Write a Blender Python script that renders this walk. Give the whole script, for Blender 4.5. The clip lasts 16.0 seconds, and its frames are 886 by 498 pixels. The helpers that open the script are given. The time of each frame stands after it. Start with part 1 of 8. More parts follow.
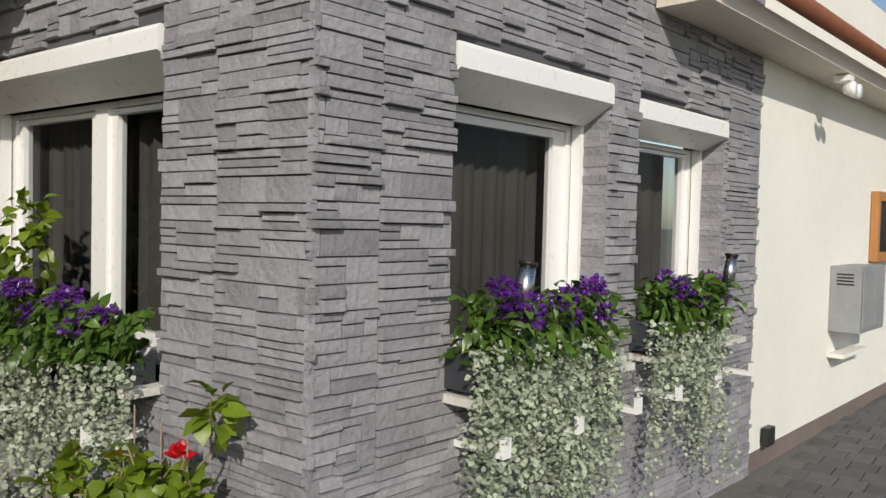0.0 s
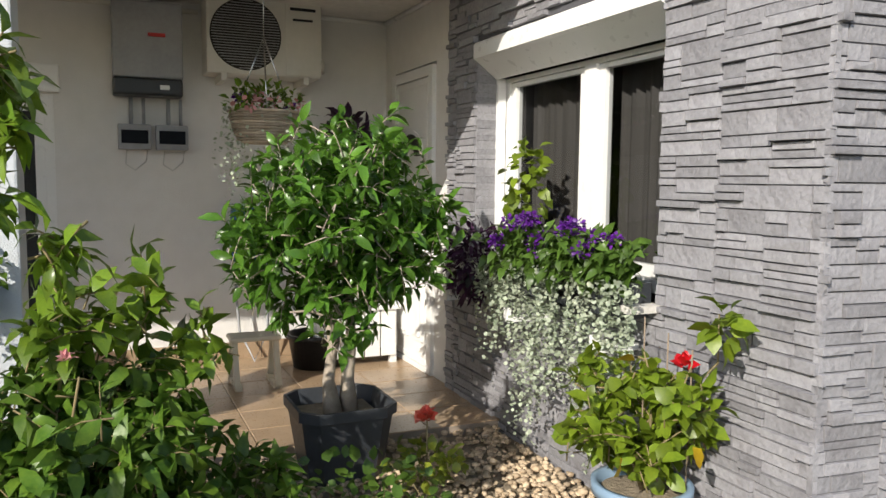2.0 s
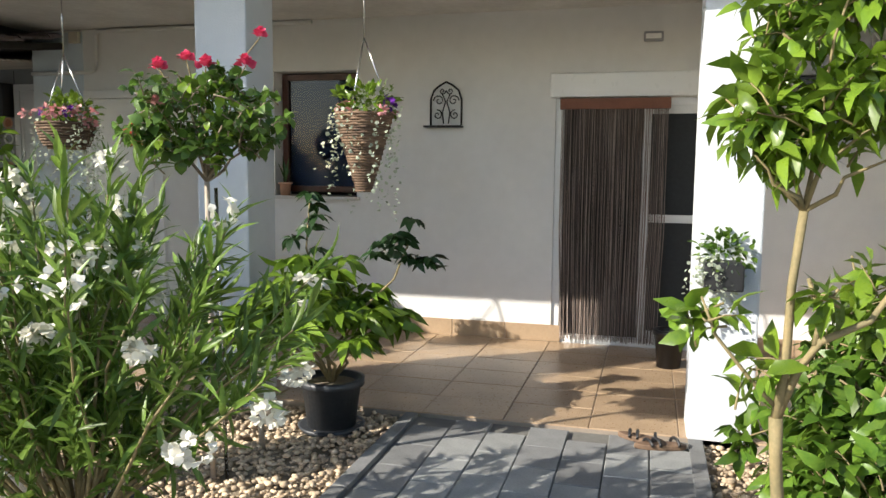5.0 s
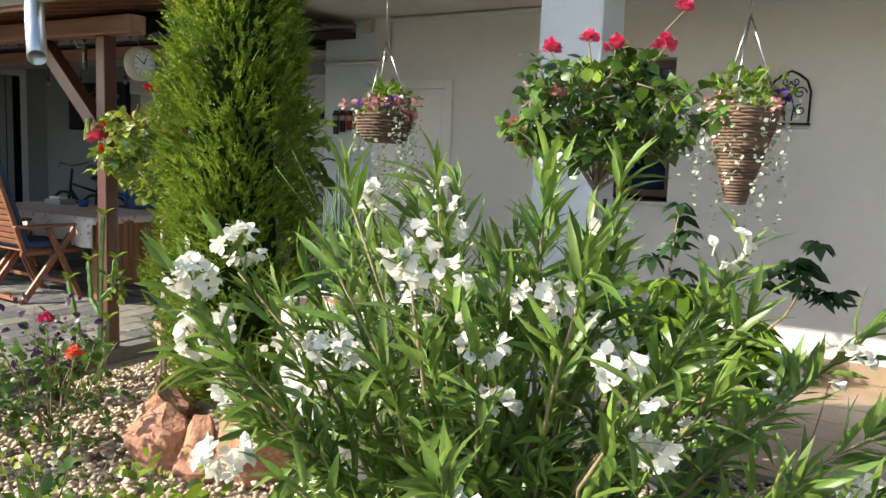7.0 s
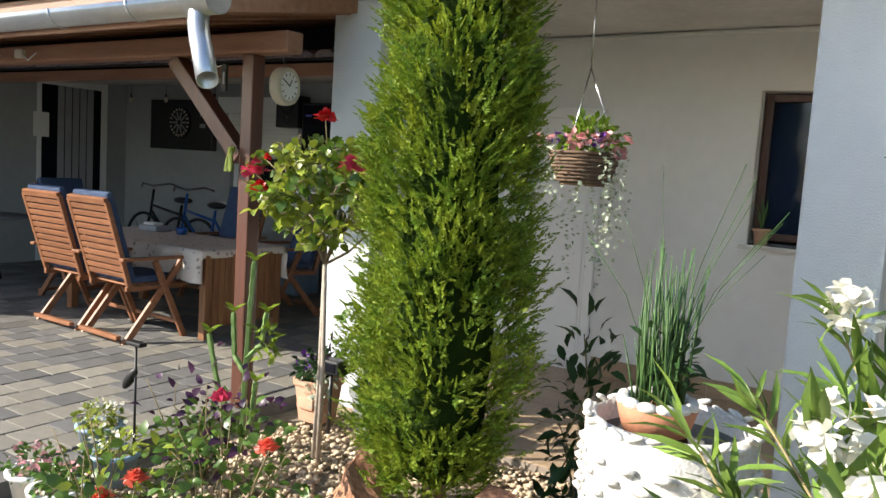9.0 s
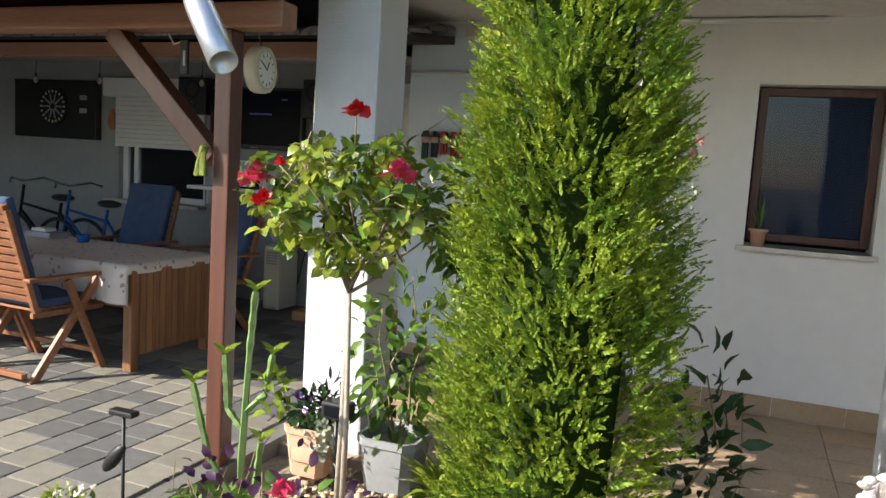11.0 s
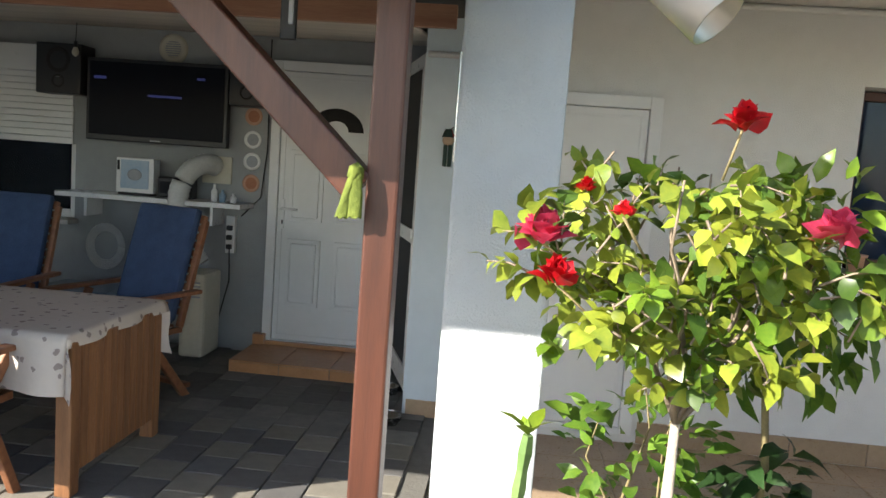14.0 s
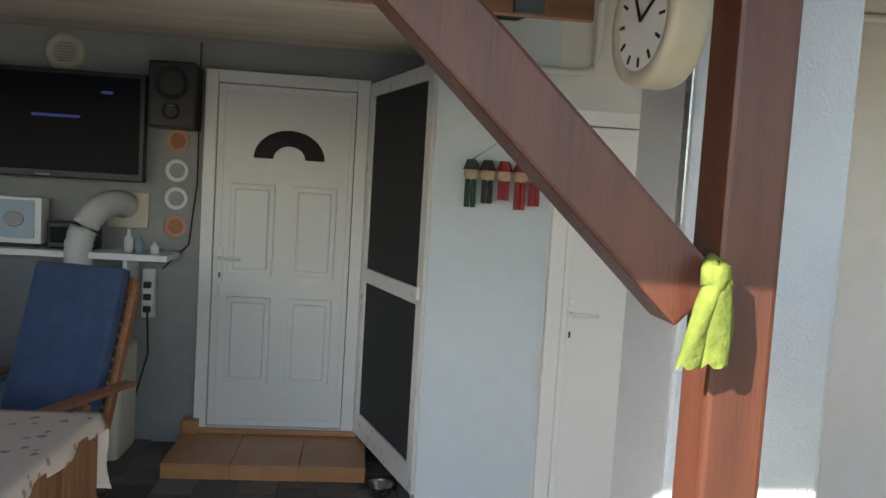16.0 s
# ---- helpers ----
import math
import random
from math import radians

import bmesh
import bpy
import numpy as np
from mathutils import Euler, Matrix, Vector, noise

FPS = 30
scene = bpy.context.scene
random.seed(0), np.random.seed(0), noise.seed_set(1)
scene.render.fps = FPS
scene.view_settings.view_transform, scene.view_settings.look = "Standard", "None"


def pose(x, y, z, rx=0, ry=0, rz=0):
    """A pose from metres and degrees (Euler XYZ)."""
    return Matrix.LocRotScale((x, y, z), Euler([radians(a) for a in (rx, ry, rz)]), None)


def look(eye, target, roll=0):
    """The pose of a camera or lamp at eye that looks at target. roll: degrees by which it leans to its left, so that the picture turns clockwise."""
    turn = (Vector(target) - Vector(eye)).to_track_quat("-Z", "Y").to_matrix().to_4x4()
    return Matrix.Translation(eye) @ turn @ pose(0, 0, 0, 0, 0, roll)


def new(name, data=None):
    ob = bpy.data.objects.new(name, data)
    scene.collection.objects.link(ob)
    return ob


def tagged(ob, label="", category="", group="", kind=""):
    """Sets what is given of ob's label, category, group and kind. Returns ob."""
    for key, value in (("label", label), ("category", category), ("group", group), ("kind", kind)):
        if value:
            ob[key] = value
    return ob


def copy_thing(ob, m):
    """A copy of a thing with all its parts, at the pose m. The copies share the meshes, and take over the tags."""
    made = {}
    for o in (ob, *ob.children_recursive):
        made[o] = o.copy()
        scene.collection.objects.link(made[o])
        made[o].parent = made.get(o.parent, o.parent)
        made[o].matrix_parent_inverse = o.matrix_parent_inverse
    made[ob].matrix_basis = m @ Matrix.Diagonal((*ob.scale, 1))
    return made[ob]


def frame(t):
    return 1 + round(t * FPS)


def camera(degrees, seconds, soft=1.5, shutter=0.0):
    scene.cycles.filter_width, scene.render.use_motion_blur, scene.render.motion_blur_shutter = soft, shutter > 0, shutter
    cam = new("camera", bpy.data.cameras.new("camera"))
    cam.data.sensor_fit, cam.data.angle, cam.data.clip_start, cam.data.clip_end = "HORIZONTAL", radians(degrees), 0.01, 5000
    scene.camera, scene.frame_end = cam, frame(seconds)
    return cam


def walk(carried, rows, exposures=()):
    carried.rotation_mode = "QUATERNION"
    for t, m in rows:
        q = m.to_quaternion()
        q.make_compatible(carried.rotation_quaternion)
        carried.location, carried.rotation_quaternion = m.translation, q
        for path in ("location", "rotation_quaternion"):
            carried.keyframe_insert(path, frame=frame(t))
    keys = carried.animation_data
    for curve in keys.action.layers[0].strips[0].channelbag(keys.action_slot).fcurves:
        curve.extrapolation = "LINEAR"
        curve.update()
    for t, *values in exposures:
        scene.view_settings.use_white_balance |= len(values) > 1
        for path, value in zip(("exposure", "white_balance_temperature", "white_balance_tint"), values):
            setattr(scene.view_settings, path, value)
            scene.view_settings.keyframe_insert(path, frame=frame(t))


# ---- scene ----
cam = camera(59.9, 16.0)
PATH = [
    (0, (0.536, 0.752, 1.407), (2.119, 1.972, 1.334), 1.4),
    (0.5, (0.392, 0.88, 1.408), (1.737, 2.358, 1.329), 1.6),
    (1, (0.278, 0.941, 1.38), (1.469, 2.546, 1.312), 1.7),
    (1.5, (0.137, 0.902, 1.344), (1.18, 2.606, 1.272), 1.4),
    (2, (0.075, 0.775, 1.286), (0.883, 2.596, 1.107), 0.6),
    (2.5, (0.035, 0.733, 1.239), (0.516, 2.655, 0.966), 0.5),
    (3, (-0.26, 0.609, 1.276), (0.098, 2.551, 0.955), -0.2),
    (3.5, (-0.434, 0.593, 1.313), (-0.23, 2.556, 0.989), -0.1),
    (4, (-0.508, 0.541, 1.301), (-0.624, 2.519, 1.032), -0.7),
    (4.5, (-0.604, 0.525, 1.3), (-0.951, 2.482, 1.073), -0.5),
    (5, (-0.78, 0.548, 1.282), (-1.296, 2.469, 1.076), 0.6),
    (5.2, (-0.819, 0.58, 1.286), (-1.447, 2.467, 1.079), 0.5),
    (7.5, (-2.002, 0.913, 1.342), (-3.024, 2.616, 1.112), 2.5),
    (8, (-2.262, 0.93, 1.377), (-3.31, 2.621, 1.172), 2.8),
    (8.6, (-2.59, 0.964, 1.4), (-3.65, 2.649, 1.203), 3.0),
    (9, (-2.808, 0.986, 1.403), (-3.872, 2.668, 1.206), 3.6),
    (9.2, (-2.822, 1.004, 1.41), (-3.926, 2.66, 1.218), 3.0),
    (11.3, (-4.058, 1.201, 1.457), (-4.731, 3.071, 1.239), 3.6),
    (11.5, (-4.178, 1.232, 1.462), (-4.836, 3.108, 1.244), 3.6),
    (12, (-4.541, 1.347, 1.458), (-5.188, 3.226, 1.233), 3.2),
    (12.5, (-4.87, 1.463, 1.452), (-5.486, 3.353, 1.23), 3.1),
    (13, (-5.184, 1.644, 1.473), (-5.786, 3.536, 1.236), 3.3),
    (13.5, (-5.478, 1.825, 1.488), (-5.89, 3.767, 1.252), 4.0),
    (14, (-5.729, 2.03, 1.489), (-5.897, 4.011, 1.272), 4.2),
    (14.5, (-5.941, 2.265, 1.516), (-6.025, 4.252, 1.303), 3.8),
    (15, (-6.201, 2.502, 1.537), (-6.154, 4.492, 1.346), 3.5),
    (15.5, (-6.385, 2.802, 1.53), (-6.202, 4.788, 1.371), 3.5),
    (16, (-6.583, 3.04, 1.539), (-6.375, 5.024, 1.392), 3.5),
]
walk(cam, [(t, look(e, g, r)) for t, e, g, r in PATH], exposures=[(0, -0.3), (1, 0.0), (2.5, 0.55), (3.5, 0.85), (5, 1.05), (7.5, 1.27), (9, 1.27), (12.5, 1.5), (14.5, 1.74), (16, 1.88)])

# ---- world and sun ----
SUN = Vector((-1.0, -0.8, 0.72)).normalized()
world = bpy.data.worlds.new("world")
scene.world = world
world.use_nodes = True
wn = world.node_tree.nodes
sky = wn.new("ShaderNodeTexSky")
sky.sky_type = "NISHITA"
sky.sun_disc = False
sky.sun_elevation = math.asin(SUN.z)
sky.sun_rotation = math.atan2(SUN.x, SUN.y)
wn["Background"].inputs["Strength"].default_value = 0.13
world.node_tree.links.new(sky.outputs[0], wn["Background"].inputs["Color"])
sun = new("sun", bpy.data.lights.new("sun", "SUN"))
sun.data.energy, sun.data.angle, sun.data.color = 4.5, radians(0.5), (1.0, 0.93, 0.82)
sun.matrix_world = look((0, 0, 12), Vector((0, 0, 12)) - SUN)


# ---- materials ----
def material(name, color, rough=0.6, metal=0.0, second=None, scale=6.0, detail=0.5, bump=0.0, bump_scale=60.0,
             island=0.0, obj_rand=0.0, translucent=0.0, streak=None, spec=0.5):
    """A procedural surface: two colours mixed by broad noise, fine grain, optional bump and per-piece variation."""
    m = bpy.data.materials.new(name)
    m.use_nodes = True
    nt = m.node_tree
    n, l = nt.nodes, nt.links
    b = n["Principled BSDF"]
    second = second or tuple(c * 0.78 for c in color)
    co = n.new("ShaderNodeTexCoord")
    mp = n.new("ShaderNodeMapping")
    l.new(co.outputs["Object"], mp.inputs["Vector"])
    if streak:
        mp.inputs["Scale"].default_value = streak
    n1 = n.new("ShaderNodeTexNoise")
    n1.inputs["Scale"].default_value, n1.inputs["Detail"].default_value = scale, 6
    l.new(mp.outputs[0], n1.inputs["Vector"])
    n2 = n.new("ShaderNodeTexNoise")
    n2.inputs["Scale"].default_value, n2.inputs["Detail"].default_value = scale * 9, 4
    l.new(mp.outputs[0], n2.inputs["Vector"])
    add = n.new("ShaderNodeMath")
    add.operation = "MULTIPLY_ADD"
    l.new(n2.outputs["Fac"], add.inputs[0])
    add.inputs[1].default_value = detail
    l.new(n1.outputs["Fac"], add.inputs[2])
    ramp = n.new("ShaderNodeMapRange")
    ramp.inputs["From Min"].default_value, ramp.inputs["From Max"].default_value = 0.35 + detail * 0.35, 0.65 + detail * 0.65
    l.new(add.outputs[0], ramp.inputs["Value"])
    mix = n.new("ShaderNodeMix")
    mix.data_type = "RGBA"
    l.new(ramp.outputs[0], mix.inputs["Factor"])
    mix.inputs["A"].default_value, mix.inputs["B"].default_value = (*color, 1), (*second, 1)
    out = mix.outputs["Result"]
    if island or obj_rand:
        hsv = n.new("ShaderNodeHueSaturation")
        mr = n.new("ShaderNodeMapRange")
        if island:
            g = n.new("ShaderNodeNewGeometry")
            l.new(g.outputs["Random Per Island"], mr.inputs["Value"])
        else:
            g = n.new("ShaderNodeObjectInfo")
            l.new(g.outputs["Random"], mr.inputs["Value"])
        k = island or obj_rand
        mr.inputs["To Min"].default_value, mr.inputs["To Max"].default_value = 1 - k, 1 + k
        l.new(mr.outputs[0], hsv.inputs["Value"])
        l.new(out, hsv.inputs["Color"])
        out = hsv.outputs["Color"]
    l.new(out, b.inputs["Base Color"])
    rr = n.new("ShaderNodeMapRange")
    rr.inputs["To Min"].default_value, rr.inputs["To Max"].default_value = max(0.02, rough - 0.1), min(1, rough + 0.1)
    l.new(n2.outputs["Fac"], rr.inputs["Value"])
    l.new(rr.outputs[0], b.inputs["Roughness"])
    b.inputs["Metallic"].default_value = metal
    b.inputs["Specular IOR Level"].default_value = spec
    if bump:
        n3 = n.new("ShaderNodeTexNoise")
        n3.inputs["Scale"].default_value, n3.inputs["Detail"].default_value = bump_scale, 5
        l.new(mp.outputs[0], n3.inputs["Vector"])
        bp = n.new("ShaderNodeBump")
        bp.inputs["Strength"].default_value, bp.inputs["Distance"].default_value = 1.0, bump
        l.new(n3.outputs["Fac"], bp.inputs["Height"])
        l.new(bp.outputs[0], b.inputs["Normal"])
    if translucent:
        tr = n.new("ShaderNodeBsdfTranslucent")
        l.new(out, tr.inputs["Color"])
        ms = n.new("ShaderNodeMixShader")
        ms.inputs[0].default_value = translucent
        l.new(b.outputs[0], ms.inputs[1])
        l.new(tr.outputs[0], ms.inputs[2])
        l.new(ms.outputs[0], n["Material Output"].inputs["Surface"])
    return m


def glass(name, tint=(0.9, 0.95, 0.95), rough=0.02, alpha=0.25):
    m = bpy.data.materials.new(name)
    m.use_nodes = True
    n, l = m.node_tree.nodes, m.node_tree.links
    g = n.new("ShaderNodeBsdfGlossy")
    g.inputs["Roughness"].default_value = rough
    t = n.new("ShaderNodeBsdfTransparent")
    t.inputs["Color"].default_value = (*tint, 1)
    f = n.new("ShaderNodeFresnel")
    f.inputs["IOR"].default_value = 1.5 + alpha
    s = n.new("ShaderNodeMixShader")
    l.new(f.outputs[0], s.inputs[0])
    l.new(t.outputs[0], s.inputs[1])
    l.new(g.outputs[0], s.inputs[2])
    l.new(s.outputs[0], n["Material Output"].inputs["Surface"])
    return m


def leafmat(name, a, b, tr=0.3, rough=0.4, island=0.35):
    return material(name, a, rough, second=b, scale=9, island=island, translucent=tr, spec=0.4)


M = dict(
    stucco=material("white_stucco", (0.76, 0.75, 0.73), 0.9, second=(0.69, 0.68, 0.66), scale=1.2, bump=0.004, bump_scale=140),
    # copy of the white render, greyed to offset direct sun on the columns
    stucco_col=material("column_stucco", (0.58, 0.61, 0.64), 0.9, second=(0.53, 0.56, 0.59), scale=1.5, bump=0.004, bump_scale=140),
    stucco_street=material("cream_stucco", (0.78, 0.77, 0.72), 0.9, second=(0.72, 0.71, 0.66), scale=1.2, bump=0.003, bump_scale=140),
    blue_wall=material("pale_blue_stucco", (0.62, 0.69, 0.74), 0.85, second=(0.56, 0.63, 0.68), scale=1.4, bump=0.003, bump_scale=150),
    grey_wall=material("grey_stucco", (0.36, 0.37, 0.37), 0.9, second=(0.31, 0.32, 0.32), scale=1.3, bump=0.004, bump_scale=120),
    plinth=material("brown_plinth", (0.2, 0.16, 0.14), 0.85, second=(0.15, 0.12, 0.11), scale=3, bump=0.003, bump_scale=200),
    ceiling=material("porch_ceiling", (0.74, 0.73, 0.7), 0.9, scale=2, bump=0.002, bump_scale=150),
    stone=material("grey_ledge_stone", (0.3, 0.3, 0.32), 0.75, second=(0.21, 0.205, 0.22), scale=7, detail=0.9, bump=0.008, bump_scale=38, island=0.2),
    stone_piece=material("grey_ledge_stone_piece", (0.3, 0.3, 0.32), 0.75, second=(0.21, 0.205, 0.22), scale=7, detail=0.9, bump=0.008, bump_scale=38, obj_rand=0.2),
    mortar=material("dark_stone_backing", (0.09, 0.09, 0.1), 0.95, scale=8, bump=0.004),
    white=material("white_upvc", (0.8, 0.8, 0.79), 0.3, second=(0.77, 0.77, 0.76), scale=2),
    door_white=material("white_door", (0.78, 0.78, 0.77), 0.35, second=(0.74, 0.74, 0.73), scale=2),
    tile=material("beige_floor_tile", (0.4, 0.29, 0.19), 0.3, second=(0.31, 0.22, 0.14), scale=5, detail=0.7, obj_rand=0.07),
    tile_grout=material("tile_grout", (0.3, 0.25, 0.2), 0.9, scale=20),
    paver=material("grey_paver", (0.12, 0.117, 0.114), 0.85, second=(0.09, 0.088, 0.086), scale=14, detail=0.8, bump=0.003, bump_scale=220, obj_rand=0.18),
    paver_light=material("sandy_paver", (0.215, 0.2, 0.165), 0.85, second=(0.165, 0.152, 0.127), scale=14, detail=0.8, bump=0.003, bump_scale=220, obj_rand=0.14),
    paver_stuff=material("grey_paver_field", (0.165, 0.155, 0.138), 0.85, second=(0.12, 0.114, 0.104), scale=14, detail=0.8, bump=0.003, bump_scale=220, island=0.4),
    slab_light=material("pale_garden_slab", (0.27, 0.275, 0.265), 0.8, second=(0.2, 0.205, 0.2), scale=10, detail=0.8, bump=0.003, bump_scale=200, obj_rand=0.12),
    slab=material("grey_garden_slab", (0.19, 0.192, 0.19), 0.8, second=(0.14, 0.142, 0.14), scale=10, detail=0.8, bump=0.003, bump_scale=200, obj_rand=0.15),
    joint=material("paver_joint_sand", (0.15, 0.145, 0.13), 0.95, scale=20, bump=0.003),
    pebble=material("cream_pebble", (0.55, 0.44, 0.31), 0.7, second=(0.38, 0.28, 0.18), scale=20, island=0.38),
    soil=material("gravel_bed", (0.3, 0.25, 0.18), 0.95, second=(0.2, 0.16, 0.11), scale=30, bump=0.01, bump_scale=60),
    ground=material("far_ground", (0.2, 0.19, 0.16), 0.95, second=(0.13, 0.14, 0.09), scale=0.6, bump=0.01, bump_scale=20),
    # toned below the beam timber: shade on post and brace is in the colour
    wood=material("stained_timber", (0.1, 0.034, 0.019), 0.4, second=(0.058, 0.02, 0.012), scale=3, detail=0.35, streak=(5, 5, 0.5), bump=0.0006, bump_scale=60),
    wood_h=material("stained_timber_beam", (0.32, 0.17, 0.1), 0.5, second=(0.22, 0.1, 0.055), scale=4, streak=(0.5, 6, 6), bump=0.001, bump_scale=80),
    chair_wood=material("oiled_hardwood", (0.3, 0.13, 0.06), 0.45, second=(0.19, 0.075, 0.035), scale=6, streak=(1, 5, 5), obj_rand=0.12),
    table_wood=material("slatted_hardwood", (0.3, 0.14, 0.06), 0.45, second=(0.18, 0.08, 0.035), scale=6, streak=(6, 6, 0.6), obj_rand=0.14),
    lath=material("pale_ceiling_lath", (0.64, 0.58, 0.5), 0.6, second=(0.54, 0.49, 0.41), scale=4, streak=(0.5, 6, 6), obj_rand=0.1),
    zinc=material("galvanised_gutter", (0.55, 0.57, 0.6), 0.35, metal=0.85, second=(0.45, 0.47, 0.5), scale=5),
    rooftile=material("purple_roof_tile", (0.12, 0.09, 0.1), 0.6, second=(0.3, 0.27, 0.29), scale=18, detail=0.9, bump=0.006, bump_scale=60, island=0.3),
    black=material("black_plastic", (0.02, 0.02, 0.022), 0.4, scale=8),
    screen=material("tv_screen", (0.008, 0.009, 0.014), 0.35, scale=2, spec=0.08),
    grey_metal=material("grey_cabinet", (0.28, 0.29, 0.3), 0.5, scale=4),
    panel_grey=material("grey_inverter", (0.35, 0.36, 0.38), 0.5, scale=4),
    ac=material("ac_casing", (0.68, 0.66, 0.6), 0.45, second=(0.62, 0.6, 0.54), scale=3),
    blue_cushion=material("navy_cushion", (0.05, 0.085, 0.17), 0.9, second=(0.035, 0.06, 0.125), scale=12, bump=0.003, bump_scale=300),
    blue_plastic=material("blue_plastic", (0.01, 0.1, 0.4), 0.35, scale=5),
    blue_pot=material("pale_blue_pot", (0.24, 0.34, 0.46), 0.4, second=(0.2, 0.3, 0.41), scale=4),
    dark_pot=material("anthracite_pot", (0.045, 0.05, 0.058), 0.45, second=(0.03, 0.034, 0.04), scale=6),
    terracotta=material("terracotta", (0.46, 0.2, 0.11), 0.8, second=(0.36, 0.15, 0.08), scale=9, bump=0.002),
    peach_pot=material("peach_terracotta", (0.6, 0.36, 0.25), 0.8, second=(0.5, 0.28, 0.18), scale=8, bump=0.002),
    white_stone=material("white_cast_stone", (0.68, 0.66, 0.62), 0.8, second=(0.5, 0.48, 0.44), scale=9, detail=0.8, bump=0.004, bump_scale=90),
    rust_rock=material("rust_rock", (0.44, 0.22, 0.12), 0.85, second=(0.22, 0.1, 0.06), scale=6, detail=0.9, bump=0.02, bump_scale=18),
    bark=material("grey_bark", (0.28, 0.22, 0.16), 0.9, second=(0.18, 0.14, 0.1), scale=12, bump=0.004, bump_scale=60),
    bark_green=material("green_brown_bark", (0.26, 0.2, 0.095), 0.8, second=(0.16, 0.135, 0.065), scale=12, bump=0.002),
    pale_bark=material("pale_bark", (0.42, 0.36, 0.29), 0.85, second=(0.3, 0.25, 0.2), scale=14, bump=0.004),
    water=material("dark_water", (0.02, 0.025, 0.02), 0.05, scale=3),
    wicker=material("brown_wicker", (0.2, 0.13, 0.08), 0.8, second=(0.1, 0.06, 0.04), scale=16, island=0.3),
    pale_wicker=material("pale_wicker", (0.5, 0.42, 0.33), 0.8, second=(0.35, 0.28, 0.2), scale=16, island=0.3),
    iron=material("black_iron", (0.015, 0.015, 0.016), 0.5, metal=0.3, scale=10),
    steel=material("brushed_steel", (0.6, 0.6, 0.6), 0.25, metal=1.0, scale=10),
    curtain=material("brown_string_curtain", (0.11, 0.075, 0.06), 0.9, second=(0.3, 0.25, 0.22), scale=3, streak=(30, 1, 0.5), island=0.6),
    rod=material("brown_curtain_head", (0.2, 0.07, 0.035), 0.6, scale=8),
    # net toned far below white, putting the dimness behind glass into its colour
    lace=material("dimmed_net_curtain", (0.13, 0.118, 0.108), 0.9, scale=5, streak=(8, 8, 0.4), translucent=0.3),
    net=material("dark_insect_mesh", (0.03, 0.033, 0.035), 0.8, scale=40),
    # near-black: painted shade for rooms and recesses, and plain dark parts
    near_black=material("near_black_fill", (0.03, 0.028, 0.026), 0.9, scale=2),
    lime=material("lime_cloth", (0.17, 0.21, 0.03), 0.9, second=(0.09, 0.12, 0.016), scale=8, bump=0.004, bump_scale=80),
    wood_orange=material("orange_pine_frame", (0.45, 0.2, 0.06), 0.5, scale=5, streak=(5, 5, 0.7)),
    hose=material("white_hose", (0.62, 0.62, 0.6), 0.5, scale=8),
    red=material("red_plastic", (0.5, 0.02, 0.02), 0.4, scale=6),
    clock_white=material("cream_clock", (0.6, 0.56, 0.45), 0.4, second=(0.54, 0.5, 0.4), scale=4),
    # foliage
    ficus=leafmat("glossy_leaf", (0.1, 0.21, 0.025), (0.05, 0.13, 0.018), rough=0.28),
    shrub=leafmat("shrub_leaf", (0.12, 0.2, 0.022), (0.05, 0.12, 0.015)),
    lemon=leafmat("lemon_leaf", (0.17, 0.26, 0.025), (0.09, 0.17, 0.018), rough=0.3),
    hibis=leafmat("hibiscus_leaf", (0.2, 0.27, 0.02), (0.11, 0.18, 0.015)),
    rose=leafmat("rose_leaf", (0.1, 0.18, 0.028), (0.055, 0.11, 0.02), rough=0.35),
    rose_yellow=leafmat("yellowing_rose_leaf", (0.29, 0.32, 0.035), (0.14, 0.21, 0.03), rough=0.35),
    oleander=leafmat("oleander_leaf", (0.17, 0.25, 0.045), (0.09, 0.17, 0.03), rough=0.38),
    silver=leafmat("silver_trailing_leaf", (0.5, 0.54, 0.43), (0.33, 0.4, 0.28), rough=0.7),
    purple_leaf=leafmat("purple_leaf", (0.07, 0.025, 0.07), (0.035, 0.012, 0.035)),
    thuja=leafmat("thuja_spray", (0.27, 0.32, 0.024), (0.085, 0.18, 0.016), rough=0.6, island=0.25),
    thuja_shade=material("thuja_shade", (0.02, 0.035, 0.008), 1.0, scale=14, bump=0.03, bump_scale=20, spec=0.0),
    dark_leaf=leafmat("dark_green_leaf", (0.03, 0.075, 0.02), (0.018, 0.045, 0.012)),
    yellow_leaf=leafmat("yellow_leaf", (0.5, 0.36, 0.02), (0.4, 0.26, 0.02)),
    reed=leafmat("horsetail_reed", (0.1, 0.19, 0.06), (0.06, 0.12, 0.04)),
    succulent=leafmat("green_cactus", (0.16, 0.24, 0.08), (0.1, 0.17, 0.05), tr=0.05),
    violet=leafmat("violet_flower", (0.16, 0.03, 0.34), (0.09, 0.015, 0.2)),
    white_fl=leafmat("white_flower", (0.82, 0.8, 0.72), (0.75, 0.72, 0.6), island=0.08),
    pink=leafmat("pink_flower", (0.75, 0.09, 0.2), (0.6, 0.04, 0.1), island=0.15),
    red_fl=leafmat("red_flower", (0.6, 0.012, 0.02), (0.42, 0.005, 0.012), island=0.15),
    coral=leafmat("coral_flower", (0.8, 0.2, 0.12), (0.7, 0.1, 0.08), island=0.15),
    pale_pink=leafmat("pale_pink_flower", (0.72, 0.38, 0.38), (0.6, 0.25, 0.27), island=0.15),
)
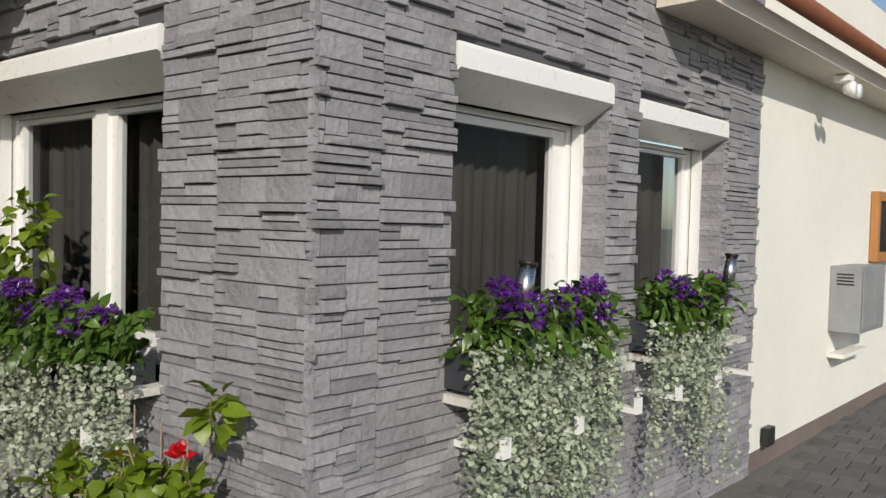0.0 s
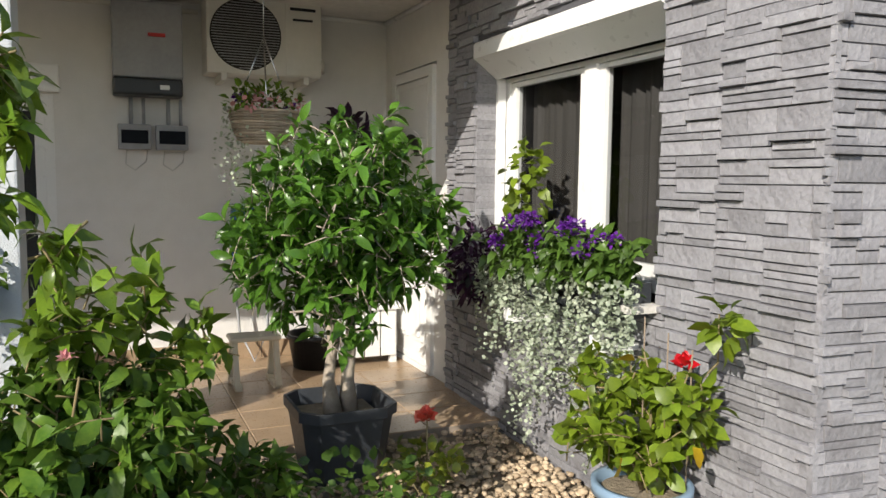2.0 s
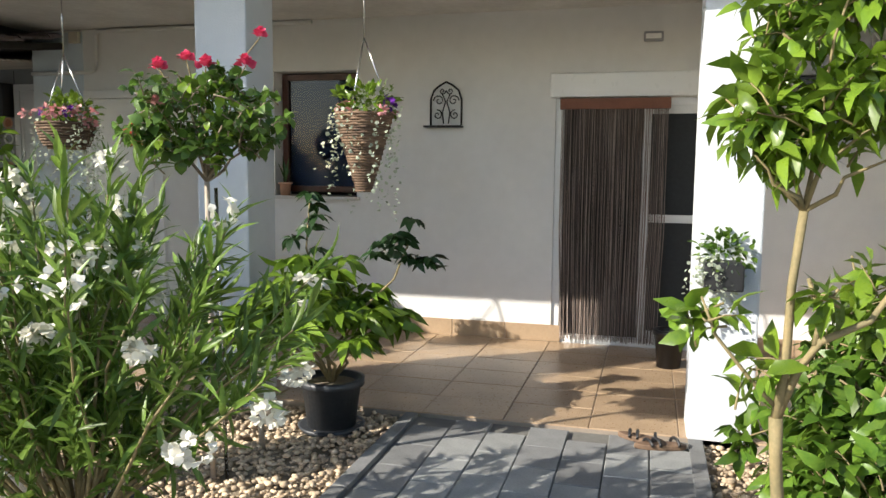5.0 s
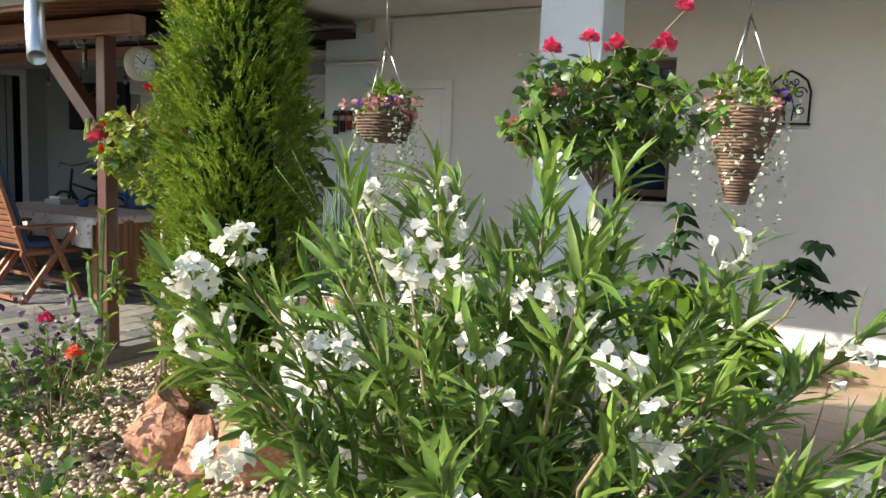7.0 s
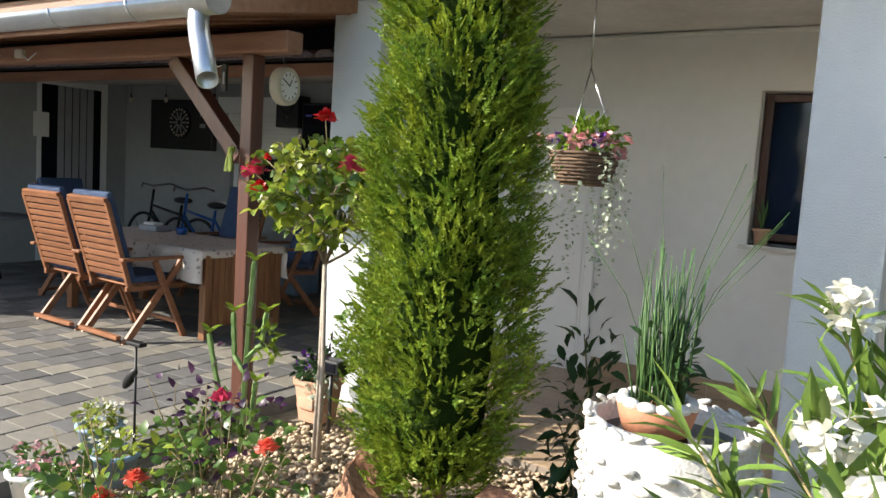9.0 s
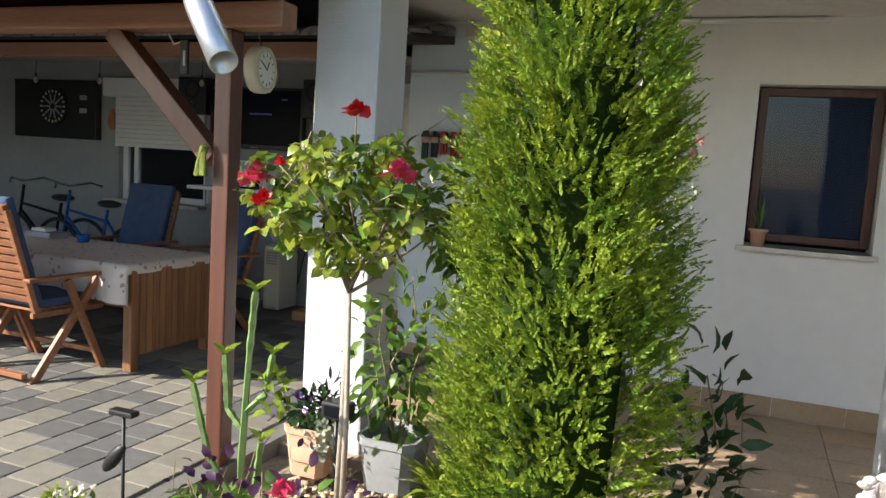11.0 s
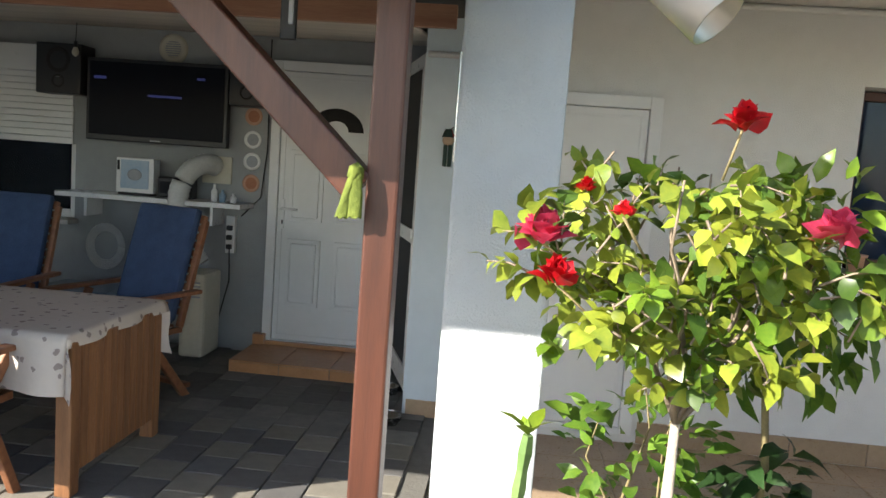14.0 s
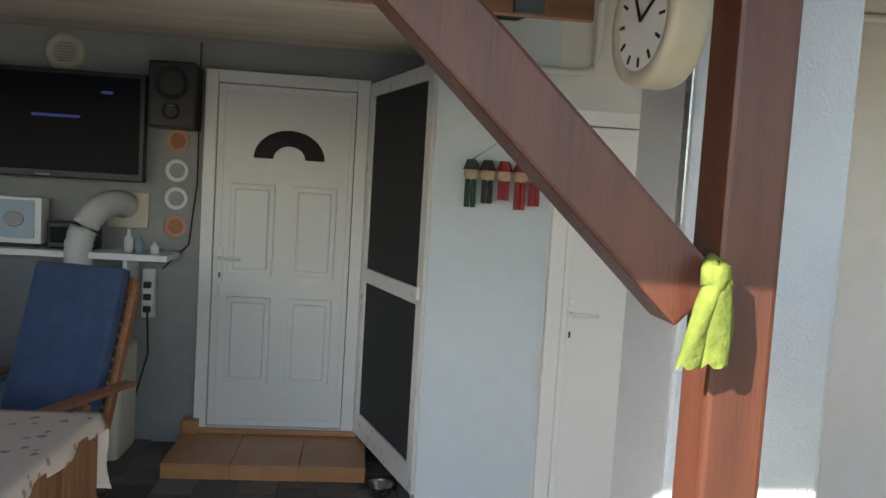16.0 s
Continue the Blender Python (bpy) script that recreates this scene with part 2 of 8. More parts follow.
M["glass"] = glass("window_glass", (0.55, 0.58, 0.6), alpha=-0.15)


# ---- mesh helpers ----
def linkmesh(name, me, mat, parent=None, label="", smooth=False):
    if mat is not None:
        me.materials.append(M[mat] if isinstance(mat, str) else mat)
    if smooth:
        me.polygons.foreach_set("use_smooth", [True] * len(me.polygons))
    ob = new(name, me)
    if parent is not None:
        ob.parent = parent
    if label:
        tagged(ob, label)
    return ob


def part(name, bm, mat, parent=None, label="", smooth=False):
    me = bpy.data.meshes.new(name)
    bm.to_mesh(me)
    bm.free()
    return linkmesh(name, me, mat, parent, label, smooth)


def pydata(name, verts, faces, mat, parent=None, label="", smooth=False):
    me = bpy.data.meshes.new(name)
    me.from_pydata([tuple(v) for v in verts], [], [tuple(f) for f in faces])
    me.update()
    return linkmesh(name, me, mat, parent, label, smooth)


def thing(name, at, label, category, group="", rz=0.0, kind=""):
    ob = new(name)
    ob.matrix_basis = pose(*at, 0, 0, rz)
    ob.empty_display_size = 0.1
    return tagged(ob, label, category, group, kind)


def bx(bm, x0, x1, y0, y1, z0, z1, bevel=0.0, m=None):
    """A box added to bm, its edges rounded by bevel."""
    g = bmesh.ops.create_cube(bm, size=1.0)["verts"]
    for v in g:
        v.co = Vector((x0 + (v.co.x + 0.5) * (x1 - x0), y0 + (v.co.y + 0.5) * (y1 - y0), z0 + (v.co.z + 0.5) * (z1 - z0)))
    if bevel:
        es = list({e for v in g for e in v.link_edges})
        r = bmesh.ops.bevel(bm, geom=es, offset=bevel, segments=2, affect="EDGES", profile=0.6)
        g = list({v for f in r["faces"] for v in f.verts} | {v for v in g if v.is_valid})
    if m is not None:
        bmesh.ops.transform(bm, matrix=m, verts=[v for v in g if v.is_valid])
    return bm


def boxpart(name, dims, mat, parent=None, label="", bevel=0.004, m=None):
    return part(name, bx(bmesh.new(), *dims, bevel, m), mat, parent, label)


def lathe_data(profile, seg=32, centre=(0, 0, 0)):
    vs, fs = [], []
    for r, z in profile:
        for i in range(seg):
            a = 2 * math.pi * i / seg
            vs.append((centre[0] + r * math.cos(a), centre[1] + r * math.sin(a), centre[2] + z))
    for k in range(len(profile) - 1):
        for i in range(seg):
            j = (i + 1) % seg
            fs.append((k * seg + i, k * seg + j, (k + 1) * seg + j, (k + 1) * seg + i))
    return vs, fs


def lathe(name, profile, mat, parent=None, label="", seg=32, centre=(0, 0, 0)):
    vs, fs = lathe_data(profile, seg, centre)
    return pydata(name, vs, fs, mat, parent, label, True)


def tube_data(pts, radii, seg=8, vs=None, fs=None):
    vs, fs = ([] if vs is None else vs), ([] if fs is None else fs)
    pts = [Vector(p) for p in pts]
    base = len(vs)
    ref = Vector((0.31, 0.17, 0.93)).normalized()
    for i, p in enumerate(pts):
        d = (pts[min(i + 1, len(pts) - 1)] - pts[max(i - 1, 0)]).normalized()
        u = d.cross(ref)
        if u.length < 0.05:
            u = d.cross(Vector((1, 0, 0)))
        u.normalize()
        w = d.cross(u)
        r = radii[i] if isinstance(radii, (list, tuple)) else radii
        for k in range(seg):
            a = 2 * math.pi * k / seg
            vs.append(p + (u * math.cos(a) + w * math.sin(a)) * r)
    for i in range(len(pts) - 1):
        for k in range(seg):
            j = (k + 1) % seg
            fs.append((base + i * seg + k, base + i * seg + j, base + (i + 1) * seg + j, base + (i + 1) * seg + k))
    fs.append(tuple(base + k for k in range(seg))[::-1])
    fs.append(tuple(base + (len(pts) - 1) * seg + k for k in range(seg)))
    return vs, fs


def tube(name, pts, radii, mat, parent=None, label="", seg=8):
    vs, fs = tube_data(pts, radii, seg)
    return pydata(name, vs, fs, mat, parent, label, True)


def leaves(name, pos, direc, size, mat, parent, width=0.45, fold=0.18, droop=0.15, label="", jitter=0.3, seed=1):
    """A mesh of many small folded leaves: pos, direc arrays (n, 3); size scalar or array."""
    rng = np.random.default_rng(seed)
    pos, direc = np.asarray(pos, float), np.asarray(direc, float)
    n = len(pos)
    s = np.broadcast_to(np.asarray(size, float), (n,)) * (1 + jitter * rng.uniform(-1, 1, n))
    d = direc / (np.linalg.norm(direc, axis=1, keepdims=True) + 1e-9)
    up = np.tile((0.0, 0.0, 1.0), (n, 1)) + rng.normal(0, 0.55, (n, 3))
    side = np.cross(d, up)
    side /= np.linalg.norm(side, axis=1, keepdims=True) + 1e-9
    nrm = np.cross(side, d)
    s1 = s[:, None]
    mid = pos + d * s1 * 0.5 + nrm * s1 * 0.03
    tip = pos + d * s1 * 0.96 - nrm * s1 * droop
    q = [0.28, 0.62]
    a1 = pos + d * s1 * q[0] + side * s1 * width * 0.43 + nrm * s1 * fold * 0.5
    a2 = pos + d * s1 * q[1] + side * s1 * width * 0.42 + nrm * s1 * (fold * 0.5 - droop * 0.4)
    b1 = pos + d * s1 * q[0] - side * s1 * width * 0.43 + nrm * s1 * fold * 0.5
    b2 = pos + d * s1 * q[1] - side * s1 * width * 0.42 + nrm * s1 * (fold * 0.5 - droop * 0.4)
    v = np.stack([pos, mid, tip, a1, a2, b1, b2], 1).reshape(-1, 3)
    base = (np.arange(n) * 7)[:, None]
    tri = np.array([[0, 1, 3], [3, 1, 4], [4, 1, 2], [0, 5, 1], [5, 6, 1], [6, 2, 1]])
    f = (base[:, None, :] * 0 + base[:, :, None] + tri[None]).reshape(-1, 3)
    me = bpy.data.meshes.new(name)
    me.vertices.add(len(v))
    me.vertices.foreach_set("co", v.ravel())
    me.loops.add(f.size)
    me.loops.foreach_set("vertex_index", f.ravel().astype(np.int32))
    me.polygons.add(len(f))
    me.polygons.foreach_set("loop_start", np.arange(0, f.size, 3, dtype=np.int32))
    me.update(calc_edges=True)
    me.polygons.foreach_set("use_smooth", [True] * len(f))
    return linkmesh(name, me, mat, parent, label)


def blob_points(rng, n, centre, radii, shell=0.55, lumps=7, amp=0.22):
    """Points and outward directions in an uneven crown with gaps."""
    c = np.asarray(centre, float)
    dirs = rng.normal(size=(n * 2, 3))
    dirs /= np.linalg.norm(dirs, axis=1, keepdims=True)
    ld = rng.normal(size=(lumps, 3))
    ld /= np.linalg.norm(ld, axis=1, keepdims=True)
    la = rng.uniform(-amp, amp, lumps)
    k = 1 + (np.clip(dirs @ ld.T, 0, 1) ** 3) @ la
    r = (shell + (1 - shell) * rng.random(n * 2) ** 0.6) * k
    hole = np.sin(dirs[:, 0] * 9 + 1) * np.sin(dirs[:, 1] * 8 + 2) * np.sin(dirs[:, 2] * 9)
    keep = (hole < 0.35) | (rng.random(n * 2) < 0.35)
    dirs, r = dirs[keep][:n], r[keep][:n]
    return c + dirs * r[:, None] * np.asarray(radii), dirs


def flower_head(name, at, r, mat, parent, seed=0, n=26, label=""):
    """A rosette of petals."""
    rng = np.random.default_rng(seed)
    a = np.arange(n) * 2.4
    t = np.linspace(0.05, 1, n)
    out = np.stack([np.cos(a) * t * 0.9, np.sin(a) * t * 0.9, 1.25 - 0.75 * t], 1)
    pos = np.asarray(at) + out * r * 0.3 - np.array((0, 0, r * 0.4)) * t[:, None]
    return leaves(name, pos, out + rng.normal(0, 0.1, (n, 3)), r * (0.6 + 0.3 * t), mat, parent, 0.95, 0.35, 0.25, label, 0.15, seed)


# ---- setting ----
GZ, PZ, TZ = -0.10, -0.05, -0.01     # gravel and slabs, porch floor, terrace


def wallbox(name, dims, mat, label, m=None):
    ob = part(name, bx(bmesh.new(), *dims, 0.0, m), mat)
    return tagged(ob, label, "wall", kind="structure")


def holed(axis_u, u0, u1, z0, z1, holes, thick, place):
    """A wall in strips round rectangular holes; place(u, z, d) gives the point, d from 0 (face) to thick."""
    bm = bmesh.new()
    us = sorted({u0, u1, *[h[0] for h in holes], *[h[1] for h in holes]})
    zs = sorted({z0, z1, *[h[2] for h in holes], *[h[3] for h in holes]})
    for a, b in zip(us, us[1:]):
        for c, d in zip(zs, zs[1:]):
            if any(h[0] <= a and b <= h[1] and h[2] <= c and d <= h[3] for h in holes):
                continue
            vs = [bm.verts.new(place(u, z, k)) for k in (0, thick) for u, z in ((a, c), (b, c), (b, d), (a, d))]
            for f in ((0, 1, 2, 3), (7, 6, 5, 4), (0, 4, 5, 1), (1, 5, 6, 2), (2, 6, 7, 3), (3, 7, 4, 0)):
                bm.faces.new([vs[i] for i in f])
    bmesh.ops.remove_doubles(bm, verts=bm.verts, dist=1e-5)
    dup = {}
    for f in bm.faces:
        dup.setdefault(tuple(round(x, 4) for x in f.calc_center_median()), []).append(f)
    bmesh.ops.delete(bm, geom=[f for g in dup.values() if len(g) > 1 for f in g], context="FACES")
    bmesh.ops.recalc_face_normals(bm, faces=bm.faces)
    return bm


def flat(name, x0, x1, y0, y1, z, mat, label, cat, kind="structure", thick=0.08):
    return tagged(part(name, bx(bmesh.new(), x0, x1, y0, y1, z - thick, z), mat), label, cat, kind=kind)


ground = tagged(part("ground", bx(bmesh.new(), -400, 400, -400, 400, -0.3, -0.16), "ground"), "bare brown earth ground around the house", "ground", kind="structure")
bed = flat("gravel_bed", -6.02, 2.3, -1.5, 4.55, GZ - 0.015, "soil", "earth under the cream pebble garden bed", "ground", thick=0.12)
porch = flat("porch_floor", -6.02, 2.2, 4.5, 6.6, PZ - 0.006, "tile_grout", "grout bed of the beige tiled porch floor", "floor", thick=0.2)
terrace = flat("terrace", -14.0, -6.02, -1.5, 7.6, TZ - 0.012, "joint", "sand bed of the grey paved terrace", "pavement", thick=0.2)

# porch back wall with window and doors
BY = 6.5
HB = [(-3.86, -3.12, 1.05, 2.08), (-1.5, -0.2, PZ, 1.86), (-5.73, -4.93, 0.0, 1.95)]
back_wall = tagged(part("wall_back", holed("x", -6.28, 2.3, -0.2, 2.75, HB, 0.3, lambda u, z, d: (u, BY + d, z)), "stucco"),
                   "pale grey rendered back wall of the porch", "wall", kind="structure")
tagged(part("ceiling_porch", bx(bmesh.new(), -6.3, 2.6, 4.01, 6.75, 2.49, 2.6), "ceiling"), "smooth pale porch ceiling", "ceiling", kind="structure")
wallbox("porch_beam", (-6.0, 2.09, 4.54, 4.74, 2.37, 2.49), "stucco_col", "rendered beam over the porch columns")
wallbox("porch_roof", (-6.4, 2.6, 4.0, 9.5, 2.6, 2.9), "stucco", "roof slab over the porch and house")
# unseen room shell, coloured near-black so the openings read as shade
house_back = wallbox("wall_rear", (-6.0, 2.3, 8.9, 9.1, -0.2, 2.7), "near_black", "near-black stand-in rear wall for shade inside the house")
wallbox("room_floor", (-6.0, 2.3, 6.8, 9.0, -0.2, -0.04), "near_black", "near-black stand-in floor for shade inside the house")
# baseboard of beige tiles
bb = tagged(new("baseboard"), "beige tile skirting along the porch wall", "skirting", kind="structure")
bmb = bx(bmesh.new(), -0.215, 0.215, -0.012, 0.0, 0, 0.13, 0.002)
me_b = bpy.data.meshes.new("skirting_tile")
bmb.to_mesh(me_b)
bmb.free()
me_b.materials.append(M["tile"])
for cx in list(np.arange(-4.68, -1.6, 0.434)) + list(np.arange(0.05, 2.0, 0.434)) + [-6.05]:
    t = new("skirting_tile", me_b)
    t.parent = bb
    t.location = (cx, BY, PZ)

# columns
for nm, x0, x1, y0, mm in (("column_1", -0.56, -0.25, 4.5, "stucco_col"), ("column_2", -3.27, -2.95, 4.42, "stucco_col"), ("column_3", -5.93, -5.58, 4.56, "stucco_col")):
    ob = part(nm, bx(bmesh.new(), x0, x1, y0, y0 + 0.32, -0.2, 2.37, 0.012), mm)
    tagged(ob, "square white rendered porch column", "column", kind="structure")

# wall with the side door, beside the stone wing
SX = 2.12
side = holed("y", 5.2, 6.5, -0.2, 2.75, [(5.52, 6.29, PZ, 2.07)], 0.25, lambda u, z, d: (SX + d, u, z))
tagged(part("wall_side", side, "stucco"), "white rendered side wall of the porch", "wall", kind="structure")


def panel_door(name, at, rz, w, h, label, panels, arch=None, handle_side=-1, frame=0.07, ribs=False):
    """A white door in its frame, standing at z=0 of the thing, facing -y."""
    d = thing(name, at, label, "door", rz=rz, kind="structure")
    bm = bmesh.new()
    bx(bm, -w / 2, -w / 2 + frame, -0.03, 0.06, 0, h, 0.005)
    bx(bm, w / 2 - frame, w / 2, -0.03, 0.06, 0, h, 0.005)
    bx(bm, -w / 2 + frame, w / 2 - frame, -0.03, 0.06, h - frame, h, 0.005)
    bx(bm, -w / 2 + frame, w / 2 - frame, -0.03, 0.06, 0, 0.035, 0.005)
    part("door_frame", bm, "door_white", d)
    leaf = boxpart("door_leaf", (-w / 2 + frame + 0.004, w / 2 - frame - 0.004, -0.018, 0.03, 0.04, h - frame - 0.004), "door_white", d, bevel=0.006)
    bm = bmesh.new()
    lw = w / 2 - frame
    for a, b, c, e in ((-lw + 0.03, -lw + 0.045, 0.07, h - frame - 0.04), (lw - 0.045, lw - 0.03, 0.07, h - frame - 0.04)):
        bx(bm, a, b, -0.024, -0.016, c, e, 0.003)
    bx(bm, -lw + 0.045, lw - 0.045, -0.024, -0.016, h - frame - 0.055, h - frame - 0.04, 0.003)
    bx(bm, -lw + 0.045, lw - 0.045, -0.024, -0.016, 0.07, 0.085, 0.003)
    part("door_bead", bm, "door_white", leaf)
    for x0, x1, z0, z1 in panels:
        bm = bmesh.new()
        bx(bm, x0, x1, -0.036, -0.017, z0, z1, 0.006)
        bx(bm, x0 + 0.03, x1 - 0.03, -0.048, -0.035, z0 + 0.03, z1 - 0.03, 0.01)
        part("door_panel", bm, "door_white", leaf)
    if arch:
        cx, cz, ro, ri = arch
        for nm, r1, r0, y0, mm in (("arch_trim", ro + 0.03, ri - 0.02, -0.028, "door_white"), ("arch_glass", ro, ri, -0.034, "near_black")):
            vs, fs = [], []
            for i in range(17):
                a = math.pi * i / 16
                for r in (r0, r1):
                    for y in (y0, -0.015):
                        vs.append((cx + r * math.cos(a), y, cz + r * math.sin(a) * 0.82))
            for i in range(16):
                b = 4 * i
                fs += [(b, b + 2, b + 6, b + 4), (b, b + 4, b + 5, b + 1), (b + 2, b + 3, b + 7, b + 6)]
            fs += [(0, 1, 3, 2), (64, 66, 67, 65)]
            pydata(nm, vs, fs, mm, leaf)
    hx = handle_side * (lw - 0.045)
    bm = bx(bmesh.new(), hx - 0.014, hx + 0.014, -0.03, -0.018, 0.87, 1.09, 0.006)
    plate = part("handle_plate", bm, "white", leaf)
    vs, fs = tube_data([(hx, -0.02, 1.02), (hx, -0.065, 1.02), (hx - handle_side * 0.02, -0.07, 1.02), (hx - handle_side * 0.12, -0.068, 1.018)], 0.009)
    pydata("handle", vs, fs, "white", plate, smooth=True)
    bm = bx(bmesh.new(), hx - 0.005, hx + 0.005, -0.034, -0.028, 0.905, 0.935, 0.002)
    part("keyhole", bm, "black", plate)
    return d


fp = [(-0.27, -0.05, 0.78, 1.33), (0.06, 0.28, 0.78, 1.33), (-0.27, -0.05, 0.18, 0.68), (0.06, 0.28, 0.18, 0.68)]
panel_door("door_side", (SX, 5.905, PZ), 270, 0.77, 2.1, "white panelled side door with arched glass, closed",
           [(-0.24, -0.04, 0.82, 1.3), (0.04, 0.24, 0.82, 1.3), (-0.24, -0.04, 0.2, 0.72), (0.04, 0.24, 0.2, 0.72)], (0.0, 1.5, 0.19, 0.08))
panel_door("door_storage", (-5.33, BY, 0.0), 0, 0.8, 1.95, "plain white storeroom door with raised border", [])
panel_door("door_terrace", (-7.045, 7.55, 0.07), 0, 0.92, 2.08, "white panelled terrace door with half-moon glass, closed",
           [(-0.3, -0.05, 0.93, 1.45), (0.05, 0.3, 0.93, 1.45), (-0.3, -0.05, 0.3, 0.8), (0.05, 0.3, 0.3, 0.8)], (0.02, 1.6, 0.2, 0.09))

# stone wing: two faces with window openings
AX, AY0, AY1 = 2.1, 2.45, 5.25
A_HOLE = (3.21, 4.86, 0.80, 2.09)
tagged(part("wall_stone_west", holed("y", AY0, AY1, -0.25, 3.3, [A_HOLE], 0.24, lambda u, z, d: (AX + d, u, z)), "mortar"),
       "dark backing wall under grey ledge stone, garden side", "wall", kind="structure")
RA = radians(-5.3)
RD, RN = Vector((math.cos(RA), math.sin(RA), 0)), Vector((-math.sin(RA), math.cos(RA), 0))
RC = Vector((AX, AY0, 0))
B_HOLE, C_HOLE = (0.60, 1.64, 0.80, 2.05), (1.90, 2.89, 0.80, 2.02)


def rface(u, z, d):
    p = RC + RD * u + RN * d
    return (p.x, p.y, z)


tagged(part("wall_stone_south", holed("u", 0.0, 3.4, -0.25, 3.3, [B_HOLE, C_HOLE], 0.24, rface), "mortar"),
       "dark backing wall under grey ledge stone, street side", "wall", kind="structure")
tagged(part("wall_street", holed("u", 3.4, 16, 0.0, 3.3, [], 0.24, lambda u, z, d: rface(u, z, d - 0.02)), "stucco_street"),
       "sunlit cream rendered wall along the driveway", "wall", kind="structure")
tagged(part("wall_street_plinth", holed("u", 3.4, 16, -0.25, 0.0, [], 0.24, lambda u, z, d: rface(u, z, d - 0.015)), "plinth"),
       "brown painted plinth of the street wall", "plinth", kind="structure")
roofm = Matrix.Translation(RC) @ Matrix.Rotation(RA, 4, "Z")
tagged(part("roof_wing", bx(bmesh.new(), 2.0, 16, -0.3, -0.028, 2.45, 2.55, 0.0, roofm), "lath"), "boarded pale timber eaves soffit along the driveway", "ceiling", kind="structure")
# unseen shell of the wing room, its shade put into near-black colour
tagged(part("wall_wing_rear", bx(bmesh.new(), 2.36, 6.5, 6.45, 6.6, -0.2, 3.3), "near_black"), "near-black stand-in wall for shade inside the stone wing", "wall", kind="structure")
tagged(part("wing_ceiling", bx(bmesh.new(), 2.15, 9.0, 2.6, 6.5, 2.72, 2.82), "near_black"), "near-black stand-in ceiling for shade inside the stone wing", "ceiling", kind="structure")
wallbox("wall_wing_partition", (4.1, 4.2, 2.7, 6.4, -0.2, 2.7), "near_black", "near-black stand-in partition for shade inside the stone wing")
tagged(part("wing_floor", bx(bmesh.new(), 2.36, 6.5, 2.6, 6.45, -0.2, 0.0), "near_black"), "near-black stand-in floor for shade inside the stone wing", "floor", kind="structure")
gut = [tuple(RC + RD * u + RN * -0.4 + Vector((0, 0, 2.6))) for u in (2.0, 8, 16)]
tube("eaves_gutter", gut, 0.05, "rod", None, "brown painted eaves gutter along the driveway roof", 12)
tagged(bpy.data.objects["eaves_gutter"], category="gutter", kind="structure")


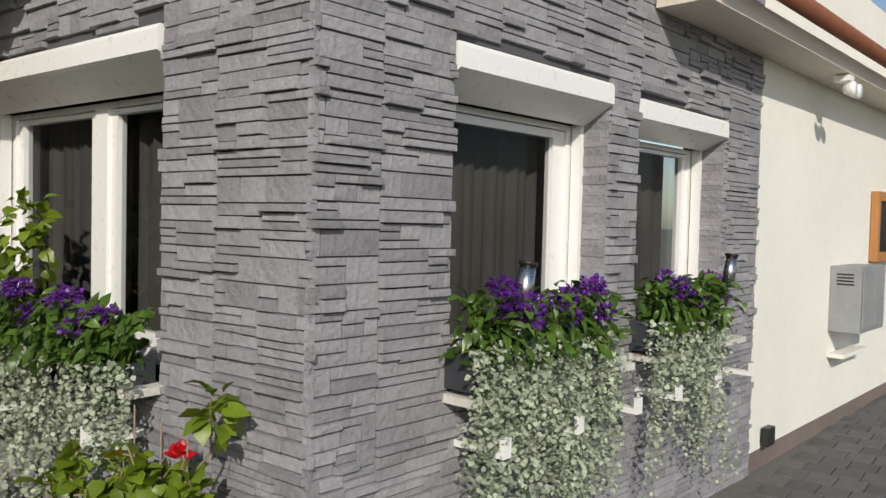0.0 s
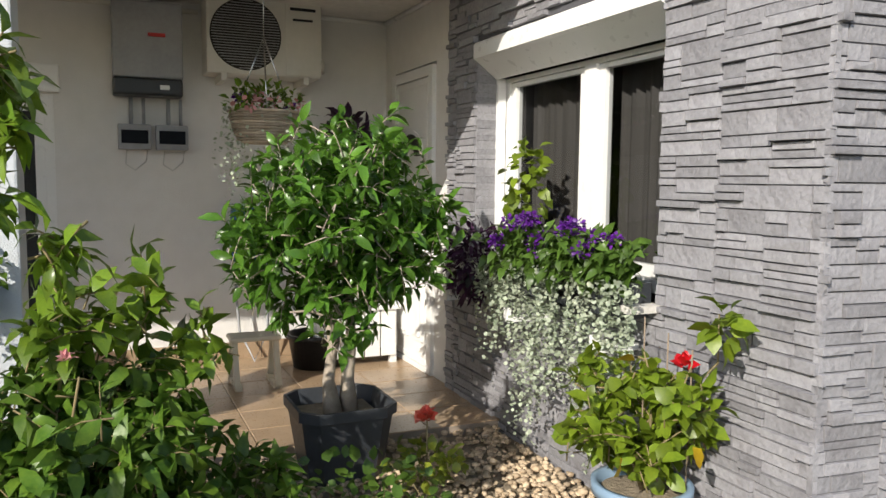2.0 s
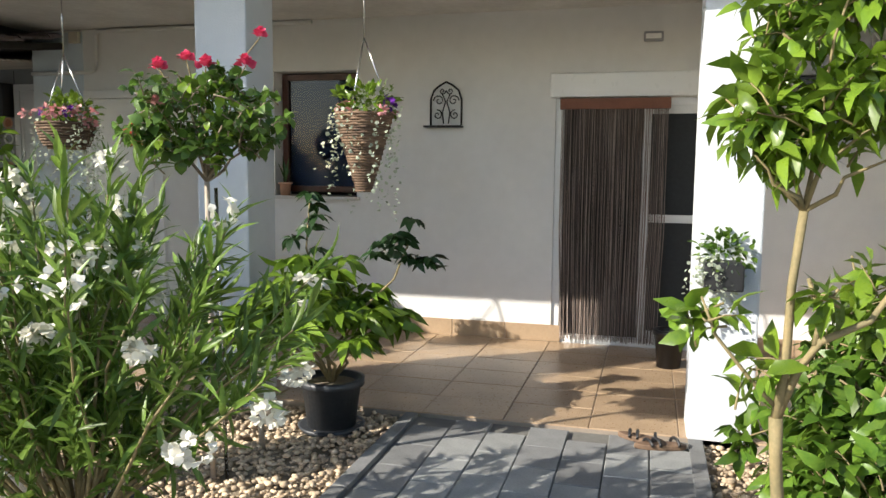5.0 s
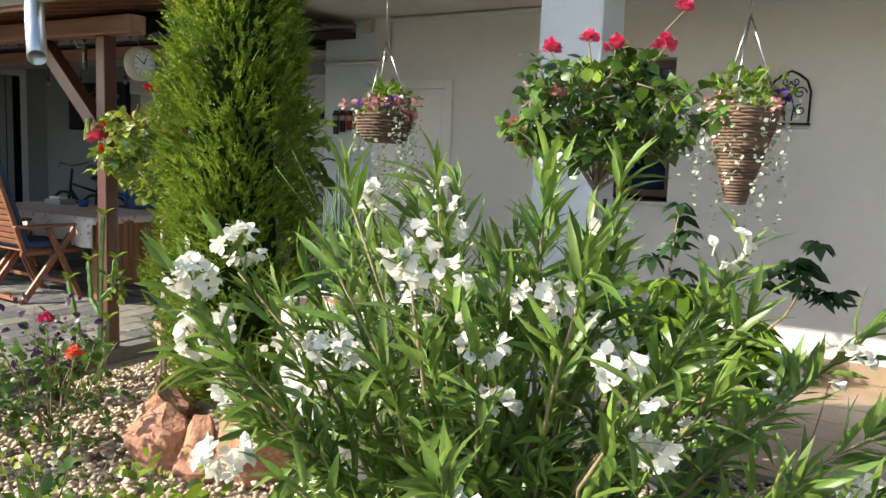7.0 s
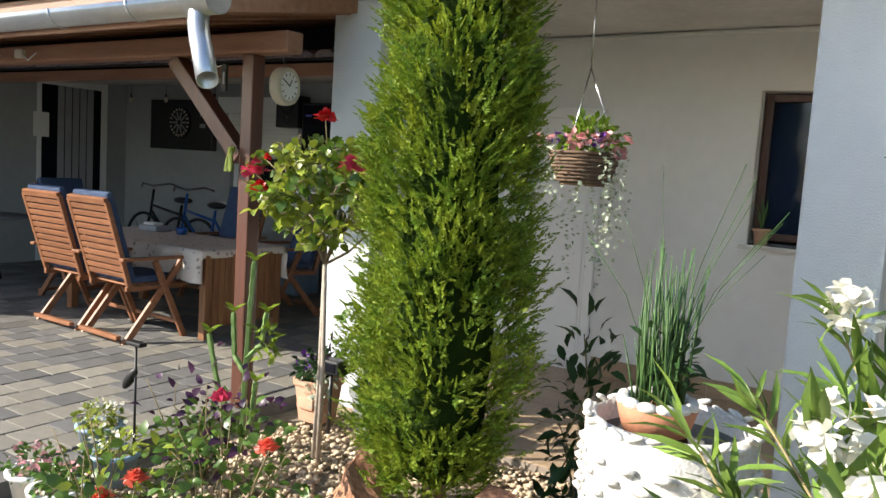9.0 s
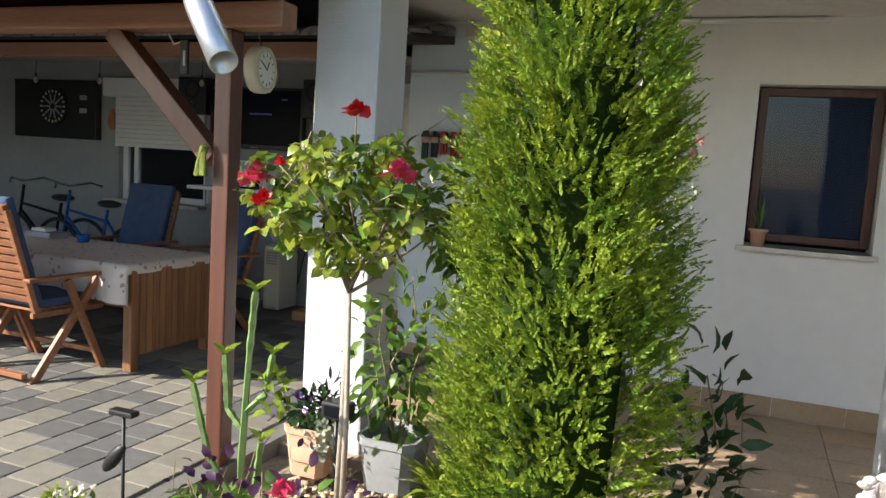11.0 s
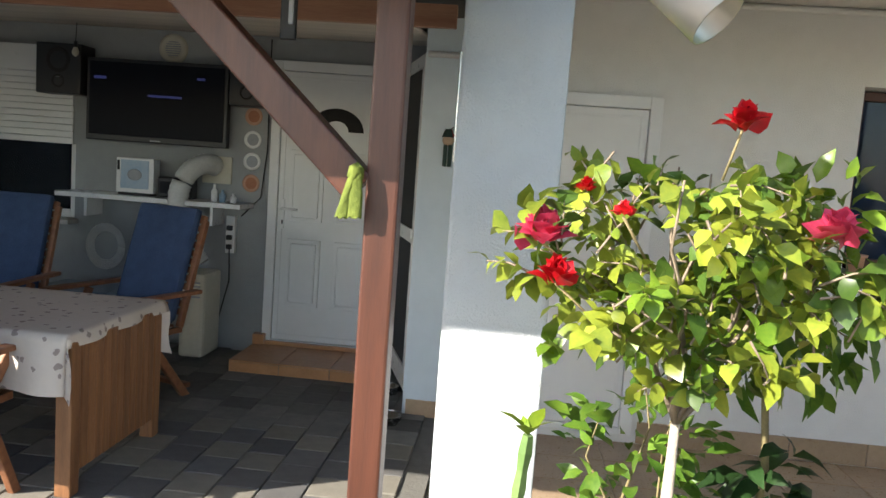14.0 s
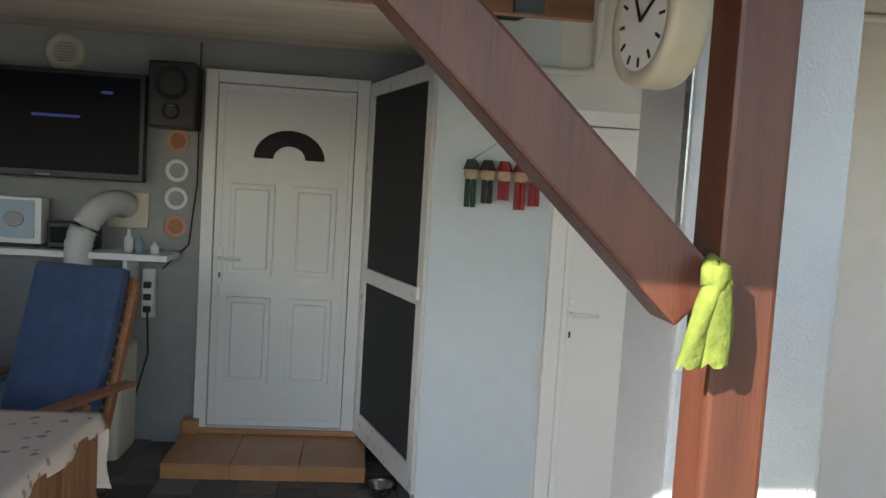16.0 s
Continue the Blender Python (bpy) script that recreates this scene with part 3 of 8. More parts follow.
def window_unit(name, face, hole, depth, mull, label, box_out=0.1, box_h=0.12, sash=0.055, top=0.2):
    """White window with roller-shutter box; face(u, z, d) places points."""
    w = thing(name, (0, 0, 0), label, "window", kind="structure")
    u0, u1, z0, z1 = hole

    def fb(bm, a, b, c, d, e, f):
        vs = [bm.verts.new(face(u, z, k)) for k in (e, f) for u, z in ((a, c), (b, c), (b, d), (a, d))]
        fs = [bm.faces.new([vs[i] for i in q]) for q in ((0, 1, 2, 3), (7, 6, 5, 4), (0, 4, 5, 1), (1, 5, 6, 2), (2, 6, 7, 3), (3, 7, 4, 0))]
        return fs
    zt = z1 - top
    bm = bmesh.new()
    for a, b, c, d in ((u0, u0 + 0.06, z0, zt), (u1 - 0.06, u1, z0, zt), (u0 + 0.06, u1 - 0.06, zt - 0.025, zt), (u0 + 0.06, u1 - 0.06, z0, z0 + 0.06)):
        fb(bm, a, b, c, d, depth, depth + 0.07)
    for mu in mull:
        fb(bm, mu - 0.05, mu + 0.05, z0 + 0.06, zt - 0.025, depth - 0.004, depth + 0.06)
    bmesh.ops.recalc_face_normals(bm, faces=bm.faces)
    part("window_frame", bm, "white", w)
    edges = [u0 + 0.06] + [x for mu in mull for x in (mu - 0.05, mu + 0.05)] + [u1 - 0.06]
    for a, b in zip(edges[::2], edges[1::2]):
        bm = bmesh.new()
        s = sash
        for p, q, r, t in ((a, a + s, z0 + 0.065, zt - 0.03), (b - s, b, z0 + 0.065, zt - 0.03), (a + s, b - s, zt - 0.03 - 0.4 * s, zt - 0.03), (a + s, b - s, z0 + 0.065, z0 + 0.065 + s)):
            fb(bm, p, q, r, t, depth + 0.012, depth + 0.055)
        bmesh.ops.recalc_face_normals(bm, faces=bm.faces)
        sashob = part("sash", bm, "white", w)
        bm = bmesh.new()
        bm.faces.new([bm.verts.new(face(u, z, depth + 0.035)) for u, z in ((a + s, z0 + 0.1), (b - s, z0 + 0.1), (b - s, zt - 0.04), (a + s, zt - 0.04))])
        out = Vector(face(u0, z0, 0.0)) - Vector(face(u0, z0, 1.0))
        for f in bm.faces:
            f.normal_update()
            if f.normal.dot(out) < 0:
                f.normal_flip()
        g = part("pane", bm, "glass", sashob)
        g.visible_shadow = False
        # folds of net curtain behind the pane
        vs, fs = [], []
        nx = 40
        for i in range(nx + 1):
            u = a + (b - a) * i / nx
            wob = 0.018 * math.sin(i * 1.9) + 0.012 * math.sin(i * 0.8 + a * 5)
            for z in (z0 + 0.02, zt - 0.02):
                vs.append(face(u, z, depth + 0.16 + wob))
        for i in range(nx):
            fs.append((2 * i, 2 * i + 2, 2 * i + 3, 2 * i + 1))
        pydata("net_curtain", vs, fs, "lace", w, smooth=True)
    # shutter box
    prof = [(depth - 0.064, z1 - 0.01), (-box_out + 0.012, z1 - 0.012), (-box_out, z1 - 0.03), (-box_out, z1 - 0.03 - box_h), (-box_out + 0.02, z1 - 0.04 - box_h), (depth - 0.062, zt - 0.004), (depth - 0.062, z1 - 0.02)]
    bm = bmesh.new()
    lo = [bm.verts.new(face(u0 + 0.006, z, d)) for d, z in prof]
    hi = [bm.verts.new(face(u1 - 0.006, z, d)) for d, z in prof]
    for i in range(len(prof)):
        j = (i + 1) % len(prof)
        bm.faces.new((lo[i], lo[j], hi[j], hi[i]))
    bm.faces.new(lo[::-1])
    bm.faces.new(hi)
    bmesh.ops.recalc_face_normals(bm, faces=bm.faces)
    part("shutter_box", bm, "white", w, "white aluminium roller-shutter box")
    bm = bmesh.new()
    for a, b in ((u0, u0 + 0.03), (u1 - 0.03, u1)):
        fb(bm, a, b, z0, zt, depth - 0.06, depth - 0.01)
    bmesh.ops.recalc_face_normals(bm, faces=bm.faces)
    part("shutter_rail", bm, "white", w)
    bm = bmesh.new()
    fb(bm, u0 - 0.03, u1 + 0.03, z0 - 0.03, z0, -0.16, depth)
    bmesh.ops.recalc_face_normals(bm, faces=bm.faces)
    part("window_sill", bm, "white_stone", w)
    # flower-box brackets under the sill
    for k in range(3):
        u = u0 + (u1 - u0) * (0.06 + 0.44 * k)
        bm = bmesh.new()
        fb(bm, u - 0.022, u + 0.022, z0 - 0.2, z0 - 0.175, -0.24, 0.0)
        fb(bm, u - 0.022, u + 0.022, z0 - 0.175, z0 - 0.13, -0.24, -0.222)
        bmesh.ops.recalc_face_normals(bm, faces=bm.faces)
        part("bracket", bm, "white", w, "white flower-box bracket")
    return w


wface = lambda u, z, d: (AX + d, u, z)
window_unit("window_1", wface, A_HOLE, 0.18, [3.98], "white two-leaf window with shutter box in grey stone", 0.035, 0.075, 0.055, 0.21)
window_unit("window_2", rface, B_HOLE, 0.18, [], "white single window with shutter box in grey stone", 0.035, 0.075, 0.085, 0.19)
window_unit("window_3", rface, C_HOLE, 0.18, [], "narrow white window with shutter box in grey stone", 0.035, 0.075, 0.05, 0.17)

# porch window with dark frame, in a plain reveal
wD = thing("window_4", (-3.49, BY, 1.05), "small porch window with dark frame and blue blind", "window", kind="structure")
bm = bmesh.new()
for d in ((-0.36, -0.31, 0.13, 0.2, 0.03, 1.02), (0.31, 0.36, 0.13, 0.2, 0.03, 1.02), (-0.31, 0.31, 0.13, 0.2, 0.97, 1.02), (-0.31, 0.31, 0.13, 0.2, 0.03, 0.08)):
    bx(bm, *d, 0.004)
part("window_frame", bm, "wood", wD, "dark brown window frame")
part("pane", bx(bmesh.new(), -0.31, 0.31, 0.155, 0.165, 0.08, 0.97), "glass", wD).visible_shadow = False
# blue lifted above navy cloth: the pane's bluish reflection sits in this colour
blind = material("navy_blind_reflection", (0.2, 0.27, 0.5), 0.7, second=(0.16, 0.22, 0.42), scale=5, streak=(1, 1, 8))
part("blind", bx(bmesh.new(), -0.31, 0.31, 0.19, 0.2, 0.08, 0.97), blind, wD, "navy roller blind, its blue lifted for the pane's reflection")
boxpart("window_sill", (-0.42, 0.4, -0.05, 0.14, -0.03, 0.0), "white_stone", wD)

# stepped tiles in front of the terrace door
TW = 7.6
tagged(part("wall_terrace", holed("x", -12.25, -6.28, -0.2, 2.6, [(-7.505, -6.585, 0.07, 2.15), (-10.17, -9.03, 0.88, 1.44)], 0.25, lambda u, z, d: (u, TW + d, z)), "grey_wall"),
       "dark grey rendered terrace wall", "wall", kind="structure")
# added near-black backing, in place of the room's own shade
wallbox("wall_terrace_room", (-12.2, -6.4, 8.3, 8.5, -0.2, 2.6), "near_black", "near-black stand-in wall for shade behind the terrace window")
tagged(part("wall_return", bx(bmesh.new(), -6.28, -6.1, 6.8, 7.6, -0.2, 2.75), "blue_wall"), "pale blue return wall beside the terrace door", "wall", kind="structure")
tagged(part("wall_blue_face", bx(bmesh.new(), -6.285, -5.74, BY - 0.006, BY - 0.001, TZ, 2.47), "blue_wall"), "pale blue painted strip of porch wall", "wall", kind="structure")
wallbox("wall_left", (-12.5, -12.25, 2.0, 7.85, -0.2, 2.6), "grey_wall", "grey rendered side wall of the terrace")
# two added fillers that block open sky between the terrace roofs
wallbox("wall_terrace_upper", (-12.25, -5.9, 7.62, 7.85, 2.6, 3.08), "grey_wall", "added grey filler wall closing the sky gap between the terrace roofs")
wallbox("wall_left_gable", (-12.5, -12.3, 3.5, 7.85, 2.6, 3.12), "grey_wall", "added grey filler wall closing the sky gap above the terrace side wall")
wallbox("wall_left_front", (-15.0, -12.5, 6.35, 6.5, -0.2, 2.6), "grey_wall", "grey rendered wall past the terrace corner")
wallbox("garden_wall", (-14.5, -14.3, -12, 6.4, -0.2, 2.0), "stucco_street", "rendered boundary wall of the yard")

# terrace roof: sloping tiles on rafters, lath soffit
SL = (2.95 - 2.16) / (7.8 - 3.8)
roof_t = thing("terrace_roof", (0, 0, 0), "purple-grey tiled lean-to roof over the terrace", "roof", kind="structure")
bm = bmesh.new()
vs = [bm.verts.new(p) for p in ((-12.4, 5.1, 2.13), (-5.95, 5.1, 2.13), (-5.95, 7.8, 2.5), (-12.4, 7.8, 2.5), (-12.4, 5.1, 2.17), (-5.95, 5.1, 2.17), (-5.95, 7.8, 2.58), (-12.4, 7.8, 2.58))]
for f in ((0, 3, 2, 1), (4, 5, 6, 7), (0, 1, 5, 4), (2, 3, 7, 6), (1, 2, 6, 5), (3, 0, 4, 7)):
    bm.faces.new([vs[i] for i in f])
part("roof_deck", bm, "near_black", roof_t)
rng = np.random.default_rng(5)
vs, fs = [], []
for i in range(34):
    x0 = -12.4 + i * 0.19
    for r in range(9):
        y0 = 5.02 + r * 0.33
        zz = 2.13 + (y0 - 5.1) * 0.2 + rng.uniform(0, 0.008)
        b = len(vs)
        for y, z in ((y0, zz + 0.02), (y0 + 0.37, zz + 0.075)):
            for k in range(7):
                a = math.pi * k / 6
                vs.append((x0 + 0.095 - 0.095 * math.cos(a), y, z + 0.05 * math.sin(a)))
        for k in range(6):
            fs.append((b + k, b + k + 1, b + 8 + k, b + 7 + k))
        fs.append(tuple(b + k for k in range(7)))
tagged(pydata("roof_tile_field", vs, fs, "rooftile", roof_t), kind="stuff")


# ---- pergola ----
pergola = thing("pergola", (-6.03, 4.08, TZ), "brown stained timber pergola holding the terrace roof", "pergola")
OX, OY, OZ = 6.03, -4.08, -TZ


def pg(name, bm, mat, label=""):
    bmesh.ops.translate(bm, verts=bm.verts, vec=(OX, OY, OZ))
    return part(name, bm, mat, pergola, label)


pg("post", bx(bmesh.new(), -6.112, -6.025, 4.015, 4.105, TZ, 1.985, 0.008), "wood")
pg("beam", bx(bmesh.new(), -12.2, -5.76, 4.0, 4.12, 1.987, 2.1, 0.012), "wood_h")
br = Matrix.Translation((-6.42, 4.06, 1.69)) @ Matrix.Rotation(math.atan2(0.56, 0.58), 4, "Y")
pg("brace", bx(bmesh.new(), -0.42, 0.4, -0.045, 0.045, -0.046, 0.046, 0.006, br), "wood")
for i, x in enumerate(np.arange(-12.0, -5.7, 0.62)):
    m = Matrix.Translation((x, 3.5, 2.085)) @ Matrix.Rotation(math.atan2(0.2, 1.0), 4, "X")
    pg("rafter", bx(bmesh.new(), -0.04, 0.04, 0, 4.2, 0, 0.1, 0.004, m), "wood_h")
m = Matrix.Translation((-5.84, 3.44, 2.096)) @ Matrix.Rotation(math.atan2(0.2, 1.0), 4, "X")
pg("verge_board", bx(bmesh.new(), 0.0, 0.03, 0, 3.6, -0.03, 0.17, 0.003, m), "wood_h")
# added board that stops sun leaking between gutter and roof edge
pg("eaves_board", bx(bmesh.new(), -12.2, -5.84, 3.41, 3.435, 2.02, 2.195, 0.003), "wood_h")
pg("fascia_board", bx(bmesh.new(), -12.2, -6.0, 5.09, 5.12, 2.02, 2.11, 0.003), "wood_h")
bm = bmesh.new()
vs = [bm.verts.new(p) for p in ((-12.3, 3.42, 2.197), (-5.85, 3.42, 2.197), (-5.85, 7.9, 3.093), (-12.3, 7.9, 3.093), (-12.3, 3.42, 2.217), (-5.85, 3.42, 2.217), (-5.85, 7.9, 3.113), (-12.3, 7.9, 3.113))]
for f in ((0, 3, 2, 1), (4, 5, 6, 7), (0, 1, 5, 4), (2, 3, 7, 6), (1, 2, 6, 5), (3, 0, 4, 7)):
    bm.faces.new([vs[i] for i in f])
pg("roof_board", bm, "wood_h")
vs, fs = [], []
for i in range(34):
    x0 = -12.3 + i * 0.19
    for r in range(14):
        y0 = 3.36 + r * 0.33
        zz = 2.27 + (y0 - 3.66) * 0.2
        b = len(vs)
        for y, z in ((y0, zz + 0.02), (y0 + 0.37, zz + 0.075)):
            for k in range(7):
                a = math.pi * k / 6
                vs.append((x0 + 0.095 - 0.095 * math.cos(a) + OX, y + OY, z + 0.05 * math.sin(a) + OZ))
        for k in range(6):
            fs.append((b + k, b + k + 1, b + 8 + k, b + 7 + k))
        fs.append(tuple(b + k for k in range(7)))
tagged(pydata("roof_tile_field", vs, fs, "rooftile", pergola), kind="stuff")

# lath soffit of the older roof
soffit = thing("terrace_soffit", (0, 0, 0), "pale timber lath soffit above the terrace", "ceiling", kind="structure")
n = 26
for i in range(n):
    y0 = 5.18 + i * (7.6 - 5.18) / n
    part("lath", bx(bmesh.new(), -12.2, -6.3, y0, y0 + 0.085, 2.1 + i * 0.0088, 2.115 + i * 0.0088, 0.002), "lath", soffit)

# gutter and spout
gutter = thing("gutter", (-5.58, 3.37, 2.12), "galvanised half-round gutter with open spout on the pergola", "gutter")
vs, fs = [], []
prof = [(0.075 * math.cos(math.pi + math.pi * k / 10), 0.08 * math.sin(math.pi + math.pi * k / 10)) for k in range(11)]
ring = prof + [(p[0] * 0.95, p[1] * 0.95) for p in prof[::-1]]
for x in (-6.3, 0.0):
    for y, z in ring:
        vs.append((x, y, z))
nn = len(ring)
for k in range(nn):
    j = (k + 1) % nn
    fs.append((k, j, nn + j, nn + k))
fs += [tuple(range(nn))[::-1], tuple(range(nn, 2 * nn))]
pydata("channel", vs, fs, "zinc", gutter, smooth=True)
pydata("end_cap", [(0.002, y, z) for y, z in prof] + [(0.008, y, z) for y, z in prof], [tuple(range(11)), tuple(range(21, 10, -1))], "zinc", gutter)
for x in (-0.55, -1.2, -1.9, -2.8, -3.8, -5.0):
    tube("strap", [(x, 0.078 * math.cos(math.pi + math.pi * k / 8), 0.083 * math.sin(math.pi + math.pi * k / 8)) for k in range(9)], 0.006, "zinc", gutter)
sp = [Vector((-0.12, 0, -0.05)), Vector((-0.11, -0.01, -0.12)), Vector((-0.06, -0.04, -0.19)), Vector((0.13, -0.15, -0.39))]
vs, fs = [], []
for i, p in enumerate(sp):
    d = (sp[min(i + 1, 3)] - sp[max(i - 1, 0)]).normalized()
    u = d.cross(Vector((0, 1, 0.2))).normalized()
    w = d.cross(u)
    for r in (0.048, 0.044):
        for k in range(16):
            a = 2 * math.pi * k / 16
            vs.append(p + (u * math.cos(a) + w * math.sin(a)) * r)
for i in range(3):
    for q, s in ((0, 1), (16, -1)):
        for k in range(16):
            j = (k + 1) % 16
            f = (i * 32 + q + k, i * 32 + q + j, (i + 1) * 32 + q + j, (i + 1) * 32 + q + k)
            fs.append(f[::s])
for k in range(16):
    j = (k + 1) % 16
    fs.append((96 + k, 96 + j, 112 + j, 112 + k))
pydata("spout", vs, fs, "zinc", gutter, "angled galvanised spout with open mouth", True)

# ---- stone cladding ----
rs = random.Random(3)


def ledge(u_range, z_range, holes):
    """Ledge stones as (u0, u1, z0, z1, depth): courses broken into tall blocks and thin strips."""
    out = []
    H = 0.084
    band0 = u_range[0] - rs.uniform(0, 0.3)
    while band0 < u_range[1]:
        band1 = band0 + rs.uniform(0.45, 0.6)
        z = z_range[0] - rs.uniform(0, H)
        while z < z_range[1]:
            u = band0
            while u < band1 - 1e-6:
                L = min(rs.choice((0.09, 0.13, 0.17, 0.22, 0.28)), band1 - u)
                if band1 - u - L < 0.05:
                    L = band1 - u
                split = rs.choice(((1,), (0.5, 0.5), (0.34, 0.66), (0.66, 0.34), (0.33, 0.34, 0.33), (0.5, 0.5)))
                zz = z
                for k in split:
                    h = H * k
                    proud = rs.choice((0, 0.001, 0.002, 0.003, 0.005)) + (rs.choice((0.0, 0.004, 0.009, 0.019)) if k < 0.6 else 0)
                    a, c = max(u, u_range[0]), min(u + L, u_range[1])
                    segs = [(a, c)] if c - a > 0.015 else []
                    for h0, h1, k0, k1 in holes:
                        if zz + h > k0 and zz < k1:
                            nxt = []
                            for p, q in segs:
                                if q <= h0 or p >= h1:
                                    nxt.append((p, q))
                                else:
                                    if h0 - p > 0.015:
                                        nxt.append((p, h0))
                                    if q - h1 > 0.015:
                                        nxt.append((h1, q))
                            segs = nxt
                    for p, q in segs:
                        out.append((p + 0.0006, q - 0.0006, zz + 0.0006, zz + h - 0.0006, 0.013 + proud))
                    zz += h
                u += L
            z += H
        band0 = band1
    return out


def stone_box(face, u0, u1, z0, z1, d, tilt):
    """Eight corners of one stone, its face a little out of true."""
    t = [rs.uniform(-tilt, tilt) for _ in range(4)]
    v = [face(u0, z0, 0.004), face(u1, z0, 0.004), face(u1, z1, 0.004), face(u0, z1, 0.004)]
    e = 0.0025
    v += [face(u0 + e, z0 + e, -d + t[0]), face(u1 - e, z0 + e, -d + t[1]), face(u1 - e, z1 - e, -d + t[2]), face(u0 + e, z1 - e, -d + t[3])]
    return v


SF = [(4, 5, 6, 7), (0, 1, 5, 4), (1, 2, 6, 5), (2, 3, 7, 6), (3, 0, 4, 7)]
SFR = [f[::-1] for f in SF]


def clad(wall, face, stones, near, faces):
    vs, fs = [], []
    picked = 0
    for u0, u1, z0, z1, d in stones:
        c = stone_box(face, u0, u1, z0, z1, d, 0.0022)
        if near(0.5 * (u0 + u1), z0) and picked < 150:
            picked += 1
            me = bpy.data.meshes.new("stone")
            o = Vector(c[0])
            me.from_pydata([Vector(p) - o for p in c], [], faces)
            me.materials.append(M["stone_piece"])
            ob = new("stone", me)
            ob.location = o
            ob.parent = wall
        else:
            b = len(vs)
            vs += c
            fs += [tuple(b + i for i in f) for f in faces]
    tagged(pydata("stone_field", vs, fs, "stone", wall), kind="stuff")


clad(bpy.data.objects["wall_stone_west"], wface, ledge((AY0 - 0.018, AY1), (-0.2, 3.2), [A_HOLE]),
     lambda u, z: 2.45 < u < 3.2 and 0.9 < z < 1.8, SFR)
clad(bpy.data.objects["wall_stone_south"], rface, ledge((-0.018, 3.4), (-0.2, 3.2), [B_HOLE, C_HOLE]),
     lambda u, z: u < 0.6 and 0.9 < z < 1.9, SF)
# stone-clad reveals of the window openings
for holes, face, faces in (([A_HOLE], wface, SFR), ([B_HOLE, C_HOLE], rface, SF)):
    for h in holes:
        for uu, sgn in ((h[0], -1), (h[1], 1)):
            vs, fs = [], []
            z = h[2]
            while z < h[3] - 0.03:
                hh = rs.choice((0.03, 0.04, 0.05))
                b = len(vs)
                o = rs.uniform(0.002, 0.008)
                x0, x1 = (uu - 0.002, uu + o) if sgn < 0 else (uu - o, uu + 0.002)
                vs += [face(x0, z, 0.17), face(x1, z, 0.17), face(x1, z + hh - 0.001, 0.17), face(x0, z + hh - 0.001, 0.17),
                       face(x0, z, -0.005), face(x1, z, -0.005), face(x1, z + hh - 0.001, -0.005), face(x0, z + hh - 0.001, -0.005)]
                fs += [tuple(b + i for i in f) for f in faces]
                z += hh
            w = bpy.data.objects["wall_stone_west" if face is wface else "wall_stone_south"]
            tagged(pydata("reveal_stone_field", vs, fs, "stone", w), kind="stuff")

# ---- pebbles ----
def pebbles(name, n, x0, x1, y0, y1, size, mat, label, seed, skip=None, z=GZ):
    rng = np.random.default_rng(seed)
    bm = bmesh.new()
    bmesh.ops.create_icosphere(bm, subdivisions=1, radius=1)
    bv = np.array([v.co for v in bm.verts])
    bf = np.array([[v.index for v in f.verts] for f in bm.faces])
    bm.free()
    p = np.stack([rng.uniform(x0, x1, n), rng.uniform(y0, y1, n)], 1)
    if skip is not None:
        p = p[~skip(p[:, 0], p[:, 1])]
    n = len(p)
    s = size * rng.uniform(0.55, 1.35, (n, 1)) * rng.uniform(0.7, 1.3, (n, 3)) * np.array((1, 1, 0.62))
    a = rng.uniform(0, 6.28, n)
    ca, sa = np.cos(a)[:, None], np.sin(a)[:, None]
    k = bv[None] * (1 + rng.uniform(-0.16, 0.16, (n, 12, 1))) * s[:, None]
    v = np.stack([k[..., 0] * ca - k[..., 1] * sa, k[..., 0] * sa + k[..., 1] * ca, k[..., 2]], -1)
    v += np.stack([p[:, 0], p[:, 1], z + s[:, 2] * 0.35 + rng.uniform(0, 0.02, n)], 1)[:, None]
    f = (np.arange(n) * 12)[:, None, None] + bf[None]
    ob = pydata(name, v.reshape(-1, 3), f.reshape(-1, 3), mat, None, label, True)
    return tagged(ob, category="gravel", kind="stuff")


on_slab = lambda x, y: (x > -2.04) & (x < -0.49) & (y > 0.5)
pebbles("pebble_bed", 22000, -5.8, 2.05, 2.0, 4.5, 0.0165, "pebble", "cream and tan pebbles covering the garden bed", 11, on_slab)
pebbles("pebble_bed_near", 4500, -5.9, 2.0, 0.6, 2.0, 0.0185, "pebble", "cream and tan pebbles at the bed's front", 12, on_slab)


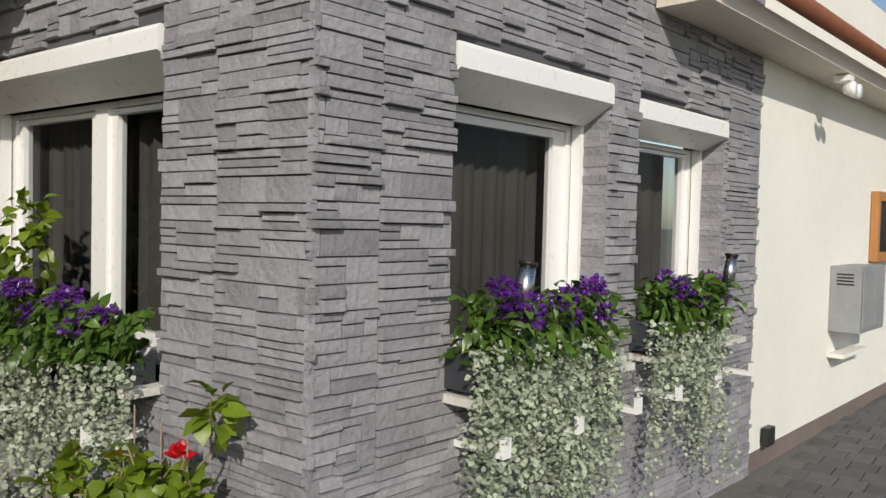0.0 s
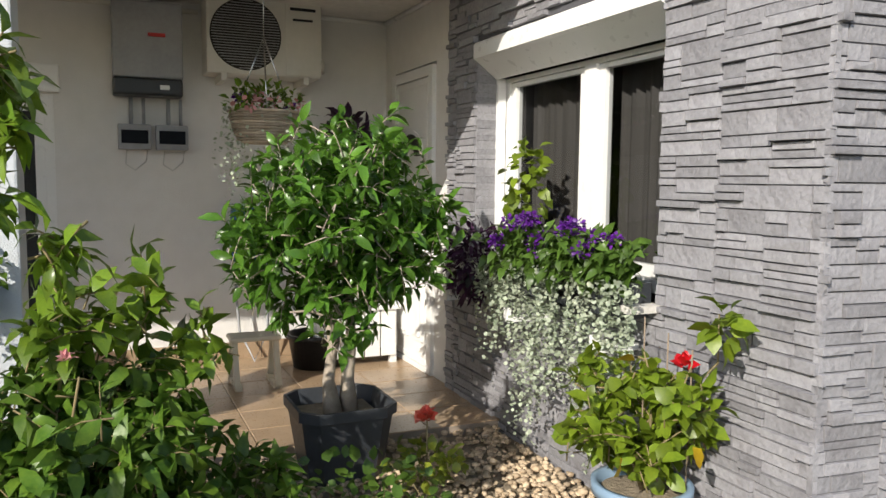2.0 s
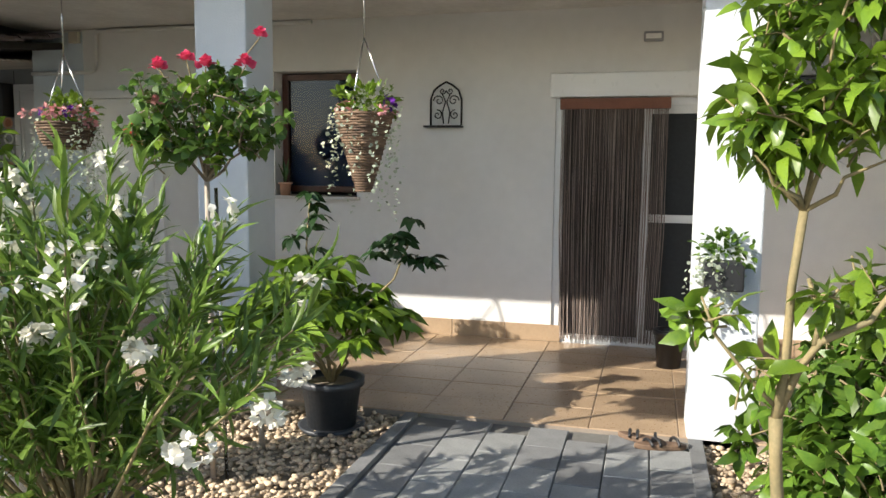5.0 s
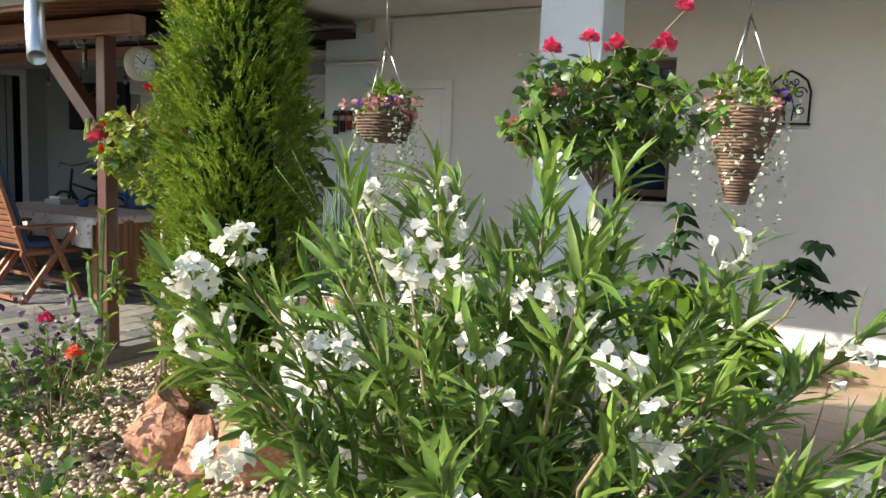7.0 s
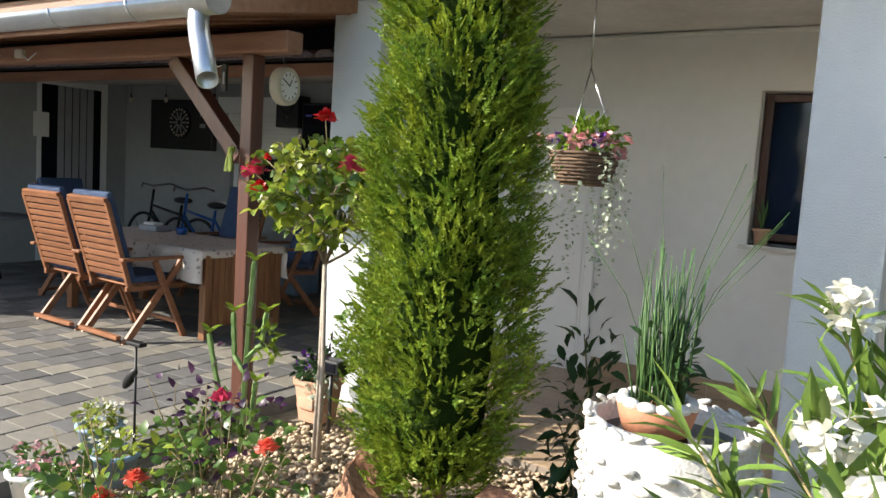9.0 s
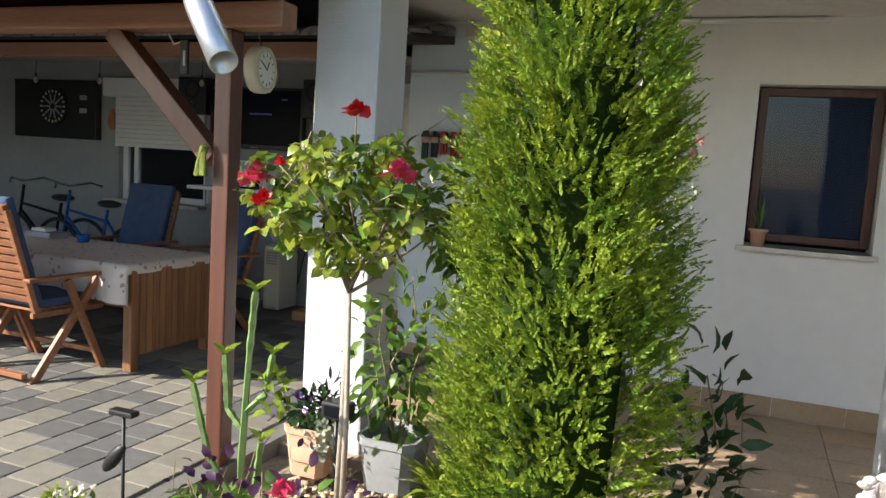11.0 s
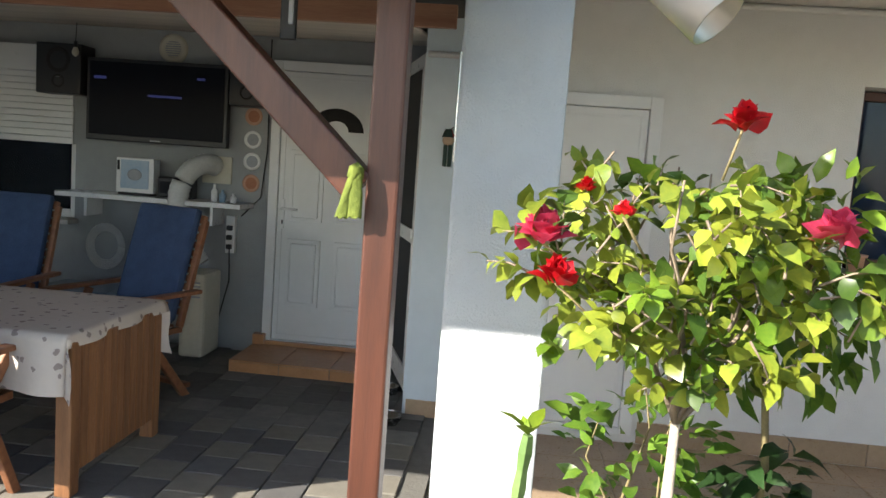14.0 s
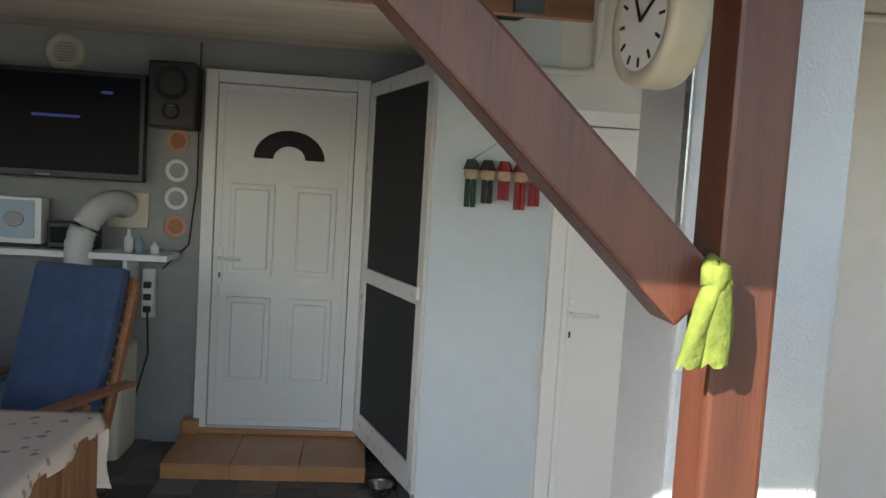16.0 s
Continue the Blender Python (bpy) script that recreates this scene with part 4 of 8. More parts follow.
# ---- paving ----
def grid_pieces(parent, name, xs, ys, z, gap, thick, mat, stuff_mat, near, shift=0.0, limit=300, wob=0.0015):
    """Flat pieces laid in columns along y, every other column moved on by shift; mat may name several mixed tones."""
    rp = random.Random(7)
    cache = {}
    tones = mat.split()
    vs, fs, count = [], [], 0
    for j, (x0, x1) in enumerate(zip(xs, xs[1:])):
        for y0, y1 in zip(ys, ys[1:]):
            o = shift * (j % 2)
            a, b, c, d = x0 + gap / 2, x1 - gap / 2, y0 + gap / 2 + o, y1 - gap / 2 + o
            zz = z + rp.uniform(-wob, wob)
            tone = rp.choice(tones)
            e = 0.004
            if near(0.5 * (a + b), 0.5 * (c + d)) and count < limit:
                key = (round(b - a, 4), round(d - c, 4), tone)
                if key not in cache:
                    w, h = key[:2]
                    me = bpy.data.meshes.new(name)
                    me.from_pydata([(-w / 2, -h / 2, -thick), (w / 2, -h / 2, -thick), (w / 2, h / 2, -thick), (-w / 2, h / 2, -thick),
                                    (-w / 2, -h / 2, -e), (w / 2, -h / 2, -e), (w / 2, h / 2, -e), (-w / 2, h / 2, -e),
                                    (-w / 2 + e, -h / 2 + e, 0), (w / 2 - e, -h / 2 + e, 0), (w / 2 - e, h / 2 - e, 0), (-w / 2 + e, h / 2 - e, 0)], [],
                                   [(0, 1, 5, 4), (1, 2, 6, 5), (2, 3, 7, 6), (3, 0, 4, 7), (4, 5, 9, 8), (5, 6, 10, 9), (6, 7, 11, 10), (7, 4, 8, 11), (8, 9, 10, 11)])
                    me.materials.append(M[tone])
                    cache[key] = me
                ob = new(name, cache[key])
                ob.parent = parent
                ob.location = (0.5 * (a + b), 0.5 * (c + d), zz)
                count += 1
            else:
                q = len(vs)
                vs += [(a, c, zz - thick), (b, c, zz - thick), (b, d, zz - thick), (a, d, zz - thick), (a, c, zz), (b, c, zz), (b, d, zz), (a, d, zz)]
                fs += [(q, q + 1, q + 5, q + 4), (q + 1, q + 2, q + 6, q + 5), (q + 2, q + 3, q + 7, q + 6), (q + 3, q, q + 4, q + 7), (q + 4, q + 5, q + 6, q + 7)]
    if vs:
        tagged(pydata(name + "_field", vs, fs, stuff_mat, parent), kind="stuff")


# ---- plants ----
def branchy(name, base, tips, r0, mat, parent, seed=0, bend=0.08):
    rng = random.Random(seed)
    for t in tips:
        a, b = Vector(base), Vector(t)
        pts = [a.lerp(b, k / 4) + Vector((rng.uniform(-1, 1), rng.uniform(-1, 1), 0)) * bend * math.sin(math.pi * k / 4) for k in range(5)]
        tube(name, pts, [r0 * (1 - 0.17 * k) for k in range(5)], mat, parent, seg=6)


def pot(parent, r_top, r_bot, h, mat, name="pot", soil=True, z=0.0, rim=0.03, seg=36):
    prof = [(0.001, z), (r_bot, z), (r_bot + (r_top - r_bot) * 0.86, z + h * 0.86), (r_top + rim * 0.35, z + h * 0.87), (r_top + rim * 0.4, z + h), (r_top - 0.012, z + h), (r_top - 0.02, z + h * 0.9), (r_bot * 0.9, z + h * 0.7)]
    p = lathe(name, prof, mat, parent, seg=seg)
    if soil:
        lathe("potting_soil", [(0.001, z + h * 0.9), (r_top - 0.018, z + h * 0.89)], "soil", parent, seg=20)
    return p


def square_pot(parent, wt, wb, h, mat, name="pot"):
    bm = bmesh.new()
    rings = []
    for w, z in ((wb * 0.98, 0), (wb, 0.01), (wt * 0.93, h * 0.86), (wt, h * 0.87), (wt, h), (wt - 0.03, h), (wt - 0.06, h * 0.8)):
        c = w * 0.16
        rings.append([bm.verts.new((x * w / 2 + dx, y * w / 2 + dy, z)) for x, y, dx, dy in ((-1, -1, c, 0), (1, -1, -c, 0), (1, -1, 0, c), (1, 1, 0, -c), (1, 1, -c, 0), (-1, 1, c, 0), (-1, 1, 0, -c), (-1, -1, 0, c))])
    for a, b in zip(rings, rings[1:]):
        for k in range(8):
            bm.faces.new((a[k], a[(k + 1) % 8], b[(k + 1) % 8], b[k]))
    bm.faces.new(rings[0][::-1])
    p = part(name, bm, mat, parent)
    boxpart("potting_soil", (-wt / 2 + 0.06, wt / 2 - 0.06, -wt / 2 + 0.06, wt / 2 - 0.06, h * 0.75, h * 0.82), "soil", parent)
    return p


def crown(parent, n, centre, radii, size, mat, seed, width=0.45, shell=0.5, droop=0.2, up=0.25, amp=0.22, name="foliage", hang=0.0):
    rng = np.random.default_rng(seed)
    p, d = blob_points(rng, n, centre, radii, shell, 9, amp)
    d = d + rng.normal(0, 0.55, d.shape) + np.array((0, 0, up - hang))
    return leaves(name, p, d, size, mat, parent, width, 0.2, droop, "", 0.35, seed)


def twig_crown(parent, lobes, leaf, mat, seed, per=8, twig=0.16, width=0.45, droop=0.25, up=0.3, bark="bark_green", name="foliage", splay=0.9):
    """Foliage on twigs: lobes of (centre, radii, number of twigs); leaves spiral along each twig."""
    rng = np.random.default_rng(seed)
    P, D, vs, fs = [], [], [], []
    for centre, radii, n in lobes:
        c, r = np.asarray(centre, float), np.asarray(radii, float)
        for _ in range(n):
            u = rng.normal(size=3)
            u /= np.linalg.norm(u)
            end = c + u * r * (0.45 + 0.55 * rng.random() ** 0.5)
            ax = u * 0.8 + np.array((0, 0, up)) + rng.normal(0, 0.4, 3)
            ax /= np.linalg.norm(ax)
            L = twig * rng.uniform(0.6, 1.25)
            start = end - ax * L
            side = np.cross(ax, (0.31, 0.17, 0.93))
            side /= np.linalg.norm(side) + 1e-9
            other = np.cross(ax, side)
            bow = np.array((0, 0, 0.08 * L))
            tube_data([start, 0.5 * (start + end) + bow, end], [0.0034, 0.0026, 0.0016], 4, vs, fs)
            ph = rng.uniform(0, 6.28)
            for k in range(per):
                f = 0.12 + 0.88 * (k + 0.5) / per
                a = ph + 2.4 * k
                rad = side * math.cos(a) + other * math.sin(a)
                P.append(start + (end - start) * f + bow * 4 * f * (1 - f))
                D.append(ax * (0.35 + 0.5 * f) + rad * splay * (1.15 - 0.5 * f) + rng.normal(0, 0.18, 3) + np.array((0, 0, -droop * 0.6)))
    tagged(pydata("twig_growth", vs, fs, bark, parent, smooth=True), kind="stuff")
    return leaves(name, P, D, leaf, mat, parent, width, 0.22, droop, "", 0.35, seed)


def lobes_on(centre, radii, n, twigs, seed, size=0.45):
    """Overlapping lobes round an ellipsoid, for an uneven crown."""
    rng = np.random.default_rng(seed)
    out = []
    for k in range(n):
        z = 1 - 2 * (k + 0.5) / n
        a = 2.4 * k + rng.uniform(-0.3, 0.3)
        q = math.sqrt(1 - z * z)
        u = np.array((q * math.cos(a), q * math.sin(a), z)) * rng.uniform(0.5, 0.78)
        s = size * rng.uniform(0.75, 1.2)
        out.append((np.asarray(centre) + u * np.asarray(radii), np.asarray(radii) * s, twigs // n))
    return out


def trails(parent, n, starts, length, size, mat, seed, name="trailing_stems", per=26):
    """Hanging strands set with small round leaves."""
    rng = np.random.default_rng(seed)
    P, D = [], []
    starts = np.asarray(starts, float)
    for i in range(n):
        s = starts[rng.integers(len(starts))] + rng.normal(0, 0.03, 3) * (1, 1, 0.3)
        L = length * rng.uniform(0.3, 1.1) * (0.85 + 0.2 * math.sin(s[0] * 9 + s[1] * 11))
        drift = rng.normal(0, 0.03, 2)
        m = max(4, int(per * L / length))
        t = np.linspace(0, 1, m)
        q = np.stack([s[0] + drift[0] * t + rng.normal(0, 0.012, m), s[1] + drift[1] * t + rng.normal(0, 0.012, m), s[2] - L * t], 1)
        P.append(q)
        D.append(rng.normal(0, 1, (m, 3)) + (0, 0, -0.2))
    return leaves(name, np.concatenate(P), np.concatenate(D), size, mat, parent, 0.95, 0.15, 0.1, "", 0.35, seed)


def scatter_flowers(parent, pts, r, mat, seed=0, name="flower"):
    for i, p in enumerate(pts):
        flower_head(name, p, r, mat, parent, seed + i)


# glossy standard tree in a square pot
t = thing("potted_tree", (1.07, 4.2, GZ), "round-headed glossy green tree in anthracite square pot", "tree")
square_pot(t, 0.46, 0.34, 0.36, "dark_pot")
tube("trunk", [(-0.03, 0, 0.28), (-0.05, 0.01, 0.45), (-0.03, 0, 0.62), (-0.06, 0.02, 0.85)], [0.05, 0.028, 0.024, 0.02], "pale_bark", t)
tube("trunk", [(0.05, 0.02, 0.28), (0.04, 0, 0.45), (0.06, 0.01, 0.62), (0.05, 0, 0.85)], [0.05, 0.03, 0.026, 0.02], "pale_bark", t)
branchy("branch", (0, 0, 0.75), [(-0.3, 0.1, 1.1), (0.3, -0.05, 1.05), (0.05, 0.2, 1.4), (-0.1, -0.25, 1.2), (0.32, 0.1, 0.85), (-0.25, -0.1, 0.8)], 0.014, "pale_bark", t, 3)
twig_crown(t, lobes_on((0.0, 0, 1.15), (0.6, 0.52, 0.55), 17, 408, 21, 0.42), 0.088, "ficus", 21, 8, 0.17, 0.42, 0.25, 0.2, "pale_bark")

# broad leafy shrub
t = thing("garden_shrub", (0.0, 3.42, GZ), "dense broad-leaved green shrub growing from the gravel", "shrub")
branchy("stem", (0, 0, 0), [(-0.2, 0, 0.7), (0.1, 0.1, 0.95), (0.3, -0.1, 0.6), (0.0, -0.2, 0.8), (0.2, 0.1, 1.05), (-0.1, 0.05, 1.1)], 0.012, "bark_green", t, 5)
twig_crown(t, lobes_on((0.02, 0, 0.42), (0.45, 0.4, 0.46), 16, 320, 31, 0.5), 0.09, "shrub", 31, 8, 0.16, 0.45, 0.45, 0.0)
twig_crown(t, [((0.5, 0.12, 0.24), (0.27, 0.24, 0.2), 34)], 0.085, "shrub", 34, 7, 0.15, 0.45, 0.4, 0.1, name="low_foliage")
twig_crown(t, [((-0.02, 0, 0.95), (0.2, 0.18, 0.17), 20), ((0.2, 0.05, 1.0), (0.1, 0.12, 0.2), 9), ((0.38, 0.0, 0.86), (0.09, 0.1, 0.12), 7)], 0.1, "lemon", 32, 6, 0.15, 0.5, 0.25, 0.4, name="upper_foliage")
flower_head("flower_bud", (-0.03, -0.3, 0.88), 0.03, "pale_pink", t, 4, 14, "faded pink flower bud")

# lemon tree
t = thing("lemon_tree", (-0.42, 2.46, GZ), "young lemon tree with forked yellow-green trunk", "tree")
tube("trunk", [(0.01, 0, 0.0), (-0.03, 0, 0.48), (-0.05, 0, 0.7), (-0.055, 0, 0.807)], [0.0185, 0.016, 0.015, 0.0165], "bark_green", t)
tube("limb", [(-0.055, 0, 0.8), (-0.04, 0, 0.93), (-0.035, 0.01, 1.12), (-0.02, 0.0, 1.296)], [0.0125, 0.0105, 0.0098, 0.0105], "bark_green", t)
tube("limb", [(-0.055, 0, 0.8), (-0.015, 0, 0.92), (0.03, 0, 0.995), (0.134, 0.01, 1.047), (0.22, 0.02, 1.19), (0.289, 0.02, 1.335), (0.275, 0.02, 1.66)], [0.0115, 0.0105, 0.0095, 0.0075, 0.0065, 0.006, 0.004], "bark_green", t)
tube("limb", [(0.02, 0, 0.985), (0.03, 0.01, 1.05), (0.0, 0.01, 1.14)], [0.008, 0.0065, 0.005], "bark_green", t)
tube("limb", [(-0.055, 0, 0.83), (-0.12, -0.01, 0.9), (-0.2, -0.02, 1.0), (-0.235, -0.02, 1.09)], [0.006, 0.005, 0.004, 0.003], "bark_green", t)
branchy("branch", (-0.02, 0, 1.296), [(-0.2, 0.0, 1.55), (-0.08, 0.1, 1.72), (0.1, 0.08, 1.66), (0.17, 0, 1.45), (0.04, -0.1, 1.8), (-0.14, -0.08, 1.42)], 0.0065, "bark_green", t, 8, 0.03)
twig_crown(t, [((-0.1, 0, 1.5), (0.12, 0.13, 0.15), 34), ((0.07, 0.02, 1.53), (0.13, 0.14, 0.12), 26), ((0.0, 0.03, 1.76), (0.2, 0.2, 0.14), 38), ((0.16, 0.02, 1.85), (0.2, 0.18, 0.12), 20),
               ((0.28, 0.02, 1.58), (0.1, 0.11, 0.17), 18), ((0.3, 0.02, 1.33), (0.07, 0.07, 0.1), 5), ((0.42, 0.02, 1.24), (0.06, 0.06, 0.08), 5)], 0.074, "lemon", 41, 8, 0.11, 0.4, 0.4, 0.15)
twig_crown(t, [((-0.22, -0.02, 1.03), (0.08, 0.07, 0.09), 5), ((-0.1, 0, 0.93), (0.05, 0.06, 0.06), 3), ((0.03, 0.0, 1.1), (0.05, 0.06, 0.06), 3)], 0.08, "lemon", 44, 6, 0.1, 0.48, 0.25, 0.2, name="low_foliage")


def hibiscus():
    t = thing("potted_hibiscus", (1.83, 2.94, GZ), "yellow-green hibiscus with red flower in pale blue pot", "plant")
    pot(t, 0.17, 0.115, 0.31, "blue_pot")
    branchy("stem", (0, 0, 0.28), [(-0.15, 0.1, 0.7), (0.1, -0.12, 0.75), (0.05, 0.15, 0.7), (-0.05, -0.05, 0.8), (0.12, -0.22, 0.95)], 0.008, "bark_green", t, 4)
    twig_crown(t, lobes_on((-0.03, 0, 0.55), (0.26, 0.28, 0.26), 9, 90, 51, 0.5), 0.07, "hibis", 51, 7, 0.13, 0.7, 0.2, 0.35)
    crown(t, 26, (0.12, -0.24, 0.9), (0.05, 0.05, 0.1), 0.08, "hibis", 52, 0.7, 0.1, 0.2, 0.1, 0.2)
    flower_head("flower", (0.12, -0.06, 0.74), 0.06, "red_fl", t, 3, 12, "red hibiscus flower")
    for p, d in (((-0.25, -0.2, 0.5), (-1, -1, -1)), ((0.0, -0.25, 0.52), (0, -1, -1)), ((-0.05, 0.1, 0.74), (1, 0, 0))):
        leaves("yellow_leaf", [p], [d], 0.08, "yellow_leaf", t, 0.9)
    for k in range(3):
        tube("support_cane", [(0.02 + 0.05 * k, 0.03 - 0.06 * k, 0.25), (0.03 + 0.05 * k, 0.05 - 0.07 * k, 0.9 - 0.05 * k)], 0.003, "bark", t)


hibiscus()

# low roses in the bed by the stone wall
for k, (x, y, s, m) in enumerate(((0.95, 3.45, 1.0, "rose"), (1.35, 3.8, 0.7, "rose_yellow"), (1.05, 3.2, 0.8, "rose"))):
    t = thing("rose_bush", (x, y, GZ), "low rose bush with sparse leaves in the gravel", "rose", "low roses by the stone wall")
    branchy("stem", (0, 0, 0), [(0.12, 0.05, 0.3 * s), (-0.14, 0.02, 0.26 * s), (0.03, -0.15, 0.28 * s), (0.05, 0.14, 0.33 * s)], 0.005, "bark_green", t, 9 + k)
    crown(t, int(150 * s), (0, 0, 0.2 * s), (0.26 * s, 0.24 * s, 0.14 * s), 0.055, m, 60 + k, 0.75, 0.2, 0.2, 0.1, 0.3)
    if k == 1:
        tube("flower_stem", [(0, 0, 0.1), (0, 0, 0.34)], 0.004, "bark_green", t)
        flower_head("flower", (0.0, 0, 0.35), 0.06, "coral", t, 5, 26, "coral rose flower")


def window_box(name, at_face, u0, u1, z, label, seed, strand, violet=26, dense=55):
    """Flower box with heliotrope and silver trailing foliage, on the sill brackets."""
    t = thing(name, at_face(0.5 * (u0 + u1), z, -0.12), label, "flower box", "window flower boxes")
    o = Vector(at_face(0.5 * (u0 + u1), z, -0.12))

    def loc(u, zz, d):
        return Vector(at_face(u, zz, d)) - o
    bm = bmesh.new()
    vs = [bm.verts.new(loc(u, zz, d)) for d in (-0.16, -0.012) for u, zz in ((u0, z - 0.02), (u1, z - 0.02), (u1, z + 0.12), (u0, z + 0.12))]
    for f in ((0, 1, 2, 3), (7, 6, 5, 4), (0, 4, 5, 1), (1, 5, 6, 2), (2, 6, 7, 3), (3, 7, 4, 0)):
        bm.faces.new([vs[i] for i in f])
    bmesh.ops.recalc_face_normals(bm, faces=bm.faces)
    part("box", bm, "dark_pot", t)
    rng = np.random.default_rng(seed)
    n = int(1250 * (u1 - u0))
    P = np.array([loc(rng.uniform(u0, u1), z + 0.1 + 0.2 * rng.random() ** 1.3, -0.13 + rng.normal(0, 0.06)) for _ in range(n)])
    leaves("foliage", P, rng.normal(0, 0.7, (n, 3)) + (0, 0, -0.1) + np.array(loc(u0, z, -1) - loc(u0, z, 0)) * 0.5, 0.068, "rose", t, 0.5, 0.25, 0.45, "", 0.3, seed)
    for k in range(violet):
        c = loc(rng.uniform(u0 + 0.03, u1 - 0.03), z + rng.uniform(0.2, 0.36), -0.19 + rng.normal(0, 0.05))
        q = c + Vector((0, 0, 0))
        pp, dd = blob_points(np.random.default_rng(seed * 50 + k), 60, q, (0.05, 0.05, 0.026), 0.3)
        tagged(leaves("flower_cluster", pp, dd, 0.02, "violet", t, 0.9, 0.1, 0.1, "violet heliotrope flower cluster" if k == 0 else "", 0.3, k), kind="stuff")
    st = [loc(u + 0.05 * rng.normal(), z + 0.13, -0.185) for u in np.linspace(u0 + 0.02, u1 - 0.02, 5) for _ in range(14)]
    trails(t, int(dense * (u1 - u0)), st, strand, 0.021, "silver", seed + 7, "silver_foliage", 64)
    return t


window_box("flower_box", wface, 3.24, 4.25, 0.76, "window box of violet heliotrope and silver trailing leaves", 71, 0.8, 20, 110)
window_box("flower_box", rface, 0.58, 1.4, 0.84, "window box of violet heliotrope and silver trailing leaves", 72, 0.85, 15, 280)
window_box("flower_box", rface, 1.86, 2.52, 0.84, "window box of violet heliotrope and silver trailing leaves", 74, 0.8, 8, 140)

# plants on and beside the first sill
t = thing("potted_vine", wface(4.3, 0.89, -0.02), "bright green climbing plant in a terracotta pot on the sill", "plant")
pot(t, 0.075, 0.055, 0.14, "terracotta", z=0.0)
crown(t, 110, (0.0, -0.06, 0.42), (0.1, 0.14, 0.24), 0.065, "hibis", 81, 0.85, 0.2, 0.3, -0.2, 0.3)
t = thing("purple_plant", wface(4.62, 0.74, -0.14), "purple trailing plant hanging beside the window box", "plant")
lathe("pot", [(0.001, -0.1), (0.07, -0.1), (0.09, 0.05), (0.08, 0.05)], "dark_pot", t, seg=20)
crown(t, 420, (0, 0, 0.08), (0.14, 0.2, 0.22), 0.07, "purple_leaf", 82, 0.35, 0.2, 0.3, -0.1, 0.3)
crown(t, 200, (0.0, -0.22, 0.02), (0.07, 0.08, 0.14), 0.03, "silver", 83, 0.8, 0.2, 0.2, 0, 0.3, "silver_foliage")


def standard_rose(name, at, label, stem_h, head, radii, mats, blooms, seed, stems=1, cane=True):
    t = thing(name, at, label, "rose tree")
    for k in range(stems):
        o = 0.03 * (k - (stems - 1) / 2)
        tube("stem", [(o, 0, 0), (o * 0.6, 0.01, stem_h * 0.5), (0, 0, stem_h)], [0.014, 0.012, 0.011], "pale_bark", t)
    if cane:
        tube("support_cane", [(0.05, 0.03, 0), (0.03, 0.02, stem_h * 0.98)], 0.008, "steel", t)
    hx, hy, hz = head
    rng = random.Random(seed)
    branchy("branch", (0, 0, stem_h), [(hx + rng.uniform(-1, 1) * radii[0] * 0.7, hy + rng.uniform(-1, 1) * radii[1] * 0.7, hz + rng.uniform(-0.4, 0.8) * radii[2]) for _ in range(11)], 0.008, "bark", t, seed, 0.04)
    for k, (m, n, size) in enumerate(mats):
        twig_crown(t, lobes_on(head, radii, 11, n // 7, seed * 10 + k, 0.4), size, m, seed * 10 + k, 7, 0.13, 0.76, 0.3, 0.15, "bark", "foliage")
    for k, (x, y, z, r, m) in enumerate(blooms):
        tube("flower_stem", [(x * 0.6 + hx * 0.4, y * 0.6 + hy * 0.4, z - 0.12), (x, y, z - 0.01)], 0.003, "bark_green", t)
        flower_head("flower", (x, y, z), r, m, t, seed + k)
    return t


standard_rose("rose_tree", (-2.6, 3.45, GZ), "standard rose with pink blooms on a caned stem", 1.32, (0.0, 0.0, 1.58), (0.38, 0.34, 0.24),
              [("rose", 1150, 0.05), ("lemon", 180, 0.05)], [(-0.15, -0.1, 1.79, 0.045, "pink"), (-0.02, -0.1, 1.82, 0.04, "pink"), (0.08, -0.12, 1.79, 0.045, "pink"), (0.22, -0.05, 1.8, 0.045, "pink"),
                                                     (0.26, 0.0, 1.92, 0.04, "pink"), (-0.27, -0.12, 1.52, 0.045, "coral"), (-0.06, -0.25, 1.63, 0.04, "pale_pink"), (-0.2, -0.2, 1.47, 0.04, "coral")], 91)
standard_rose("rose_tree", (-5.3, 3.85, GZ), "standard rose with red blooms and yellowing leaves", 1.02, (0.0, 0.0, 1.38), (0.46, 0.36, 0.31),
              [("rose_yellow", 760, 0.056), ("lemon", 270, 0.058), ("rose", 230, 0.056)], [(0.05, -0.1, 1.72, 0.06, "red_fl"), (-0.36, -0.14, 1.45, 0.075, "pink"), (0.26, -0.14, 1.5, 0.07, "pink"), (-0.32, -0.14, 1.36, 0.06, "red_fl"), (-0.26, 0.0, 1.56, 0.03, "red_fl"), (-0.2, -0.22, 1.52, 0.028, "red_fl")], 92, 2, False)

